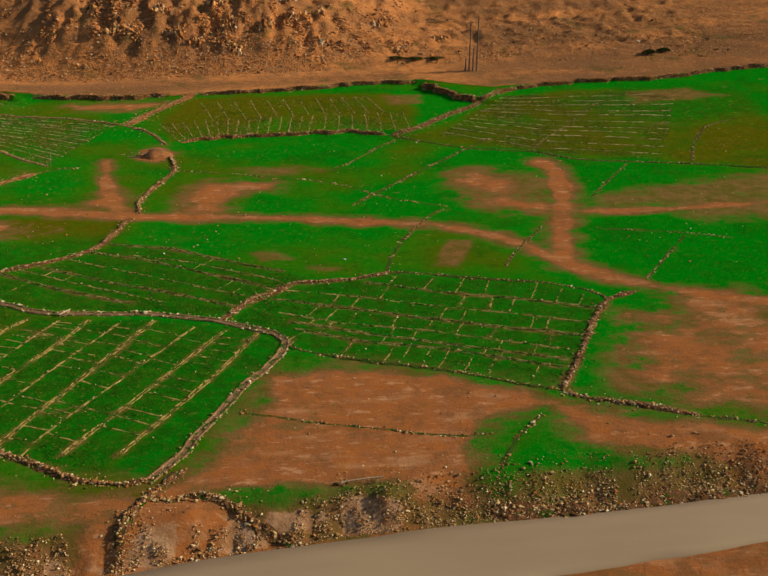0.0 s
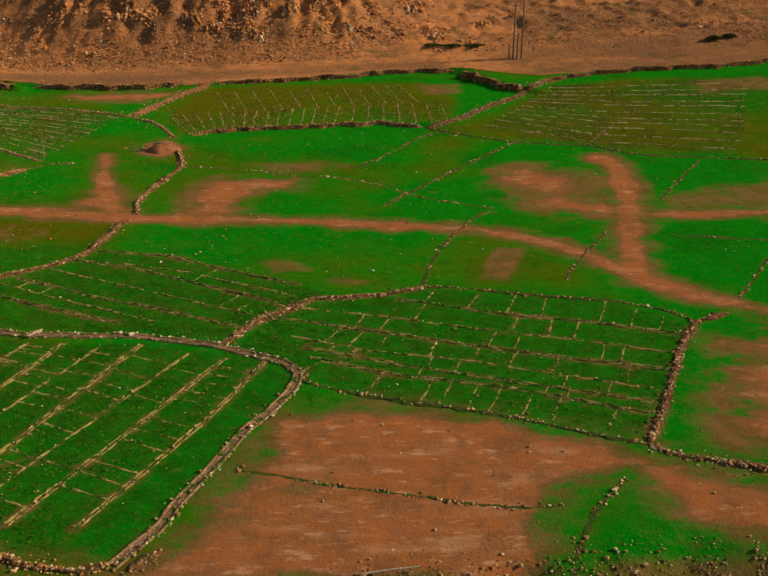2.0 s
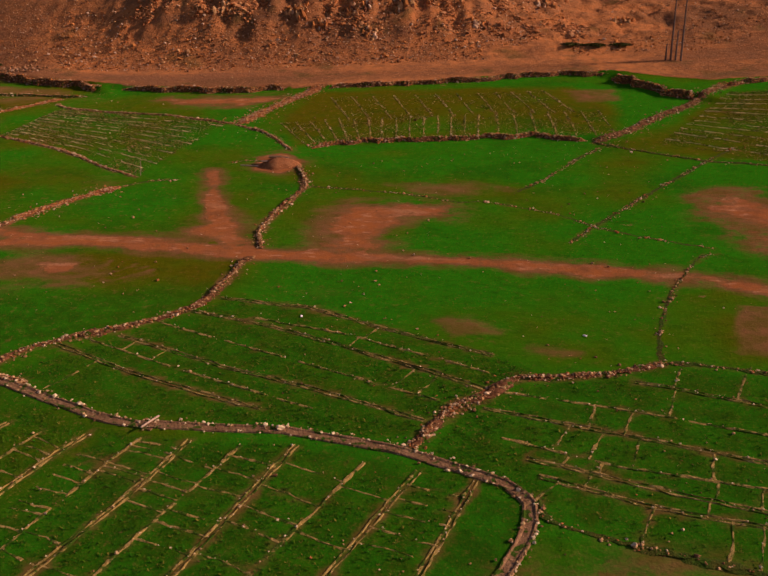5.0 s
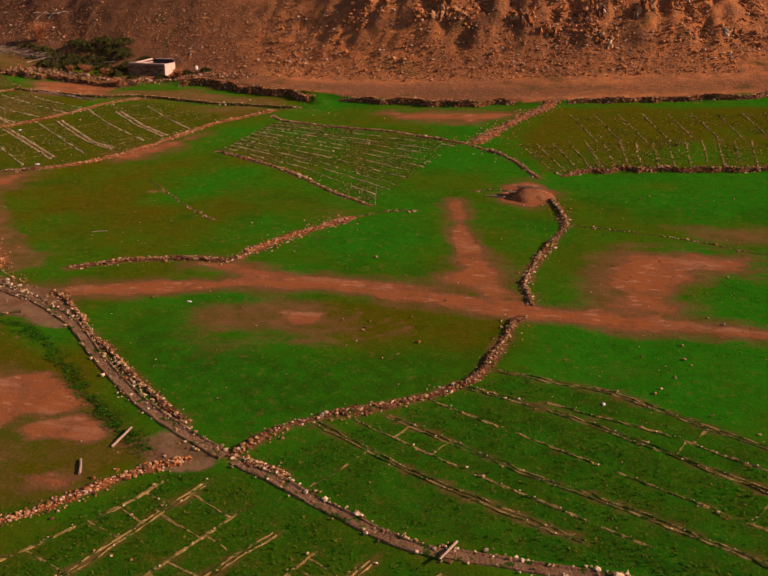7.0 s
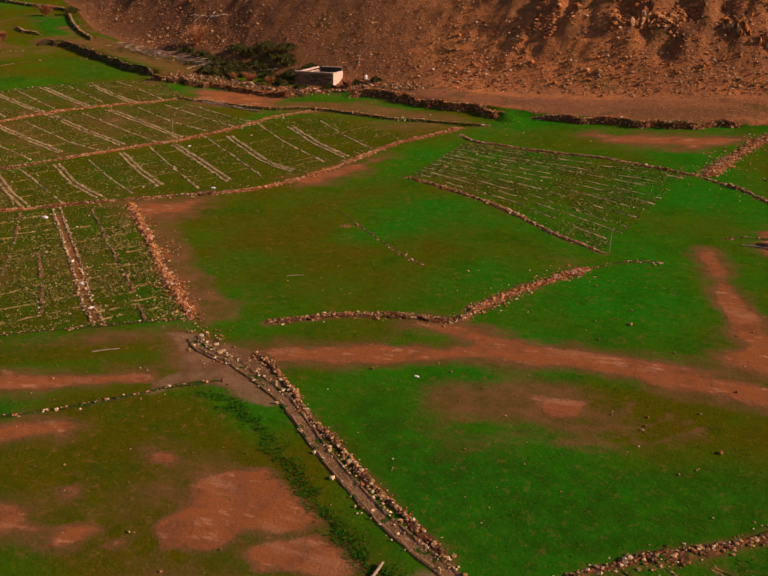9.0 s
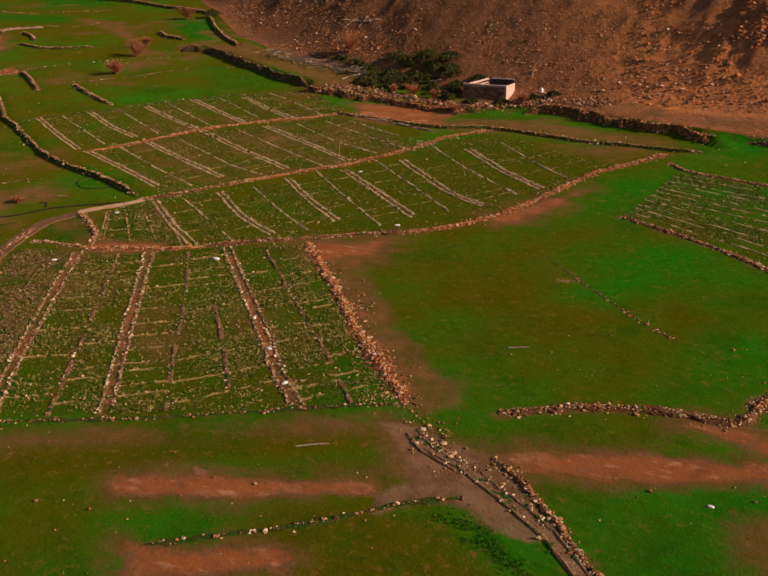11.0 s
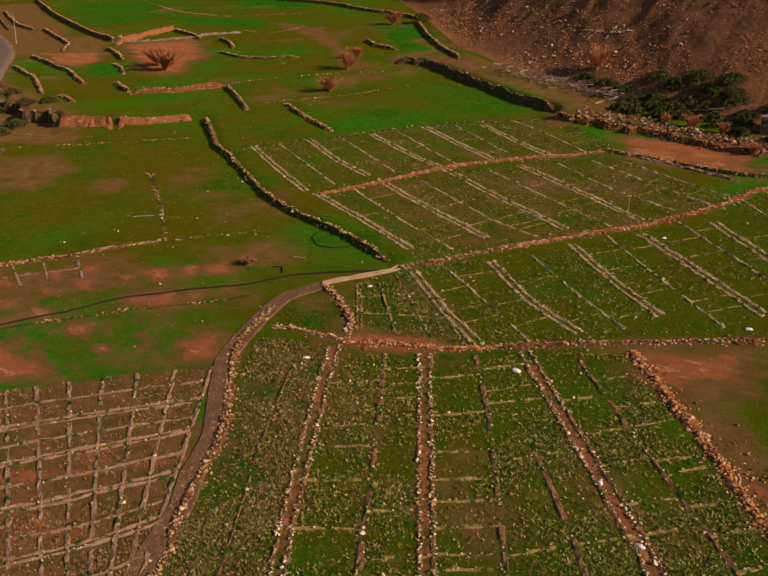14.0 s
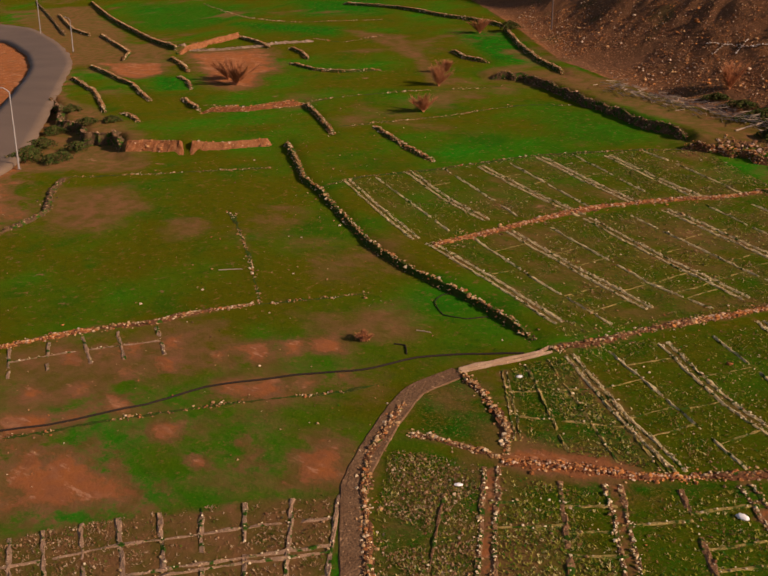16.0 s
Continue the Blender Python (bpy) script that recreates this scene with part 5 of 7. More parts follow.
wall("sparse", [(-173.7, 174.8), (-169.0, 179.6), (-164.0, 184.5), (-160.4, 190.4), (-157.2, 194.7), (-152.2, 197.4)], 0.7, 0.5)
wall("sparse", [(-199.3, 174.4), (-191.8, 177.9), (-187.1, 182.9), (-182.8, 188.4), (-175.6, 194.4), (-169.4, 198.9), (-166.3, 202.7)], 0.7, 0.5)
wall("orange", [(-157.0, 115.0), (-156.2, 116.2), (-154.4, 119.3), (-152.3, 122.2)], 0.8, 0.6)
wall("rubble", [(-152.3, 122.2), (-149.6, 124.9), (-147.6, 128.2), (-144.7, 131.8)], 0.7, 0.5)
wall("sparse", [(-144.7, 131.8), (-141.0, 135.4), (-138.1, 138.7)], 0.6, 0.3)
wall("sparse", [(-144.4, 132.2), (-150.0, 136.7), (-154.8, 140.4), (-160.5, 144.4), (-163.3, 146.0)], 0.7, 0.4)
wall("sparse", [(-144.5, 109.2), (-142.5, 111.5), (-140.7, 114.0), (-138.7, 116.3), (-136.6, 118.7), (-134.4, 121.0), (-132.1, 123.3), (-129.7, 125.5), (-128.4, 127.5)], 0.7, 0.4)
wall("rubble", [(-125.4, 126.6), (-124.5, 123.4), (-123.6, 120.8), (-121.3, 117.7), (-118.4, 114.5), (-116.0, 111.5), (-114.3, 108.7), (-113.5, 106.9), (-112.5, 105.1), (-111.3, 103.1), (-110.2, 101.9), (-108.8, 98.6), (-107.8, 95.8)], 0.9, 0.5)
wall("rubble", [(-124.9, 132.0), (-121.3, 130.0), (-118.5, 127.8), (-116.9, 125.4)], 0.8, 0.5)
wall("rubble", [(-123.1, 124.0), (-119.9, 124.7), (-117.0, 125.0)], 0.7, 0.4)
wall("bund", [(-107.4, 96.3), (-104.3, 97.8), (-100.5, 99.8), (-93.0, 103.4), (-88.3, 106.0), (-83.7, 108.5), (-77.4, 111.9)], 0.6, 0.3)
wall("pale", [(-244.0, 207.0), (-237.8, 208.6), (-231.7, 210.7), (-224.5, 214.2), (-218.0, 218.1)], 0.7, 0.6)
wall("sparse", [(-190.3, 144.7), (-182.1, 150.5), (-174.6, 155.3), (-170.2, 158.9)], 0.7, 0.4)
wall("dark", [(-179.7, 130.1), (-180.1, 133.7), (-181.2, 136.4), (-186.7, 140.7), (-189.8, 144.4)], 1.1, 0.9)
wall("rubble", [(-50.4, 92.0), (-53.5, 94.5), (-56.8, 97.0), (-60.1, 100.0), (-62.5, 101.7), (-65.0, 104.3), (-67.6, 106.7), (-70.0, 108.4)], 0.7, 0.4)
wall("rubble", [(-42.2, 88.3), (-44.5, 89.0), (-46.2, 89.5)], 0.6, 0.3)
wall("bund", [(-83.8, 94.3), (-82.4, 95.2), (-80.0, 96.9), (-77.5, 98.6), (-75.2, 100.5), (-73.2, 102.5), (-70.2, 104.3)], 0.5, 0.3)
wall("sparse", [(-76.3, 137.1), (-70.5, 131.7), (-66.3, 128.0), (-63.3, 126.0)], 0.4, 0.2)
wall("pale", [(-118.0, 175.9), (-114.0, 175.0), (-110.9, 174.4), (-106.5, 172.9), (-103.0, 171.6)], 0.45, 0.3)
wall("sparse", [(-40.6, 137.7), (-38.2, 138.4), (-36.2, 138.0)], 0.6, 0.4)
wall("dark", [(-402.5, 274.5), (-355.1, 250.2), (-313.8, 227.3)], 1.2, 1.2)
wall("sparse", [(-302.0, 264.2), (-262.8, 242.7), (-240.6, 236.2), (-219.6, 240.6)], 0.7, 0.4)
wall("sparse", [(-220.9, 221.2), (-211.7, 219.3), (-207.7, 226.5)], 0.7, 0.4)
run("ditch", [(-17.6, 55.1), (-15.7, 58.5), (-15.1, 60.9), (-13.7, 64.7), (-12.3, 69.0), (-10.9, 71.6), (-9.7, 74.6), (-9.5, 77.0), (-10.7, 78.6), (-13.8, 80.3), (-16.6, 81.6), (-20.4, 82.7), (-24.0, 83.5), (-28.5, 83.6), (-32.4, 83.7)], 0.9)
run("ditch", [(-32.0, 83.4), (-35.0, 84.1), (-38.8, 85.8), (-42.9, 87.8), (-45.9, 89.1)], 0.9)
run("ditch", [(-46.7, 89.4), (-50.4, 91.4), (-54.7, 94.1), (-60.0, 98.5), (-65.1, 103.3), (-70.8, 106.8), (-75.0, 108.4)], 1.0)
run("ditch", [(-71.4, 106.8), (-73.8, 107.7), (-75.5, 109.1)], 1.0)
run("path", [(-124.8, 131.9), (-125.8, 128.2), (-125.0, 124.7), (-123.9, 121.5), (-122.5, 118.2), (-119.0, 114.1), (-116.1, 110.8), (-114.3, 107.4), (-112.4, 104.6), (-111.2, 101.9), (-109.9, 98.8), (-108.9, 95.4), (-107.6, 92.0)], 1.3)
run("channel", [(-124.8, 132.0), (-123.0, 134.8), (-121.1, 137.8)], 0.5)

# ---- garden plots with raised bed ridges ----
PLOT_LABELS = {
    "A": "lush green plot with tan earth ridges between long beds",
    "A2": "lush green plot with tan earth ridges beside a ditch",
    "B": "deep green plot crossed by thin tan bed ridges",
    "C": "dark green plot with long faint bed ridges",
    "D": "green terrace plot with short slanting bed ridges",
    "D2": "green terrace strip with slanting pale bed ridges",
    "E": "olive stubble plot with fine rows",
    "F": "olive green terrace plot with pale double bed ridges",
    "G": "dry olive terrace plot with pale double bed ridges",
    "H": "dry terrace plot with bright pale bed ridges",
    "I": "speckled green vegetable plot with stony bed ridges",
    "I2": "brown speckled vegetable plot with stony bed ridges",
    "J": "bare brown plot divided into small square beds",
    "M": "deep green corner plot with thin bed ridges",
    "L": "olive green terrace with fine speckled rows",
    "K": "bare brown strip divided into small beds",
}
DOUBLE = [(-0.42, -0.06), (-0.35, 0.08), (-0.23, 0.09), (-0.13, -0.02), (0.13, -0.02), (0.23, 0.09), (0.35, 0.08), (0.42, -0.06)]
SINGLE = [(-0.2, -0.05), (-0.09, 0.06), (0.08, 0.065), (0.2, -0.05)]
THIN = [(-0.14, -0.05), (-0.07, 0.04), (0.07, 0.04), (0.14, -0.05)]
QUADS = {}
TRODDEN = set()


def along_line(pts, u):
    """The point at the share u of the way, by the corners' order."""
    p = np.array(pts)
    s = np.clip(u, 0, 1) * (len(p) - 1)
    k = np.minimum(s.astype(int), len(p) - 2)
    return p[k] + (p[k + 1] - p[k]) * (s - k)[:, None]


def plot(key, top, bottom, longs, crosses, jit=False, swap=False, rows=False, lines=(), rungs=0, chance=0.5):
    """A plot between two edges: evenly spaced bed ridges, or the given lines of (strength, points...) with rungs between them."""
    rng = random.Random(hash_of(key))
    QUADS[key] = (top, bottom)
    c = np.array(top + bottom).mean(0)
    ob = thing("garden_plot", c[0], c[1], PLOT_LABELS[key], "garden plot", group="garden plots")
    base = np.array(ob.matrix_world.translation)
    dry = key in ("F", "G", "H", "I", "I2")
    main, minor = (RIDGE_DRY, RIDGE) if dry else (RIDGE, RIDGE)
    n_main = len(top)

    def ridge(points, profile, material, scale=1.0, low=1.0):
        line = resampled(points, 0.55)
        prof = [(o * scale, h * low if h > 0 else h) for o, h in profile]
        rise = np.ones(len(line))
        if profile is not DOUBLE:
            k = rng.randrange(4, 18)
            while k < len(line):
                m = rng.randrange(1, 6 if key in "EIL" else 3)
                rise[k : k + m] = 0.0
                k += m + (rng.randrange(4, 14) if key in "EIL" else rng.randrange(6, 26))
        v, f = loft(line, prof, rng.randrange(9999), 0.13, 0.8, rise, 0.78 + 0.45 * value_noise(np.arange(len(line)) * 0.45, np.full(len(line), rng.random() * 99), 5))
        child("bed_ridge", mesh_of("bed_ridge", v - base, f, material), ob)
        reach = 1 if profile is DOUBLE else 0
        for x, y in resampled(points, 0.2):
            TRODDEN.update((int(x / 0.3) + i, int(y / 0.3) + j) for i in range(-reach, reach + 1) for j in range(-reach, reach + 1))
        if profile is DOUBLE and key in ("I", "I2"):
            worn(line[::3].tolist() + line[-1:].tolist(), 0.5, 0.75, "soil")
        worn(line[::3].tolist() + line[-1:].tolist(), 0.55 if profile is DOUBLE else 0.4, 0.62 if profile is DOUBLE else 0.42 if low == 1 else 0.3)
        rate = 1.7 * (6.0 if profile is DOUBLE and dry else 1.8 if profile is DOUBLE else 0.5) * (0.35 if low < 0.6 else 1.0)
        edge = 0.28 * scale if profile is DOUBLE else 0.03
        for (ax, ay), (bx, by) in zip(line[:-1], line[1:]):
            for _ in range(int(rate + rng.random())):
                u, o = rng.random(), rng.choice((-1, 1)) * edge + rng.gauss(0, 0.09)
                d = math.hypot(bx - ax, by - ay) + 1e-6
                PEBBLES.append((ax + (bx - ax) * u + (by - ay) / d * o, ay + (by - ay) * u - (bx - ax) / d * o, rng.lognormvariate(-2.5 if key in ("F", "G", "H") else -2.2 if key == "I" else -2.45, 0.38), rng.random() * 6.28, rng.randrange(len(ROCKS))))

    def at(u, v):
        a, b = along_line(top, np.array([u]))[0], along_line(bottom, np.array([u]))[0]
        return tuple(a + (b - a) * v)

    ladder = []
    for strength, *pts in lines:
        if strength == 2:
            ridge(pts, DOUBLE, RIDGE_BARE if key == "I" else main, 0.52 if key in ("A", "A2", "B", "C") else 1.35 if key == "I" else 1.1, 0.5 if key in ("A", "A2", "B", "C") else 0.6)
        else:
            ridge(pts, SINGLE if dry else THIN, RIDGE_DRY if key in ("F", "G", "H") else RIDGE_BARE if key in ("I", "I2") else minor, 0.95 if key in ("A", "A2", "B", "C") else 1.25 if key == "I" else 0.7)
        if strength:
            ladder.append(pts)
    if ladder and rungs:
        edges = {"B": [top, *ladder, bottom], "C": [bottom, *ladder, top]}.get(key, [[top[0], bottom[0]], *ladder, [top[-1], bottom[-1]]])
        for upper, lower in zip(edges[:-1], edges[1:]):
            across = resampled(lower, 0.3)
            for j in range(1, rungs + 1):
                a = along_line(upper, np.array([(j + rng.uniform(-0.25, 0.25)) / (rungs + 1)]))[0]
                gap = np.hypot(*(across - a).T)
                k = int(gap.argmin())
                if rng.random() < chance and 0.8 < gap[k] < 8 and 2 < k < len(across) - 3:
                    b = across[k]
                    ridge([tuple(a), tuple((a + b) / 2 + (rng.uniform(-0.1, 0.1), rng.uniform(-0.1, 0.1))), tuple(b)], THIN, minor, 1.1 if key == "I" else 0.7, 1.0 if key == "I" else 0.5)
    if lines:
        return
    shares = np.linspace(0, 1, longs)
    for i, u in enumerate(shares):
        k = u * (n_main - 1)
        strong = abs(k - round(k)) < 0.02 and not (swap or rows)
        bend = rng.uniform(-0.004, 0.004)
        pts = [at(min(1, max(0, u + (bend * math.sin(v * 3.14) if 0 < i < longs - 1 else 0))), v) for v in np.linspace(0.0, 1.0, 6)]
        if rows:
            continue
        if key in ("D", "D2", "K", "J"):
            ridge(pts, SINGLE if key in "JK" else THIN, RIDGE_GREY if key in "JK" else RIDGE, 0.85)
        elif strong:
            ridge(pts, DOUBLE, RIDGE_BARE if key == "I2" else main, 0.62, 0.65)
        else:
            ridge(pts, SINGLE, minor, 0.65)
    for j in range(1, crosses + 1):
        v = j / (crosses + 1)
        if jit:
            for u0, u1 in zip(shares[:-1], shares[1:]):
                if rng.random() < 0.75:
                    w = v + rng.uniform(-0.02, 0.02)
                    ridge([at(u0, w), at((u0 + u1) / 2, w + rng.uniform(-0.004, 0.004)), at(u1, w)], THIN, RIDGE, 0.6, 0.6)
        else:
            w = v + rng.uniform(-0.015, 0.015)
            pts = [at(u, w + rng.uniform(-0.006, 0.006)) for u in np.linspace(0, 1, 7)]
            wide = key == "J" and j % 2 == 0
            ridge(pts, DOUBLE if wide else SINGLE if key == "J" else THIN, RIDGE_GREY if key in "JK" else RIDGE_DRY if key in "EL" else minor, 0.5 if key in "EL" else 0.8)


def hash_of(text):
    return sum(ord(ch) * (k + 3) for k, ch in enumerate(text))


plot("A", [(-34.8, 82.8), (-29.3, 82.1), (-25.9, 82.0), (-22.7, 81.9), (-19.1, 81.0), (-15.4, 79.8), (-11.9, 78.9)], [(-40.9, 65.0), (-37.1, 62.9), (-33.7, 61.2), (-30.3, 59.5), (-27.1, 57.9), (-24.7, 57.2), (-21.3, 56.3)], 0, 0, rungs=15, chance=0.6,
     lines=[(1, (-32.4, 82.3), (-33.9, 78.8), (-38.8, 64.0)), (2, (-29.4, 82.2), (-31.7, 75.6), (-37.1, 62.9)), (1, (-26.2, 81.8), (-30.2, 71.9), (-33.9, 61.2)), (2, (-22.9, 82.0), (-28.2, 67.0), (-30.8, 59.5)), (1, (-18.7, 80.4), (-26.7, 63.2), (-28.2, 58.3)), (2, (-15.5, 79.8), (-24.9, 59.0)), (2, (-12.3, 79.0), (-15.2, 70.7), (-20.6, 58.6))])
plot("A2", [(-49.1, 87.4), (-42.4, 86.4), (-35.9, 83.0)], [(-56.5, 75.5), (-50.0, 70.0), (-41.5, 66.0)], 0, 0, rungs=10, chance=0.45,
     lines=[(1, (-49.1, 86.4), (-50.2, 84.1), (-53.5, 79.5), (-56.5, 75.5)), (2, (-46.5, 87.0), (-48.2, 83.3), (-50.4, 78.1), (-53.0, 72.5)), (1, (-43.7, 85.0), (-46.6, 78.8), (-50.0, 71.5)), (2, (-41.3, 83.4), (-43.2, 80.2), (-46.5, 71.0)), (1, (-38.8, 82.6), (-39.9, 80.0), (-44.0, 69.0)), (2, (-35.9, 82.5), (-38.0, 77.9), (-42.0, 67.0))])
plot("B", [(-13.1, 86.7), (-7.2, 90.1), (0.1, 92.4), (9.1, 90.8), (16.2, 89.2), (22.4, 84.5)], [(-14.9, 81.1), (-8.5, 75.9), (-2.2, 73.3), (4.8, 71.1), (11.0, 69.1), (14.9, 67.3)], 0, 0, rungs=13, chance=0.6,
     lines=[(2, (-2.0, 90.3), (7.9, 86.7), (13.6, 85.3), (21.2, 82.6)), (1, (-10.5, 88.6), (-3.9, 87.0), (6.1, 83.7), (13.3, 81.7), (19.9, 79.3)), (2, (-11.9, 86.6), (-3.9, 84.0), (5.8, 80.7), (18.5, 76.8)), (1, (-10.8, 83.3), (-4.5, 80.7), (3.5, 78.7), (11.5, 75.9), (17.1, 73.9)), (2, (-9.4, 81.2), (-5.2, 79.6), (1.9, 77.0), (9.9, 74.3), (16.3, 72.2)), (2, (-8.9, 79.5), (-1.9, 76.6), (6.5, 74.4), (15.6, 70.6))])
plot("C", [(-31.7, 101.8), (-24.8, 100.3), (-18.0, 97.2), (-12.5, 94.3), (-8.5, 91.4)], [(-44.6, 89.2), (-35.4, 85.2), (-29.0, 84.3), (-23.0, 84.3), (-17.4, 82.7)], 0, 0, rungs=8, chance=0.2,
     lines=[(2, (-42.5, 93.8), (-34.7, 89.6), (-25.9, 85.9)), (1, (-40.9, 94.9), (-33.9, 91.4), (-22.6, 86.1)), (2, (-38.4, 95.4), (-29.7, 91.3), (-23.3, 88.7), (-15.5, 85.0)), (1, (-36.0, 97.7), (-28.3, 94.0), (-19.8, 89.9), (-14.8, 87.5)), (2, (-34.5, 99.8), (-27.5, 97.4), (-18.7, 93.0), (-11.8, 89.1)), (1, (-29.0, 98.8), (-21.3, 96.2), (-11.5, 91.2)), (2, (-32.6, 102.2), (-25.0, 100.6), (-18.7, 97.2), (-11.2, 93.7))])
plot("D", [(-37.7, 154.1), (-24.7, 156.1), (-12.2, 157.0), (3.2, 158.3)], [(-33.0, 144.6), (-23.8, 146.3), (-12.3, 147.1), (4.2, 147.8)], 22, 0)
plot("D2", [(-33.1, 167.1), (-22.2, 167.5), (-11.4, 167.7), (-3.4, 168.4)], [(-29.0, 155.5), (-19.0, 156.3), (-9.1, 157.1), (0.1, 157.8)], 12, 0)
plot("E", [(-71.0, 162.1), (-56.7, 158.3), (-44.8, 154.8)], [(-73.1, 148.7), (-60.4, 141.2), (-49.9, 132.8)], 3, 10, rows=True)
plot("F", [(-120.2, 139.1), (-115.1, 143.5), (-110.0, 149.0), (-106.3, 155.4), (-101.7, 159.7), (-100.2, 168.7), (-96.3, 173.1)], [(-107.8, 129.7), (-102.3, 133.4), (-96.9, 137.5), (-89.7, 140.3), (-84.9, 147.6), (-80.3, 157.8), (-77.7, 163.2)], 0, 0, rungs=5, chance=0.6,
     lines=[(2, (-119.5, 137.7), (-113.2, 132.8), (-107.9, 129.3)), (1, (-117.6, 139.8), (-110.7, 135.3), (-105.1, 131.5)), (2, (-115.0, 142.8), (-108.5, 137.6), (-102.6, 134.4)), (1, (-112.5, 145.5), (-104.6, 139.6), (-100.1, 136.6)), (2, (-110.6, 149.4), (-103.8, 143.6), (-98.6, 139.7)), (1, (-108.7, 152.6), (-99.2, 144.3), (-94.0, 139.9)), (2, (-106.3, 154.4), (-99.4, 149.0), (-92.0, 143.1)), (1, (-104.3, 158.5), (-96.8, 152.1), (-89.2, 145.4)), (2, (-101.5, 159.6), (-94.9, 153.6), (-90.3, 149.9), (-86.7, 148.2)), (1, (-100.6, 165.9), (-93.6, 159.2), (-84.8, 152.0)), (2, (-95.9, 165.7), (-88.6, 158.7), (-83.0, 154.5)), (1, (-93.1, 169.2), (-85.8, 161.9), (-80.9, 157.8))])
plot("G", [(-139.7, 150.2), (-135.7, 156.1), (-131.5, 162.0), (-126.7, 167.4), (-122.6, 172.1), (-119.2, 175.9)], [(-120.6, 139.6), (-116.5, 146.0), (-111.0, 152.1), (-106.5, 156.5), (-103.1, 161.8), (-101.2, 165.4)], 0, 0, rungs=5, chance=0.55,
     lines=[(2, (-140.0, 149.2), (-131.4, 145.6), (-122.5, 141.5)), (1, (-138.1, 152.7), (-127.0, 146.9), (-119.3, 143.5)), (2, (-135.5, 155.4), (-127.0, 151.3), (-118.1, 147.3)), (1, (-132.8, 158.1), (-120.0, 151.5), (-114.2, 149.7)), (2, (-131.0, 161.7), (-122.4, 157.2), (-112.7, 152.5)), (1, (-127.7, 164.2), (-116.9, 158.7), (-109.3, 154.8)), (2, (-125.7, 167.2), (-116.6, 162.6), (-107.5, 157.5)), (1, (-122.8, 170.0), (-113.0, 164.1), (-105.5, 161.1)), (1, (-119.2, 172.1), (-111.1, 167.8), (-103.4, 164.0)), (1, (-116.6, 173.5), (-102.7, 167.0))])
plot("H", [(-158.4, 158.1), (-154.3, 164.3), (-149.1, 170.4), (-145.0, 175.3), (-141.8, 178.2), (-138.2, 180.7), (-134.9, 183.6), (-130.4, 186.8)], [(-140.1, 149.8), (-137.4, 155.7), (-133.8, 161.6), (-129.4, 166.7), (-126.3, 169.9), (-123.8, 172.0), (-121.4, 174.6), (-119.4, 177.8)], 0, 0, rungs=3, chance=0.3,
     lines=[(2, (-158.6, 159.1), (-149.2, 153.5), (-141.7, 149.4)), (1, (-156.3, 161.4), (-140.3, 152.6)), (2, (-154.5, 164.8), (-145.7, 159.7), (-138.8, 156.7)), (1, (-151.5, 167.4), (-136.9, 159.1)), (2, (-148.4, 170.0), (-140.2, 165.8), (-131.7, 162.1)), (1, (-146.0, 172.3), (-131.7, 164.2)), (2, (-144.3, 175.7), (-136.2, 171.2), (-128.8, 167.5)), (1, (-141.5, 178.2), (-129.4, 170.8)), (2, (-137.9, 179.6), (-130.1, 174.9), (-123.7, 171.4)), (1, (-135.4, 183.4), (-120.4, 174.3))])
plot("I", [(-116.8, 123.9), (-112.9, 124.3), (-109.8, 125.6), (-106.9, 127.3), (-105.4, 128.3), (-104.8, 129.8), (-101.6, 131.5), (-98.6, 132.7)], [(-101.3, 100.2), (-98.0, 101.6), (-94.7, 103.2), (-91.2, 105.0), (-87.3, 106.9), (-83.4, 109.0), (-80.6, 110.6), (-78.1, 112.1)], 0, 0, rungs=11, chance=0.72,
     lines=[(2, (-117.0, 123.9), (-113.3, 117.8), (-106.3, 106.7), (-101.4, 99.7)), (1, (-113.1, 124.8), (-108.3, 117.6), (-101.4, 106.8), (-98.1, 101.5)), (2, (-110.5, 126.1), (-100.7, 111.7), (-94.8, 103.3)), (1, (-107.3, 127.7), (-102.1, 120.8), (-93.2, 107.7), (-91.3, 105.1)), (0, (-98.0, 119.2), (-94.1, 115.0), (-89.0, 108.9)), (2, (-104.7, 130.0), (-94.1, 119.3), (-87.1, 112.0), (-83.5, 108.8)), (1, (-100.9, 130.8), (-92.4, 122.4), (-85.5, 115.7), (-80.6, 110.5))])
plot("I2", [(-122.9, 122.0), (-120.0, 123.2), (-116.7, 123.8)], [(-107.3, 97.2), (-104.5, 98.4), (-101.8, 99.9)], 0, 0, rungs=4, chance=0.4,
     lines=[(1, (-117.8, 120.4), (-116.1, 117.2), (-113.0, 111.8), (-107.6, 103.5), (-104.6, 98.7))])
plot("J", [(-137.0, 101.9), (-134.5, 104.7), (-131.4, 108.6), (-127.4, 112.6), (-122.6, 117.0)], [(-117.2, 89.5), (-114.1, 92.1), (-111.6, 95.1), (-110.3, 97.4), (-110.0, 99.8)], 11, 9)
plot("M", [(-122.3, 133.7), (-121.1, 135.9), (-119.7, 137.9)], [(-117.1, 127.0), (-112.6, 127.9), (-108.5, 128.8)], 4, 2)
plot("L", [(21.6, 165.7), (35.8, 166.0), (52.1, 165.7)], [(8.8, 144.8), (21.9, 135.3), (40.3, 129.4)], 3, 11, rows=True)
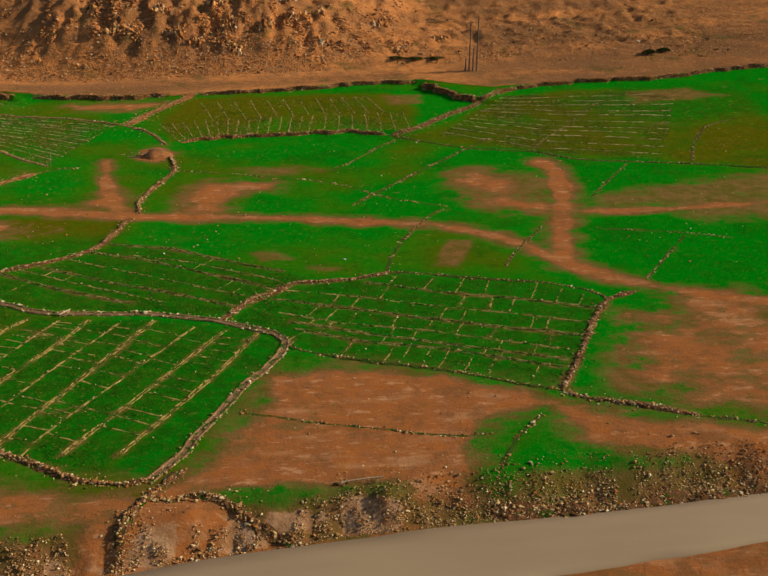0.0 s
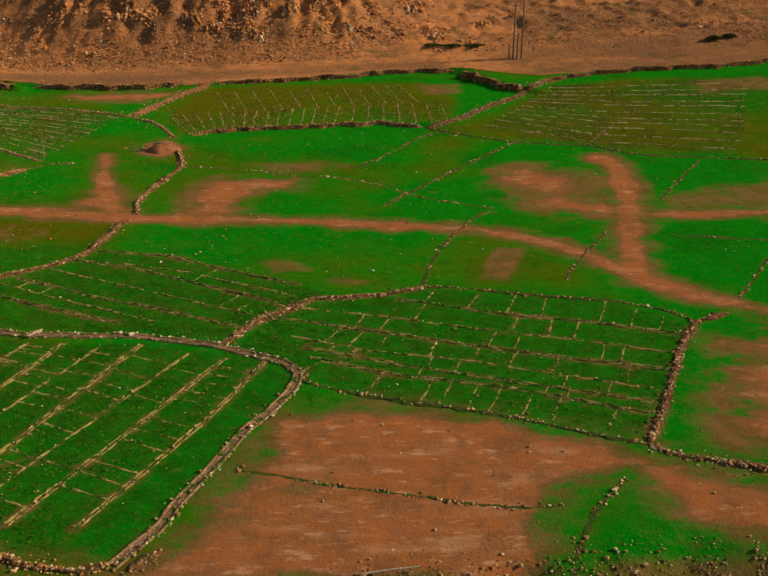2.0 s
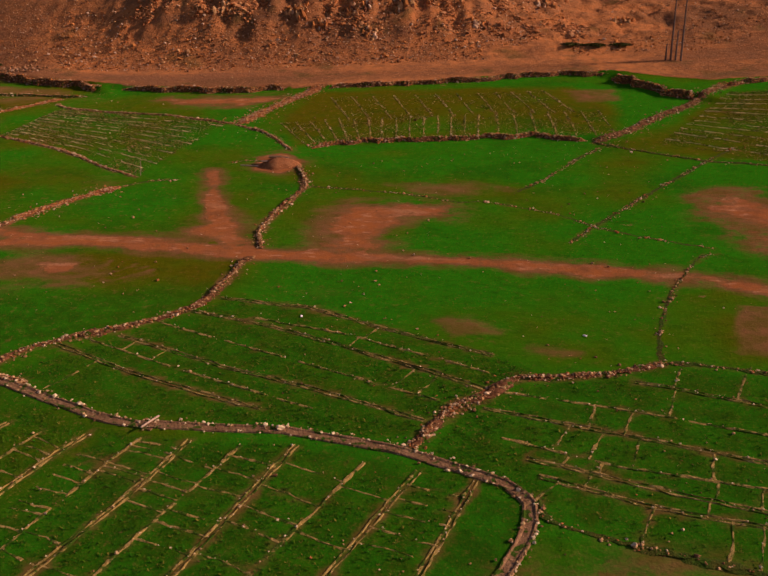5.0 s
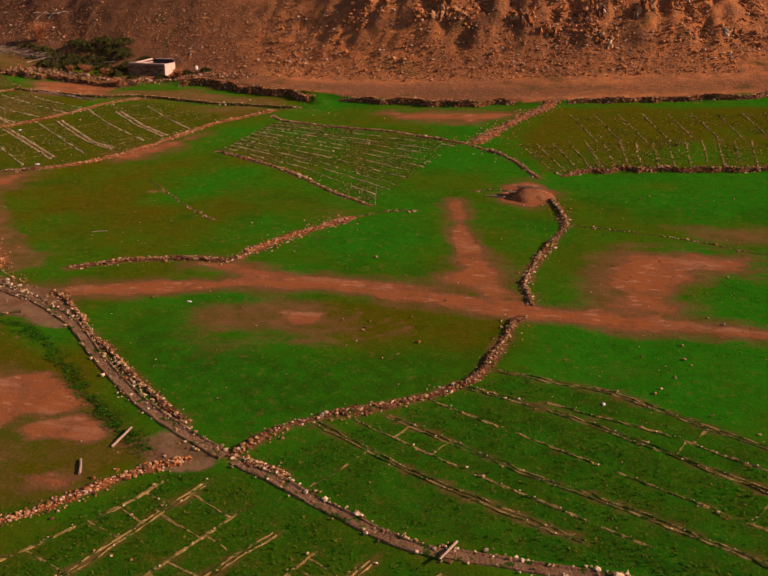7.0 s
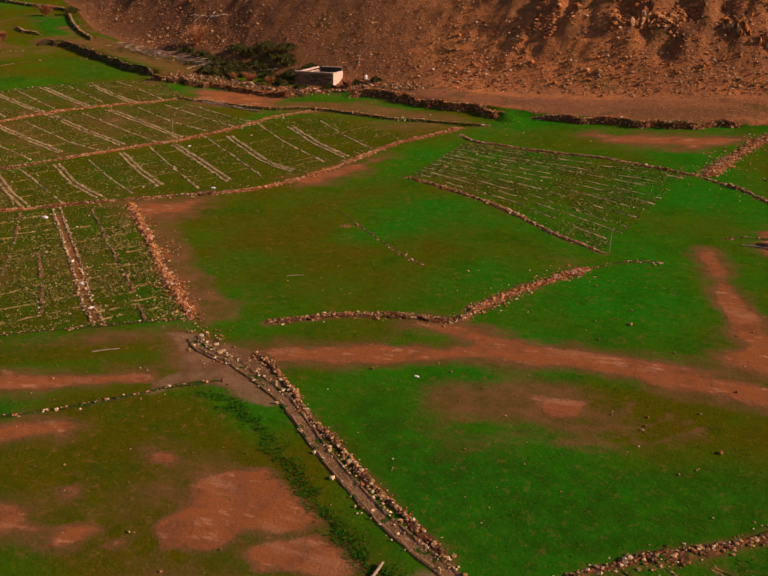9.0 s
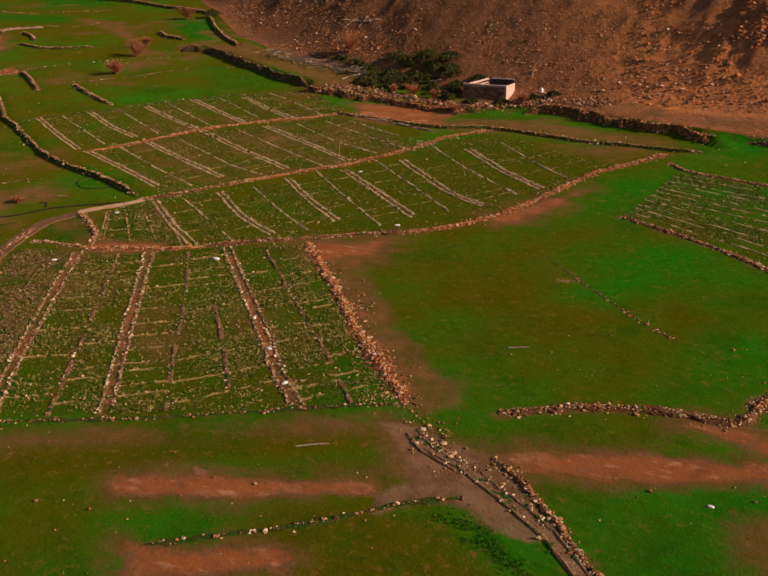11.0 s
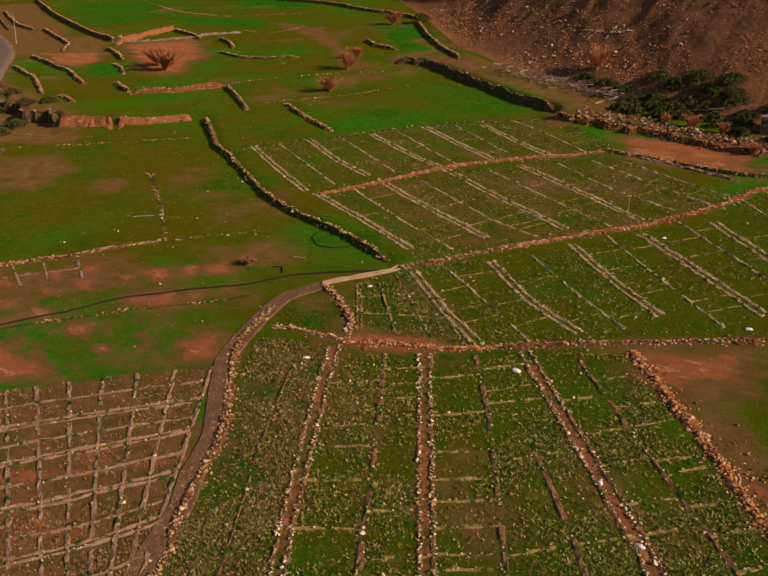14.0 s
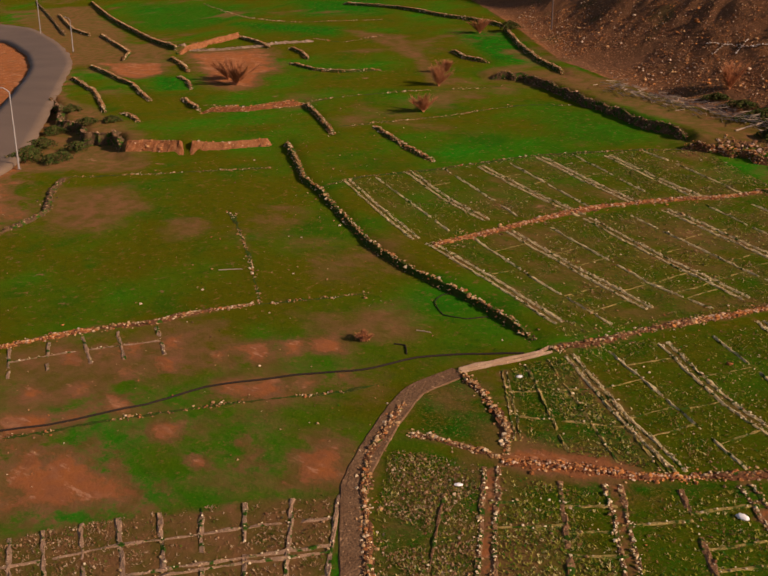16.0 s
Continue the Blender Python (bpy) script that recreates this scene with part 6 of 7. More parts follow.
plot("K", [(-155.4, 116.5), (-153.7, 118.8), (-152.1, 120.7), (-150.4, 122.7), (-148.4, 124.9)], [(-151.2, 113.8), (-149.8, 116.1), (-147.7, 118.4), (-146.2, 120.2), (-144.2, 122.3)], 5, 1)

# ---- the kinds of ground, onto the sheet ----
for k in range(7):
    # arcs left by turning in the dry part of the field by the ditch
    bow = [(-49.3 + (4.0 + 1.15 * k) * math.cos(a), 108.6 - (1.0 + 0.75 * k) * math.sin(a)) for a in np.linspace(-0.4 + 0.13 * k, 2.7 - 0.1 * k, 14)]
    worn(bow, 0.45, 0.75 if k % 2 else 0.5)
for key, mask in MASK.items():
    SHEET.attributes.new(key, "FLOAT", "POINT").data.foreach_set("value", mask.astype(np.float32).ravel())

# ---- roads ----
def road(name, far, near, material, label, lift, drop=0.0):
    """A road between two edges, its slab a hand thick."""
    n = 360
    a, b = along_line(resampled(far, 2.0).tolist(), np.linspace(0, 1, n)), along_line(resampled(near, 2.0).tolist(), np.linspace(0, 1, n))
    rows = []
    for k in range(7):
        p = a + (b - a) * k / 6
        rows.append(p)
    rows = np.array(rows)
    verts = []
    for k in range(7):
        zc = floor_height(rows[k][:, 0], rows[k][:, 1]) - drop
        smooth = np.convolve(np.pad(zc, 7, mode="edge"), np.ones(15) / 15, mode="valid")
        camber = 0.07 * (1 - ((k - 3) / 3) ** 2)
        wob = (value_noise(np.arange(n) * 0.7, np.full(n, k * 3.1), 51) - 0.5) * (0.5 if k in (0, 6) else 0.0)
        verts.append(np.stack([rows[k][:, 0] + wob * 0.3, rows[k][:, 1] + wob, smooth + lift + camber], -1))
    edge = [verts[0] - (0, 0, 0.5), *verts, verts[-1] - (0, 0, 0.5)]
    m = len(edge)
    v = np.stack(edge, 1).reshape(-1, 3)
    f = [(i * m + j, (i + 1) * m + j, (i + 1) * m + j + 1, i * m + j + 1) for i in range(n - 1) for j in range(m - 1)]
    tagged(new(name, mesh_of(name, v, f, material, True)), label, "road", kind="structure")


road("road", ROAD_FAR, ROAD_NEAR, ROAD, "pale beige gravel road along a rubble bank", 0.12, 2.0)
road("road", [(-520.0, 282.0), (-396.0, 248.0), (-344.1, 236.5), (-299.5, 215.8), (-262.2, 194.8), (-236.3, 174.8), (-213.5, 156.4), (-199.9, 143.6), (-190.0, 120.0), (-185.0, 80.0), (-190.0, 20.0)],
     [(-500.0, 262.0), (-370.0, 229.0), (-329.7, 220.0), (-289.9, 201.5), (-263.7, 186.0), (-241.5, 168.4), (-221.8, 151.0), (-208.0, 139.0), (-198.0, 118.0), (-193.0, 80.0), (-198.0, 20.0)],
     ASPHALT, "grey asphalt road curving up the valley side", 0.5)


# ---- loose ground cover ----
def tufts(name, rows, material, label):
    """Small plants of three leaves each; rows of x, y, size."""
    r = np.array(rows)
    rng = np.random.RandomState(77)
    n = len(r)
    z = land(r[:, 0], r[:, 1]) - 0.02
    base = np.stack([r[:, 0], r[:, 1], z], -1)
    verts, faces = [base], []
    start = n
    for k in range(3):
        a = rng.rand(n) * 6.283
        tip = base + np.stack([np.cos(a), np.sin(a), 0.35 + 0.6 * rng.rand(n)], -1) * r[:, 2:3]
        w = 0.17 * r[:, 2:3]
        mid = (base + tip) / 2 + np.stack([-np.sin(a), np.cos(a), 0 * a], -1) * w
        mid2 = (base + tip) / 2 - np.stack([-np.sin(a), np.cos(a), 0 * a], -1) * w
        verts += [mid, tip, mid2]
        i = np.arange(n)
        faces.append(np.stack([i, start + i, start + n + i, start + 2 * n + i], -1))
        start += 3 * n
    me = bpy.data.meshes.new(name)
    v, q = np.vstack(verts), np.vstack(faces)
    me.vertices.add(len(v))
    me.vertices.foreach_set("co", v.ravel())
    me.loops.add(q.size)
    me.loops.foreach_set("vertex_index", q.ravel())
    me.polygons.add(len(q))
    me.polygons.foreach_set("loop_start", np.arange(len(q)) * 4)
    me.update(calc_edges=True)
    me.materials.append(material)
    return tagged(new(name, me), label, "plants", kind="stuff")


def leafy(name, tones):
    return stone_material(name, tones, True)


CROP = leafy("crop_leaves", [(0.26, (0.03, 0.11, 0.008)), (0.34, (0.17, 0.18, 0.015)), (0.20, (0.34, 0.29, 0.06)), (0.10, (0.20, 0.11, 0.04)), (0.10, (0.50, 0.42, 0.17))])
STUBBLE = leafy("dry_stubble", [(0.25, (0.09, 0.11, 0.015)), (0.30, (0.30, 0.18, 0.08)), (0.30, (0.22, 0.11, 0.045)), (0.15, (0.40, 0.28, 0.16))])
GRASS = leafy("grass_tufts", [(0.40, (0.012, 0.12, 0.004)), (0.30, (0.045, 0.13, 0.005)), (0.14, (0.008, 0.06, 0.003)), (0.16, (0.15, 0.15, 0.02))])


def in_plot(key, n, rng, clump=0.5):
    top, bottom = QUADS[key]
    out = []
    while len(out) < n:
        u, v = rng.rand(256), rng.rand(256)
        a, b = along_line(top, u), along_line(bottom, u)
        p = a + (b - a) * v[:, None]
        bare = value_noise(p[:, 0] / 3.5, p[:, 1] / 3.5, 63) < (0.46 if key == "I" else 0.36)
        keep = (value_noise(p[:, 0] / 2.2, p[:, 1] / 2.2, 61) > clump * rng.rand(256)) & ~(bare & (rng.rand(256) < 0.8))
        out += [(x, y, 0.07 + 0.13 * rng.rand()) for x, y in p[keep].tolist() if (int(x / 0.3), int(y / 0.3)) not in TRODDEN]
    return out[:n]


rng = np.random.RandomState(5)
rows = []
for key, n in (("I", 24000), ("I2", 7000), ("M", 2400), ("F", 8000), ("G", 7000), ("H", 5500), ("E", 9000), ("D", 4000), ("D2", 2000), ("L", 9000)):
    rows += in_plot(key, n, rng, 1.15)
tufts("crop_plants", rows, CROP, "speckled green and tan crop seedlings in the beds")
rows = []
for key, n in (("I2", 7000), ("J", 7000), ("G", 1500), ("H", 1500), ("E", 900), ("L", 2500)):
    rows += in_plot(key, n, rng, 1.2)
tufts("dry_stubble", rows, STUBBLE, "tan dry stubble and clods in the beds")
rows = []
for key, n in (("A", 4000), ("A2", 2000), ("B", 2500), ("C", 2800)):
    rows += in_plot(key, n, rng, 0.4)
SOIL_AT = lambda x, y: MASK["soil"][np.clip(np.searchsorted(ys, y), 0, len(ys) - 1), np.clip(np.searchsorted(xs, x), 0, len(xs) - 1)] + 0.7 * MASK["dull"][np.clip(np.searchsorted(ys, y), 0, len(ys) - 1), np.clip(np.searchsorted(xs, x), 0, len(xs) - 1)] + MASK["hill"][np.clip(np.searchsorted(ys, y), 0, len(ys) - 1), np.clip(np.searchsorted(xs, x), 0, len(xs) - 1)]
q = np.stack([rng.uniform(-190, 55, 70000), rng.uniform(50, 185, 70000)], -1)
q = q[(SOIL_AT(q[:, 0], q[:, 1]) < 0.3 * rng.rand(len(q)) + 0.1) & (value_noise(q[:, 0] / 6, q[:, 1] / 6, 71) > 0.35)]
rows += [(x, y, s) for (x, y), s in zip(q.tolist(), (0.05 + 0.09 * rng.rand(len(q))).tolist())]
tufts("grass_tufts", rows, GRASS, "short bright green grass tufts over the fields")

# a band of taller weeds along the ditch field
u = rng.rand(3600)
p = along_line([(-70.3, 101.9), (-68.4, 102.0), (-65.6, 100.2), (-61.8, 96.9), (-58.9, 94.6), (-56.4, 92.4), (-54.1, 90.6), (-51.2, 89.0)], u)
p = p + rng.normal(0, 1, p.shape) * (0.25 + 0.35 * value_noise(p[:, 0], p[:, 1], 67))[:, None]
p = p[value_noise(p[:, 0] / 0.9, p[:, 1] / 0.9, 68) > 0.33]
tufts("weed_band", [(x, y, s) for (x, y), s in zip(p.tolist(), (0.05 + 0.13 * rng.rand(len(p))).tolist())], leafy("weed_leaves", [(0.5, (0.010, 0.11, 0.003)), (0.3, (0.03, 0.14, 0.004)), (0.2, (0.03, 0.06, 0.004))]), "dark green weeds in a bushy line across the field")


def scatter(name, pts, sizes, material, label, sink=0.1):
    p = np.array(pts)
    z = land(p[:, 0], p[:, 1]) + np.array(sizes) * (0.35 - sink)
    rows = np.stack([p[:, 0], p[:, 1], z, sizes, rng.rand(len(p)) * 6.28, rng.randint(0, len(ROCKS), len(p))], -1)
    tagged(new(name, joined_rocks(name, rows.tolist(), material)), label, "stones", kind="stuff")


p = np.array(PEBBLES)
rows = np.stack([p[:, 0], p[:, 1], land(p[:, 0], p[:, 1]) + 0.09, p[:, 2], p[:, 3], p[:, 4]], -1)
tagged(new("bed_pebbles", joined_rocks("bed_pebbles", rows.tolist(), stone_material("bed_pebbles", [(0.34, (0.46, 0.32, 0.15)), (0.22, (0.24, 0.14, 0.06)), (0.44, (0.74, 0.60, 0.36))], True))),
       "pale pebbles and clods along the bed ridges", "stones", kind="stuff")
q = np.stack([rng.uniform(-185, 55, 5200), rng.uniform(52, 185, 5200)], -1)
q = q[value_noise(q[:, 0] / 11, q[:, 1] / 11, 81) > 0.45]
scatter("field_stones", q, rng.lognormal(-2.2, 0.4, len(q)), STONES["rubble"][1], "small loose stones scattered over the fields")
clods = []
for key, n in (("I", 500), ("I2", 1300), ("J", 500), ("F", 400), ("G", 400), ("E", 400), ("H", 300)):
    clods += [(x, y) for x, y, s in in_plot(key, n, rng, 1.3)]
scatter("soil_clods", clods, rng.lognormal(-2.45, 0.38, len(clods)), stone_material("soil_clods", [(0.4, (0.34, 0.20, 0.10)), (0.3, (0.22, 0.10, 0.045)), (0.3, (0.46, 0.33, 0.2))], True), "brown and tan soil clods between the crop rows")
# gravel beside the wall above the crossing
u = rng.rand(420)
p = along_line([(-90.0, 125.5), (-84.0, 115.5), (-77.5, 110.0), (-72.5, 105.5)], u) + rng.normal(0, 0.8, (420, 2)) + (1.3, 0.9)
scatter("gravel_strip", p, rng.lognormal(-2.1, 0.4, 420), STONES["rubble"][1], "loose gravel and stones spread beside the wall")
# rubble on the bank over the road
x = rng.uniform(-45, 60, 24000)
d = rng.gamma(2.6, 0.55, 24000) + 0.1
y = np.interp(x, [a for a, b in ROAD_FAR], [b for a, b in ROAD_FAR]) + d
keep = (value_noise(x / 2.5, y / 2.5, 91) > 0.3)
scatter("bank_rubble", np.stack([x, y], -1)[keep], rng.lognormal(-2.45, 0.45, int(keep.sum())), STONES["rubble"][1], "brown and pale rubble on the bank above the road")
# rocks on the hill
x = rng.uniform(-190, 70, 38000)
y = hill_foot(x) + rng.gamma(1.5, 9.0, 38000)
keep = (value_noise(x / 7, y / 7, 95) > 0.30) & (rng.rand(38000) < np.where(x > 5, 0.35, 1.0))
scatter("hill_rocks", np.stack([x, y], -1)[keep], np.minimum(rng.lognormal(-1.75, 0.5, int(keep.sum())) * np.where(x[keep] < -85, 0.72, 1.0), 1.0), STONES["orange"][1], "orange and brown rocks strewn over the hillside")

x = rng.uniform(-72, 6, 16000)
y = hill_foot(x) + 7 + rng.gamma(2.0, 7.0, 16000)
keep = value_noise(x / 4.5, y / 6.0, 97) * 0.6 + value_noise(x / 1.6, y / 2.2, 98) * 0.4 > 0.60
scatter("crag_rocks", np.stack([x, y], -1)[keep], np.minimum(rng.lognormal(-0.75, 0.4, int(keep.sum())), 1.1), stone_material("crag_rocks", [(0.5, (0.46, 0.19, 0.07)), (0.3, (0.34, 0.135, 0.05)), (0.2, (0.56, 0.28, 0.12))], True), "broken orange rock ledges on the steep hillside", 0.3)

# ---- rock outcrops on the hill ----
OUTCROP_MESHES = [mesh_of("rock", v, f, STONES["orange"][0]) for v, f in ROCKS]


def outcrop(x, y, wide, high, seed):
    g = random.Random(seed)
    rows = []
    for _ in range(int(22 * wide)):
        dx, dy = g.gauss(0, wide * 0.45), g.gauss(0, wide * 0.3)
        rows.append((dx, dy, ground_z(x + dx, y + dy) - ground_z(x, y) + high * 0.15, g.uniform(0.6, 1.7), g.random() * 6.28, g.randrange(len(ROCKS))))
    ob = thing("rock_outcrop", x, y, "jagged orange rock outcrop on the steep hillside", "rock", group="rock outcrops")
    for dx, dy, dz, size, turn, k in rows:
        piece = child("rock", OUTCROP_MESHES[k], ob)
        piece.matrix_basis = Matrix.LocRotScale((dx, dy, dz - 0.3), Euler((g.uniform(-0.3, 0.3), g.uniform(-0.3, 0.3), turn)), (size * 0.62, size * 0.5, size * high * 1.15))


for k, (x, y, wide, high) in enumerate([(-55.8, 196.3, 1.6, 1.7), (-42.9, 196.3, 2.0, 1.8), (-38.7, 194.5, 1.6, 1.6), (-33.1, 198.1, 2.2, 1.9), (-25.0, 198.6, 2.2, 1.9), (-12.6, 196.1, 1.6, 1.1),
                                        (12.2, 203.0, 2.0, 1.3), (-0.5, 206.9, 1.8, 1.2), (-19.0, 201.3, 2.2, 1.7), (-47.0, 201.0, 2.0, 1.8), (-30.0, 193.0, 1.2, 1.2), (-36.0, 204.0, 2.6, 2.0), (-28.0, 206.0, 2.4, 1.9), (-22.0, 208.0, 2.2, 1.8), (-62.0, 203.0, 2.0, 1.8), (-14.0, 203.0, 1.8, 1.6)]):
    outcrop(x, y, wide, high, 300 + k)

# ---- buildings, poles, lamps ----
def box_bm(sx, sy, sz, at=(0, 0, 0), bevel=0.02, turn=0.0):
    bm = bmesh.new()
    bmesh.ops.create_cube(bm, size=1, matrix=pose(*at, 0, 0, turn) @ Matrix.Diagonal((sx, sy, sz, 1)))
    if bevel:
        bmesh.ops.bevel(bm, geom=bm.edges[:], offset=bevel, segments=1, affect="EDGES")
    return bm


def rod_bm(points, radii, sides=7):
    """A round bar through points, with a radius at each."""
    bm = bmesh.new()
    rings = []
    for k, p in enumerate(points):
        p = Vector(p)
        d = (Vector(points[min(k + 1, len(points) - 1)]) - Vector(points[max(k - 1, 0)])).normalized()
        q = d.to_track_quat("Z", "Y")
        rings.append([bm.verts.new(p + q @ Vector((math.cos(a) * radii[k], math.sin(a) * radii[k], 0))) for a in np.linspace(0, 2 * math.pi, sides, endpoint=False)])
    for a, b in zip(rings[:-1], rings[1:]):
        for i in range(sides):
            bm.faces.new((a[i], a[(i + 1) % sides], b[(i + 1) % sides], b[i]))
    bm.faces.new(rings[0][::-1])
    bm.faces.new(rings[-1])
    return bm


PLASTER = plain("pinkish_plaster", (0.62, 0.44, 0.34), 0.9, 0.2, 2.0)
CONCRETE = plain("weathered_concrete", (0.17, 0.115, 0.075), 0.9, 0.3, 1.5)
BLOCK = stone_material("grey_block", [(0.5, (0.14, 0.088, 0.052)), (0.3, (0.22, 0.145, 0.09)), (0.2, (0.09, 0.057, 0.035))])
POLE_WOOD = plain("dark_pole", (0.085, 0.05, 0.035), 0.8, 0.3, 2.0)
STEEL = plain("grey_steel", (0.42, 0.38, 0.34), 0.5, 0.1, 2.0, 0.6)
SACK = plain("white_sack", (0.78, 0.74, 0.68), 0.8, 0.1, 6.0)
LOG = plain("pale_wood", (0.36, 0.26, 0.17), 0.85, 0.3, 5.0)
# near-black tone: shade inside the open hut, put into the colour
ROOM_SHADE = plain("room_shade", (0.035, 0.028, 0.024), 0.95, 0.3, 2.0)
BLACK_PIPE = plain("black_pipe", (0.03, 0.022, 0.016), 1.0, 0.2, 3.0)

BLACK_PIPE.node_tree.nodes["Principled BSDF"].inputs["Specular IOR Level"].default_value = 0.05

hut = thing("hut", -102.6, 187.3, "small grey block hut with a broken flat roof", "hut", z=ground_z(-102.6, 187.6) - 0.1, turn=5.0)
L, D, HH = 6.2, 4.4, 2.0
front = part("front_wall", box_bm(L, 0.26, HH, (0, 0.02, HH / 2)), CONCRETE, hut)
block_bm = box_bm(0.66, 0.1, 0.26, (0, 0, 0), 0.025)
block_me = bpy.data.meshes.new("block")
block_bm.to_mesh(block_me)
block_bm.free()
block_me.materials.append(BLOCK)
for r in range(6):
    for c in range(9):
        x = -L / 2 + 0.36 + c * 0.71 + (0.3 if r % 2 else 0)
        if x < L / 2 - 0.3:
            child("block", block_me, front).matrix_basis = pose(x, -0.15, 0.18 + r * 0.3)
part("side_wall", box_bm(0.3, D, HH, (L / 2 - 0.13, D / 2, HH / 2 + 0.01)), PLASTER, hut, "sunlit pink plastered side wall")
part("side_wall", box_bm(0.3, D, HH - 0.2, (-L / 2 + 0.13, D / 2, HH / 2 - 0.1)), CONCRETE, hut)
# right rear wall coloured dark for the shade on its inner face
part("back_wall", box_bm(L * 0.56, 0.3, HH + 0.5, (L * 0.2, D - 0.16, HH / 2 + 0.25)), ROOM_SHADE, hut, "rear wall above the open room, its shade put into the dark colour")
part("back_wall", box_bm(L * 0.4, 0.3, HH + 0.2, (-L * 0.28, D - 0.17, HH / 2 + 0.1)), CONCRETE, hut)
part("partition_wall", box_bm(0.25, D - 0.6, HH - 0.1, (-0.7, D / 2, HH / 2)), CONCRETE, hut)
part("roof_slab", box_bm(L * 0.40, D * 0.8, 0.14, (-L * 0.29, D * 0.55, HH - 0.05), 0.03), CONCRETE, hut, "sagging grey concrete roof slab")
part("coping", box_bm(L * 0.42, 0.34, 0.16, (-L * 0.29, 0.05, HH + 0.09), 0.03), PLASTER, hut, "pale plastered coping")
part("coping", box_bm(L * 0.52, 0.22, 0.1, (L * 0.22, 0.05, HH + 0.06), 0.03), PLASTER, hut)
part("parapet", box_bm(L * 0.5, 0.2, 0.14, (L * 0.22, D - 0.1, HH + 0.55), 0.02), PLASTER, hut)
part("parapet", box_bm(0.2, D * 0.8, 0.12, (-0.72, D / 2, HH + 0.05), 0.02), PLASTER, hut)
# no real roof: an added slab that darkens the open room like shade
part("sunken_roof", box_bm(L * 0.56, D - 0.5, 0.1, (L * 0.2, D / 2, HH - 0.35), 0.0), ROOM_SHADE, hut, "added dark slab standing in for the shade inside the open room")
part("rim", rod_bm([(-L / 2 + 0.2, 0.1, HH - 0.1), (-L * 0.3, D * 0.5, HH + 0.15), (-0.7, D - 0.3, HH + 0.5)], [0.14, 0.16, 0.14], 6), PLASTER, hut, "pale broken wall rim")
ob = thing("water_tank", -95.6, 191.0, "white plastic barrel standing beside the hut", "tank")
bm = rod_bm([(0, 0, 0), (0, 0, 0.06), (0, 0, 0.5), (0, 0, 0.58)], [0.22, 0.25, 0.25, 0.19], 12)
part("body", bm, SACK, ob)
part("lid", rod_bm([(0, 0, 0.58), (0, 0, 0.64)], [0.13, 0.13], 10), SACK, ob)
ob = thing("dead_pole", -98.4, 194.5, "thin crooked pole leaning behind the hut", "pole")
part("shaft", rod_bm([(0, 0, -0.2), (0.4, 0, 1.8), (1.6, 0.2, 3.0)], [0.07, 0.06, 0.04], 6), LOG, ob)


def utility_pole(x, y, high, arm):
    ob = thing("utility_pole", x, y, "tall thin dark utility pole at the hill foot", "utility pole", group="utility poles")
    part("shaft", rod_bm([(0, 0, -0.3), (0, 0, high * 0.5), (0, 0, high)], [0.16, 0.13, 0.09], 8), POLE_WOOD, ob)
    if arm:
        part("crossarm", box_bm(1.3, 0.1, 0.12, (0.0, 0, high - 0.35), 0.01), POLE_WOOD, ob)
        for dx in (-0.55, 0.55):
            part("insulator", rod_bm([(dx, 0, high - 0.29), (dx, 0, high - 0.12)], [0.05, 0.04], 6), STEEL, ob)


utility_pole(16.6, 182.9, 9.3, True)
utility_pole(18.0, 182.3, 10.2, False)
utility_pole(17.3, 182.7, 4.3, False)
utility_pole(15.9, 183.1, 2.4, False)
utility_pole(-176.0, 233.5, 7.5, False)


def street_lamp(x, y, high, reach, turn):
    ob = thing("street_lamp", x, y, "tall pale steel street lamp beside the asphalt road", "street lamp", turn=turn, group="street lamps")
    part("base_plate", box_bm(0.4, 0.4, 0.12, (0, 0, 0.06), 0.02), CONCRETE, ob)
    part("pole", rod_bm([(0, 0, 0), (0, 0, high * 0.5), (0, 0, high)], [0.12, 0.1, 0.07], 8), STEEL, ob)
    part("arm", rod_bm([(0, 0, high), (-reach * 0.3, 0, high + 0.5), (-reach, 0, high + 0.65)], [0.07, 0.06, 0.05], 6), STEEL, ob)
    head = part("lamp_head", box_bm(0.8, 0.3, 0.16, (-reach - 0.3, 0, high + 0.62), 0.05), STEEL, ob)
    part("lens", box_bm(0.55, 0.2, 0.05, (-reach - 0.3, 0, high + 0.52), 0.01), SACK, head)


street_lamp(-199.8, 144.6, 9.5, 2.2, 40)
street_lamp(-326.7, 228.5, 10.0, 2.2, 30)
street_lamp(-277.6, 205.4, 6.6, 2.4, -10)


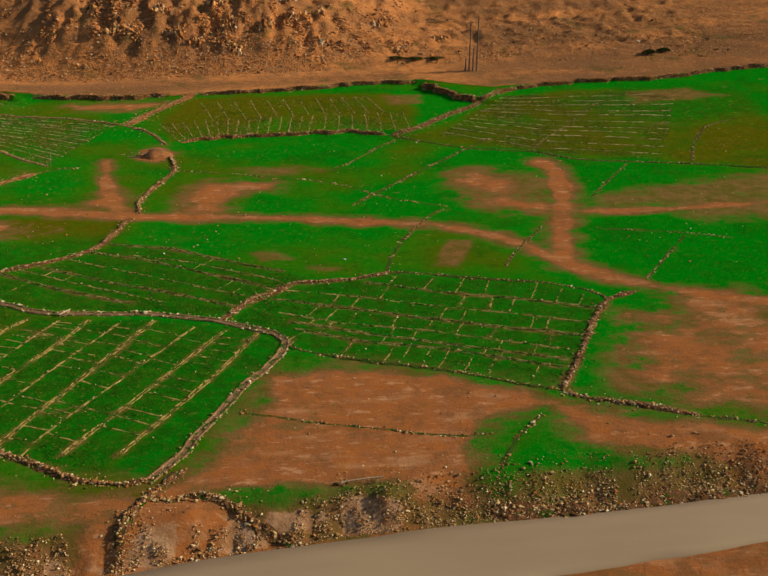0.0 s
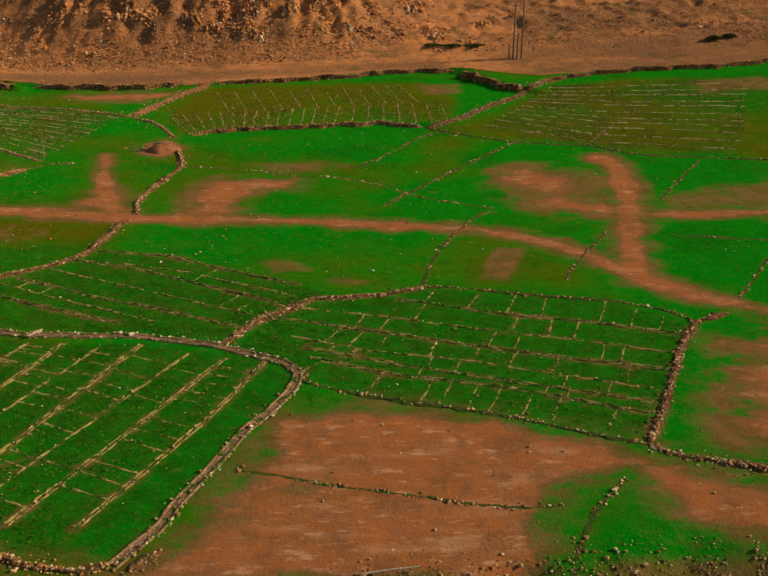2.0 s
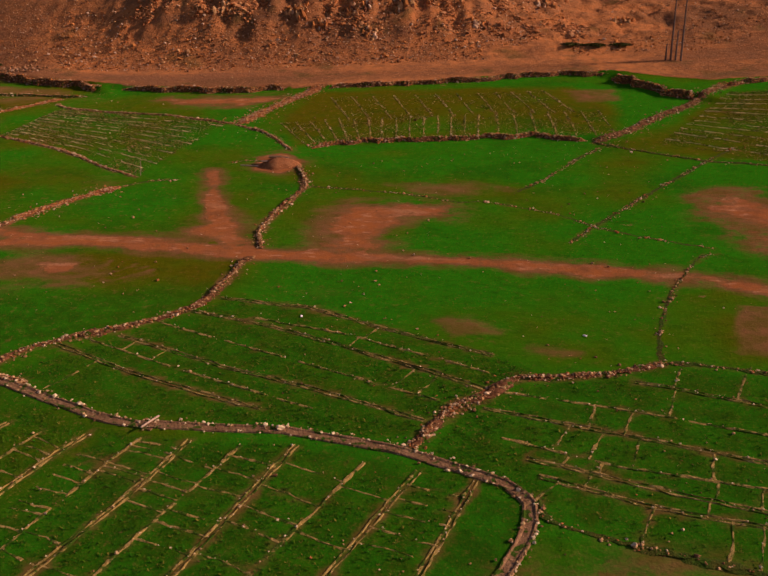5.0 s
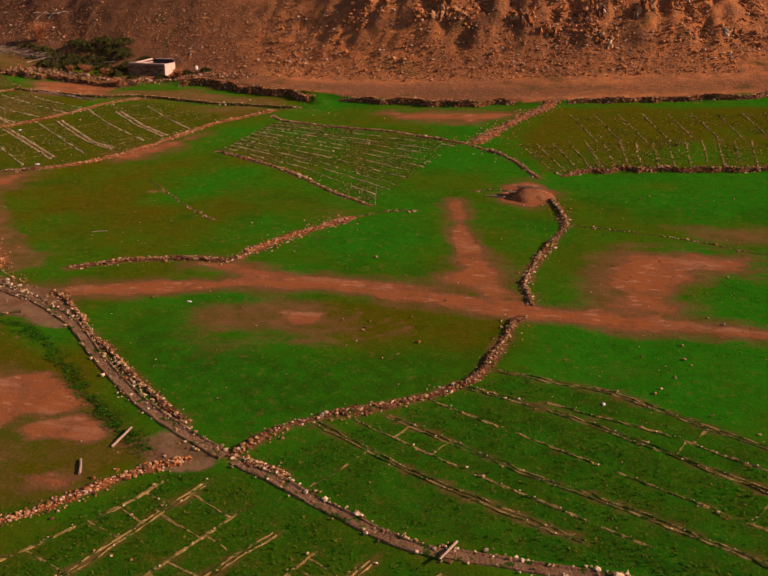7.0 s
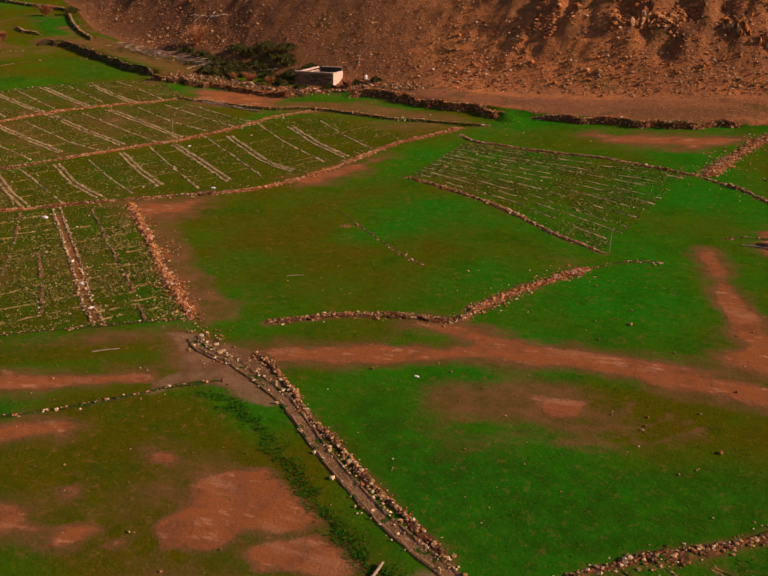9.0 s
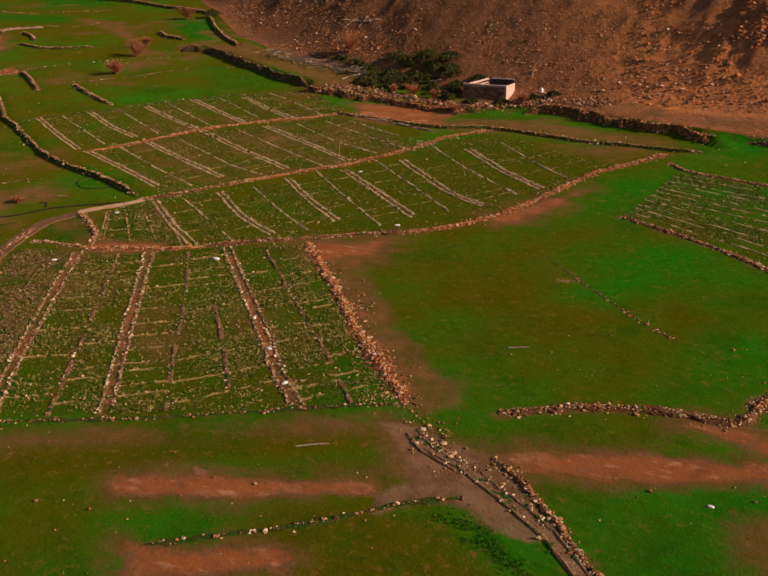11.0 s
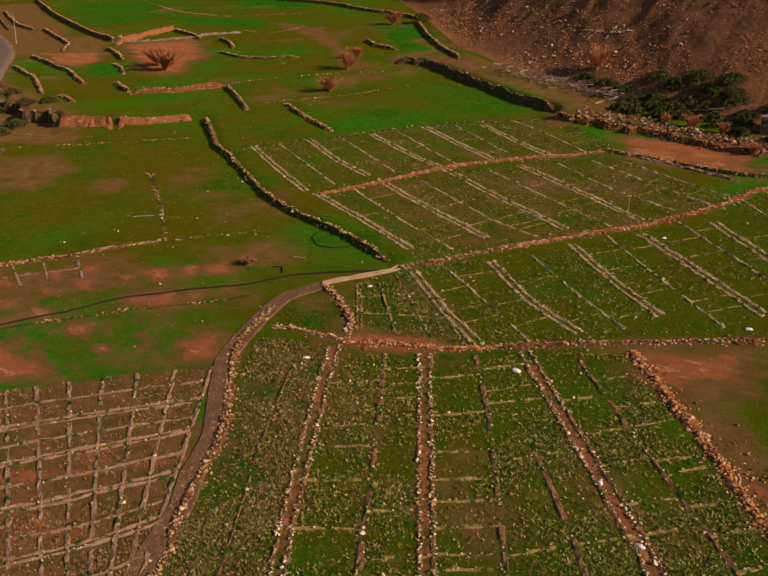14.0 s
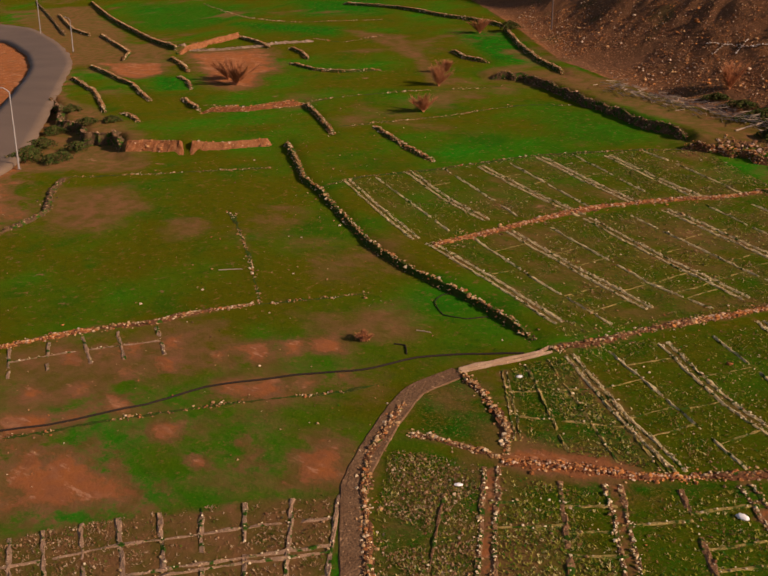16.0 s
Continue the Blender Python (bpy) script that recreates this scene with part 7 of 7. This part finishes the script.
# ---- shrubs ----
def shrub(x, y, wide, high, seed, bare=False):
    g = random.Random(seed)
    if not bare:
        wide, high = wide * 1.2, high * 0.72
    if bare:
        ob = thing("bare_shrub", x, y, "leafless reddish shrub with a fan of fine twigs", "shrub", group="bare shrubs")
        wood = plain("reddish_twigs", (0.36, 0.135, 0.045), 0.9, 0.4, 2.0) if "reddish_twigs" not in bpy.data.materials else bpy.data.materials["reddish_twigs"]
    else:
        ob = thing("shrub", x, y, "dark green scrubby bush by the hill foot", "shrub", group="green shrubs")
        wood = POLE_WOOD
    tips = []
    for k in range(9 if bare else 5):
        a, lean = g.random() * 6.28, g.uniform(0.15, 0.9)
        tip = (math.cos(a) * wide * 0.42 * lean, math.sin(a) * wide * 0.42 * lean, high * g.uniform(0.55, 0.85))
        mid = (tip[0] * 0.35, tip[1] * 0.35, tip[2] * 0.5)
        part("limb", rod_bm([(0, 0, -0.1), mid, tip], [0.07, 0.045, 0.02], 5), wood, ob)
        tips += [mid, tip]
    verts, faces = [], []
    for _ in range(2400 if bare else 1700):
        if bare:
            p = Vector(g.choice(tips)) * g.uniform(0.15, 1.0)
            d = Vector((p.x * 0.8 + g.gauss(0, 0.5), p.y * 0.8 + g.gauss(0, 0.5), high * 0.35 + g.gauss(0, 0.3)))
            d = d.normalized() * g.uniform(0.4, 1.1) * high * 0.4
            s = Vector((g.gauss(0, 1), g.gauss(0, 1), 0)).normalized() * 0.03
            quad = [p - s, p + s, p + d + s * 0.3, p + d - s * 0.3]
        else:
            a, r = g.random() * 6.28, math.sqrt(g.random())
            lump = 0.78 + 0.25 * math.sin(a * 3 + seed) + 0.2 * math.sin(a * 7 + 2 * seed)
            zz = g.random() ** 0.7
            dome = math.sqrt(max(0.0, 1 - (0.92 * zz) ** 2))
            p = Vector((math.cos(a) * r * wide * 0.5 * lump * dome, math.sin(a) * r * wide * 0.5 * lump * dome, 0.05 + high * zz * (1 - 0.3 * r)))
            n = Vector((g.gauss(0, 1), g.gauss(0, 1), g.gauss(0.4, 1))).normalized()
            u = n.orthogonal().normalized() * g.uniform(0.08, 0.16)
            w = n.cross(u) * 0.6
            quad = [p - u, p + w, p + u, p - w]
        faces.append(tuple(range(len(verts), len(verts) + 4)))
        verts += quad
    part_name = "twigs" if bare else "crown"
    child(part_name, mesh_of(part_name, verts, faces, wood if bare else SHRUB_LEAF), ob, kind="stuff")


SHRUB_LEAF = leafy("shrub_leaves", [(0.4, (0.045, 0.08, 0.014)), (0.3, (0.07, 0.08, 0.018)), (0.3, (0.12, 0.08, 0.03))])
for k, (x, y, wide, high) in enumerate([(-120.4, 199.5, 4.0, 2.2), (-115.0, 197.3, 4.2, 2.6), (-121.9, 196.4, 3.6, 1.9), (-111.3, 195.3, 3.6, 2.2), (-114.5, 194.2, 3.2, 1.8), (-118.4, 193.5, 3.8, 2.0), (-119.0, 190.5, 2.6, 1.4),
                                        (-108.5, 190.0, 2.4, 1.5), (-124.5, 192.0, 2.6, 1.5), (-93.5, 190.0, 1.8, 1.0), (-111.0, 188.5, 2.0, 1.2), (-127.5, 199.0, 5.0, 1.5), (-131.0, 201.5, 4.6, 1.2), (-123.5, 201.5, 5.0, 1.8), (-117.5, 200.5, 5.0, 1.9), (-113.0, 199.0, 4.4, 1.8), (-109.0, 192.5, 3.4, 1.6), (-112.5, 191.0, 3.4, 1.4), (-116.0, 190.8, 3.4, 1.4),
                                        (-122.5, 191.0, 3.4, 1.2), (-107.5, 186.2, 2.4, 1.2), (-103.5, 184.5, 2.0, 0.9), (-99.5, 186.0, 2.2, 1.0), (-96.0, 188.0, 2.4, 1.1), (-135.0, 203.5, 3.6, 1.0), (-121.0, 194.0, 4.4, 1.3), (-125.0, 196.5, 4.2, 1.3), (-117.0, 196.0, 4.4, 1.5), (-112.0, 197.0, 3.6, 1.3), (-129.0, 197.0, 3.4, 1.0), (-106.5, 194.5, 2.8, 1.2), (53.3, 189.3, 3.0, 1.2), (56.5, 190.5, 2.6, 0.9), (6.4, 191.6, 4.0, 0.7), (10.5, 191.5, 3.6, 0.6), (2.5, 192.0, 3.4, 0.6),
                                        (-203.0, 147.5, 4.5, 2.0), (-207.0, 152.5, 4.0, 2.0), (-198.5, 148.5, 3.4, 1.6), (-212.5, 158.0, 3.6, 1.8), (-186.0, 236.0, 4.0, 2.4),
                                        (-205.4, 149.5, 3.6, 1.8), (-199.0, 150.2, 3.0, 1.6), (-201.2, 154.0, 3.4, 1.8), (-207.8, 160.4, 3.0, 1.4), (-205.7, 163.0, 2.6, 1.3), (-217.8, 164.5, 3.0, 1.6)]):
    shrub(x, y, wide, high, 500 + k)
for k, (x, y, wide, high) in enumerate([(-205.9, 187.0, 9.5, 4.2), (-210.5, 189.5, 8.0, 3.4), (-174.3, 197.9, 5.5, 3.0), (-167.8, 185.5, 6.5, 2.4), (-134.2, 205.3, 4.6, 3.4), (-113.5, 187.0, 2.6, 1.6), (-109.5, 185.8, 2.2, 1.4), (-104.5, 181.0, 2.4, 1.3), (-96.5, 186.0, 2.0, 1.3), (-117.0, 187.8, 2.2, 1.2), (-133.2, 131.9, 1.7, 0.8), (-178.0, 205.0, 4.0, 2.0), (-190.5, 233.0, 6.0, 2.6)]):
    shrub(x, y, wide, high, 600 + k, True)


# ---- small loose things ----
def lying(name, a, b, radius, material, label, category, lift=0.0):
    (ax, ay), (bx, by) = a, b
    za, zb = ground_z(ax, ay) + radius * 0.8, ground_z(bx, by) + radius * 0.8 + lift
    mid = ((ax + bx) / 2, (ay + by) / 2, (za + zb) / 2)
    bm = rod_bm([(ax - mid[0], ay - mid[1], za - mid[2]), (0.02, 0.03, 0.02), (bx - mid[0], by - mid[1], zb - mid[2])], [radius, radius * 0.95, radius * 0.8], 7)
    me = bpy.data.meshes.new(name)
    bm.to_mesh(me)
    bm.free()
    me.materials.append(material)
    ob = new(name, me)
    ob.location = mid
    tagged(ob, label, category)


lying("wooden_beam", (-53.7, 88.9), (-53.4, 90.8), 0.08, LOG, "pale weathered beam lying beside the ditch", "beam", 0.15)
lying("wooden_beam", (-54.1, 86.0), (-54.8, 87.3), 0.08, LOG, "short pale beam lying on red soil", "beam")
lying("wooden_beam", (-32.1, 84.7), (-32.6, 82.8), 0.07, LOG, "pale plank laid across the irrigation ditch", "beam", 0.3)
lying("wooden_pole", (-3.4, 54.6), (-0.3, 55.0), 0.06, LOG, "pale pole lying in the grass above the road", "pole")
lying("stick", (-73.9, 121.1), (-72.6, 121.7), 0.035, LOG, "pale stick lying in a green field", "stick")
lying("stick", (-81.3, 105.0), (-79.6, 106.0), 0.04, LOG, "pale stick lying in a green field", "stick")
lying("stick", (-131.0, 135.3), (-129.9, 135.6), 0.04, LOG, "short pale stick in the grass", "stick")
lying("stick", (-152.5, 135.0), (-150.8, 136.3), 0.04, LOG, "pale stick lying on the olive terrace", "stick")
lying("fallen_branch", (-128.5, 192.6), (-126.0, 196.8), 0.1, LOG, "pale fallen branch beside dark scrub", "branch", 0.5)
lying("fallen_branch", (-126.0, 196.8), (-119.0, 192.5), 0.1, LOG, "long pale fallen branch beside dark scrub", "branch", 0.4)
lying("fallen_branch", (-119.0, 192.5), (-112.0, 193.5), 0.09, LOG, "pale fallen branch against the scrub", "branch", 0.6)
lying("post", (-36.9, 136.2), (-38.9, 136.4), 0.07, LOG, "pale plank beside the earth mound", "plank")
for x, y in ((-49.3, 132.7), (-109.3, 158.6)):
    ob = thing("marker_stick", x, y, "thin upright stick standing in the stubble", "stick")
    part("shaft", rod_bm([(0, 0, -0.1), (0.05, 0, 1.3), (0.1, 0.03, 2.1)], [0.035, 0.03, 0.02], 5), LOG, ob)


def sack(x, y, size, turn):
    bm = bmesh.new()
    bmesh.ops.create_icosphere(bm, subdivisions=2, radius=1)
    for v in bm.verts:
        n = noise.noise(v.co * 1.7 + Vector((x, y, 0)))
        v.co = Vector((v.co.x * 0.62, v.co.y * 0.36, v.co.z * 0.22)) * size * (1 + 0.35 * n)
    me = bpy.data.meshes.new("sack")
    bm.to_mesh(me)
    bm.free()
    me.materials.append(SACK)
    ob = new("sack", me)
    ob.matrix_world = pose(x, y, ground_z(x, y) + 0.14 * size, 0, 0, turn)
    tagged(ob, "crumpled white plastic sack lying in a bed", "sack", "white sacks")


for k, (x, y, size) in enumerate([(-103.8, 127.2, 0.8), (-117.6, 121.5, 0.55), (-86.0, 111.1, 0.6), (-93.7, 118.6, 0.5), (-89.8, 114.8, 0.6), (-92.4, 140.4, 0.6), (-104.0, 154.2, 0.5), (-25.6, 99.3, 0.4), (-4.6, 96.8, 0.4), (-58.0, 108.6, 0.4), (-121.0, 133.5, 0.5)]):
    sack(x, y, size * 0.75, 40 * k)


def hose(name, pts, radius, label):
    line = resampled(pts, 0.8)
    mid = line[len(line) // 2]
    z0 = ground_z(*mid)
    ob = thing(name, mid[0], mid[1], label, "hose")
    part("tube", rod_bm([(x - mid[0], y - mid[1], ground_z(x, y) - z0 + radius) for x, y in line.tolist()], [radius] * len(line), 6), BLACK_PIPE, ob)


hose("hose", [(-146.5, 108.5), (-143.2, 111.9), (-139.7, 117.1), (-138.0, 120.8), (-134.0, 125.3), (-130.5, 128.4), (-128.4, 131.8), (-126.2, 134.0), (-122.5, 136.6)], 0.07, "long black irrigation hose across bare strips")
hose("hose", [(-132.0, 142.4), (-133.0, 141.5), (-132.8, 140.0), (-130.9, 138.6), (-129.0, 138.9), (-127.8, 140.2)], 0.04, "thin black hose curled in the grass")
hose("hose", [(-131.0, 132.6), (-130.2, 132.9), (-129.3, 131.9)], 0.05, "short end of black hose in the grass")

# rubble heaped round the hut
u = rng.rand(2600)
p = along_line([(-128.0, 188.5), (-119.0, 186.5), (-112.0, 184.8), (-104.0, 182.8), (-98.0, 185.6), (-91.0, 187.5), (-85.0, 187.0)], u) + rng.normal(0, 1.0, (2600, 2))
scatter("hut_rubble", p, np.minimum(rng.lognormal(-1.5, 0.5, 2600), 0.6), stone_material("hut_rubble", [(0.3, (0.36, 0.17, 0.08)), (0.25, (0.12, 0.07, 0.035)), (0.33, (0.20, 0.10, 0.045)), (0.12, (0.5, 0.36, 0.24))], True), "tumbled brown and pale rubble below the hut")

# the spring mound with its slab cover
ob = thing("earth_mound", -34.6, 136.6, "orange earth mound with dark cover slabs beside a wall", "mound")
verts, faces = [], []
n, rings = 22, 6
for j in range(rings):
    r = 1 - j / (rings - 1)
    for i in range(n):
        a = 6.283 * i / n
        rr = r * (1 + 0.14 * math.sin(3 * a + 1) + 0.08 * math.sin(7 * a))
        x, y = math.cos(a) * 2.3 * rr, math.sin(a) * 1.5 * rr
        verts.append((x, y, ground_z(-34.6 + x, 136.6 + y) - ground_z(-34.6, 136.6) + (0.95 * (1 - r * r) if j else -0.15)))
for j in range(rings - 1):
    for i in range(n):
        faces.append((j * n + i, j * n + (i + 1) % n, (j + 1) * n + (i + 1) % n, (j + 1) * n + i))
child("mound", mesh_of("mound", verts, faces, CORES["cut"], True), ob)
part("cover_slab", box_bm(1.5, 0.9, 0.14, (-0.5, 0.5, 0.95), 0.03, 12), BLOCK, ob, "dark stone cover slab")
part("cover_slab", box_bm(1.1, 0.8, 0.12, (0.5, 0.7, 0.85), 0.03, -15), BLOCK, ob, "dark stone cover slab")
part("cover_slab", box_bm(0.9, 0.5, 0.12, (-1.6, 0.0, 0.5), 0.03, 30), CONCRETE, ob)

# pale brush along the scrub, and whitewashed stones in rows on the hillside
g = random.Random(9)
verts, faces = [], []
for _ in range(420):
    u = g.random()
    x, y = -151 + 26 * u + g.gauss(0, 0.5), 204.5 - 9.5 * u + g.gauss(0, 1.0)
    z = ground_z(x, y) + g.uniform(0.05, 0.9)
    a = g.gauss(-0.35, 0.5)
    d = Vector((math.cos(a), math.sin(a), g.gauss(0, 0.2))) * g.uniform(0.5, 1.5)
    s = Vector((-d.y, d.x, 0)).normalized() * 0.04
    p, t_ = Vector((x, y, z)), Vector((0, 0, 0.06))
    k = len(verts)
    verts += [p - s, p + s, p + t_, p + d - s * 0.5, p + d + s * 0.5, p + d + t_]
    faces += [(k, k + 1, k + 4, k + 3), (k + 1, k + 2, k + 5, k + 4), (k + 2, k, k + 3, k + 5)]
tagged(new("brush_pile", mesh_of("brush_pile", verts, faces, LOG)), "pale dead brush heaped along the terrace edge", "brush", kind="stuff")
for k, (x, y, dx, dy) in enumerate([(-140.6, 214.9, 1.0, -0.4), (-139.0, 213.6, 0.6, 0.9), (-137.6, 214.0, 1.4, -0.5), (-136.0, 213.3, 0.3, 1.0), (-135.0, 212.9, 1.3, -0.3), (-133.4, 212.7, 1.2, -0.2)]):
    rows = [(dx * u * 1.3 + g.gauss(0, 0.05), dy * u * 1.3 + g.gauss(0, 0.05), 0, g.uniform(0.2, 0.34), g.random() * 6, g.randrange(len(ROCKS))) for u in np.linspace(-0.8, 0.8, 9)]
    z0 = ground_z(x, y)
    rows = [(a, b, ground_z(x + a, y + b) - z0 + 0.08, s, r, m) for a, b, c, s, r, m in rows]
    ob = new("white_stones", joined_rocks("white_stones", rows, STONES["pale"][1]))
    ob.location = (x, y, z0)
    tagged(ob, "short row of whitewashed stones on the hillside", "stones", "rows of white stones", "stuff")

# ---- single stones of the nearest walls ----
ROCK_MESHES = {}
for ob, rows, material in LATER:
    base = ob.matrix_world.translation
    for x, y, z, size, turn, k in rows.tolist():
        key = (int(k), material.name)
        if key not in ROCK_MESHES:
            v, f = ROCKS[int(k)]
            ROCK_MESHES[key] = mesh_of("stone", v, f, material)
        s = new("stone", ROCK_MESHES[key])
        s.parent = ob
        s.matrix_basis = Matrix.LocRotScale((x - base.x, y - base.y, z - base.z), Euler((0, 0, turn)), (size, size, size))
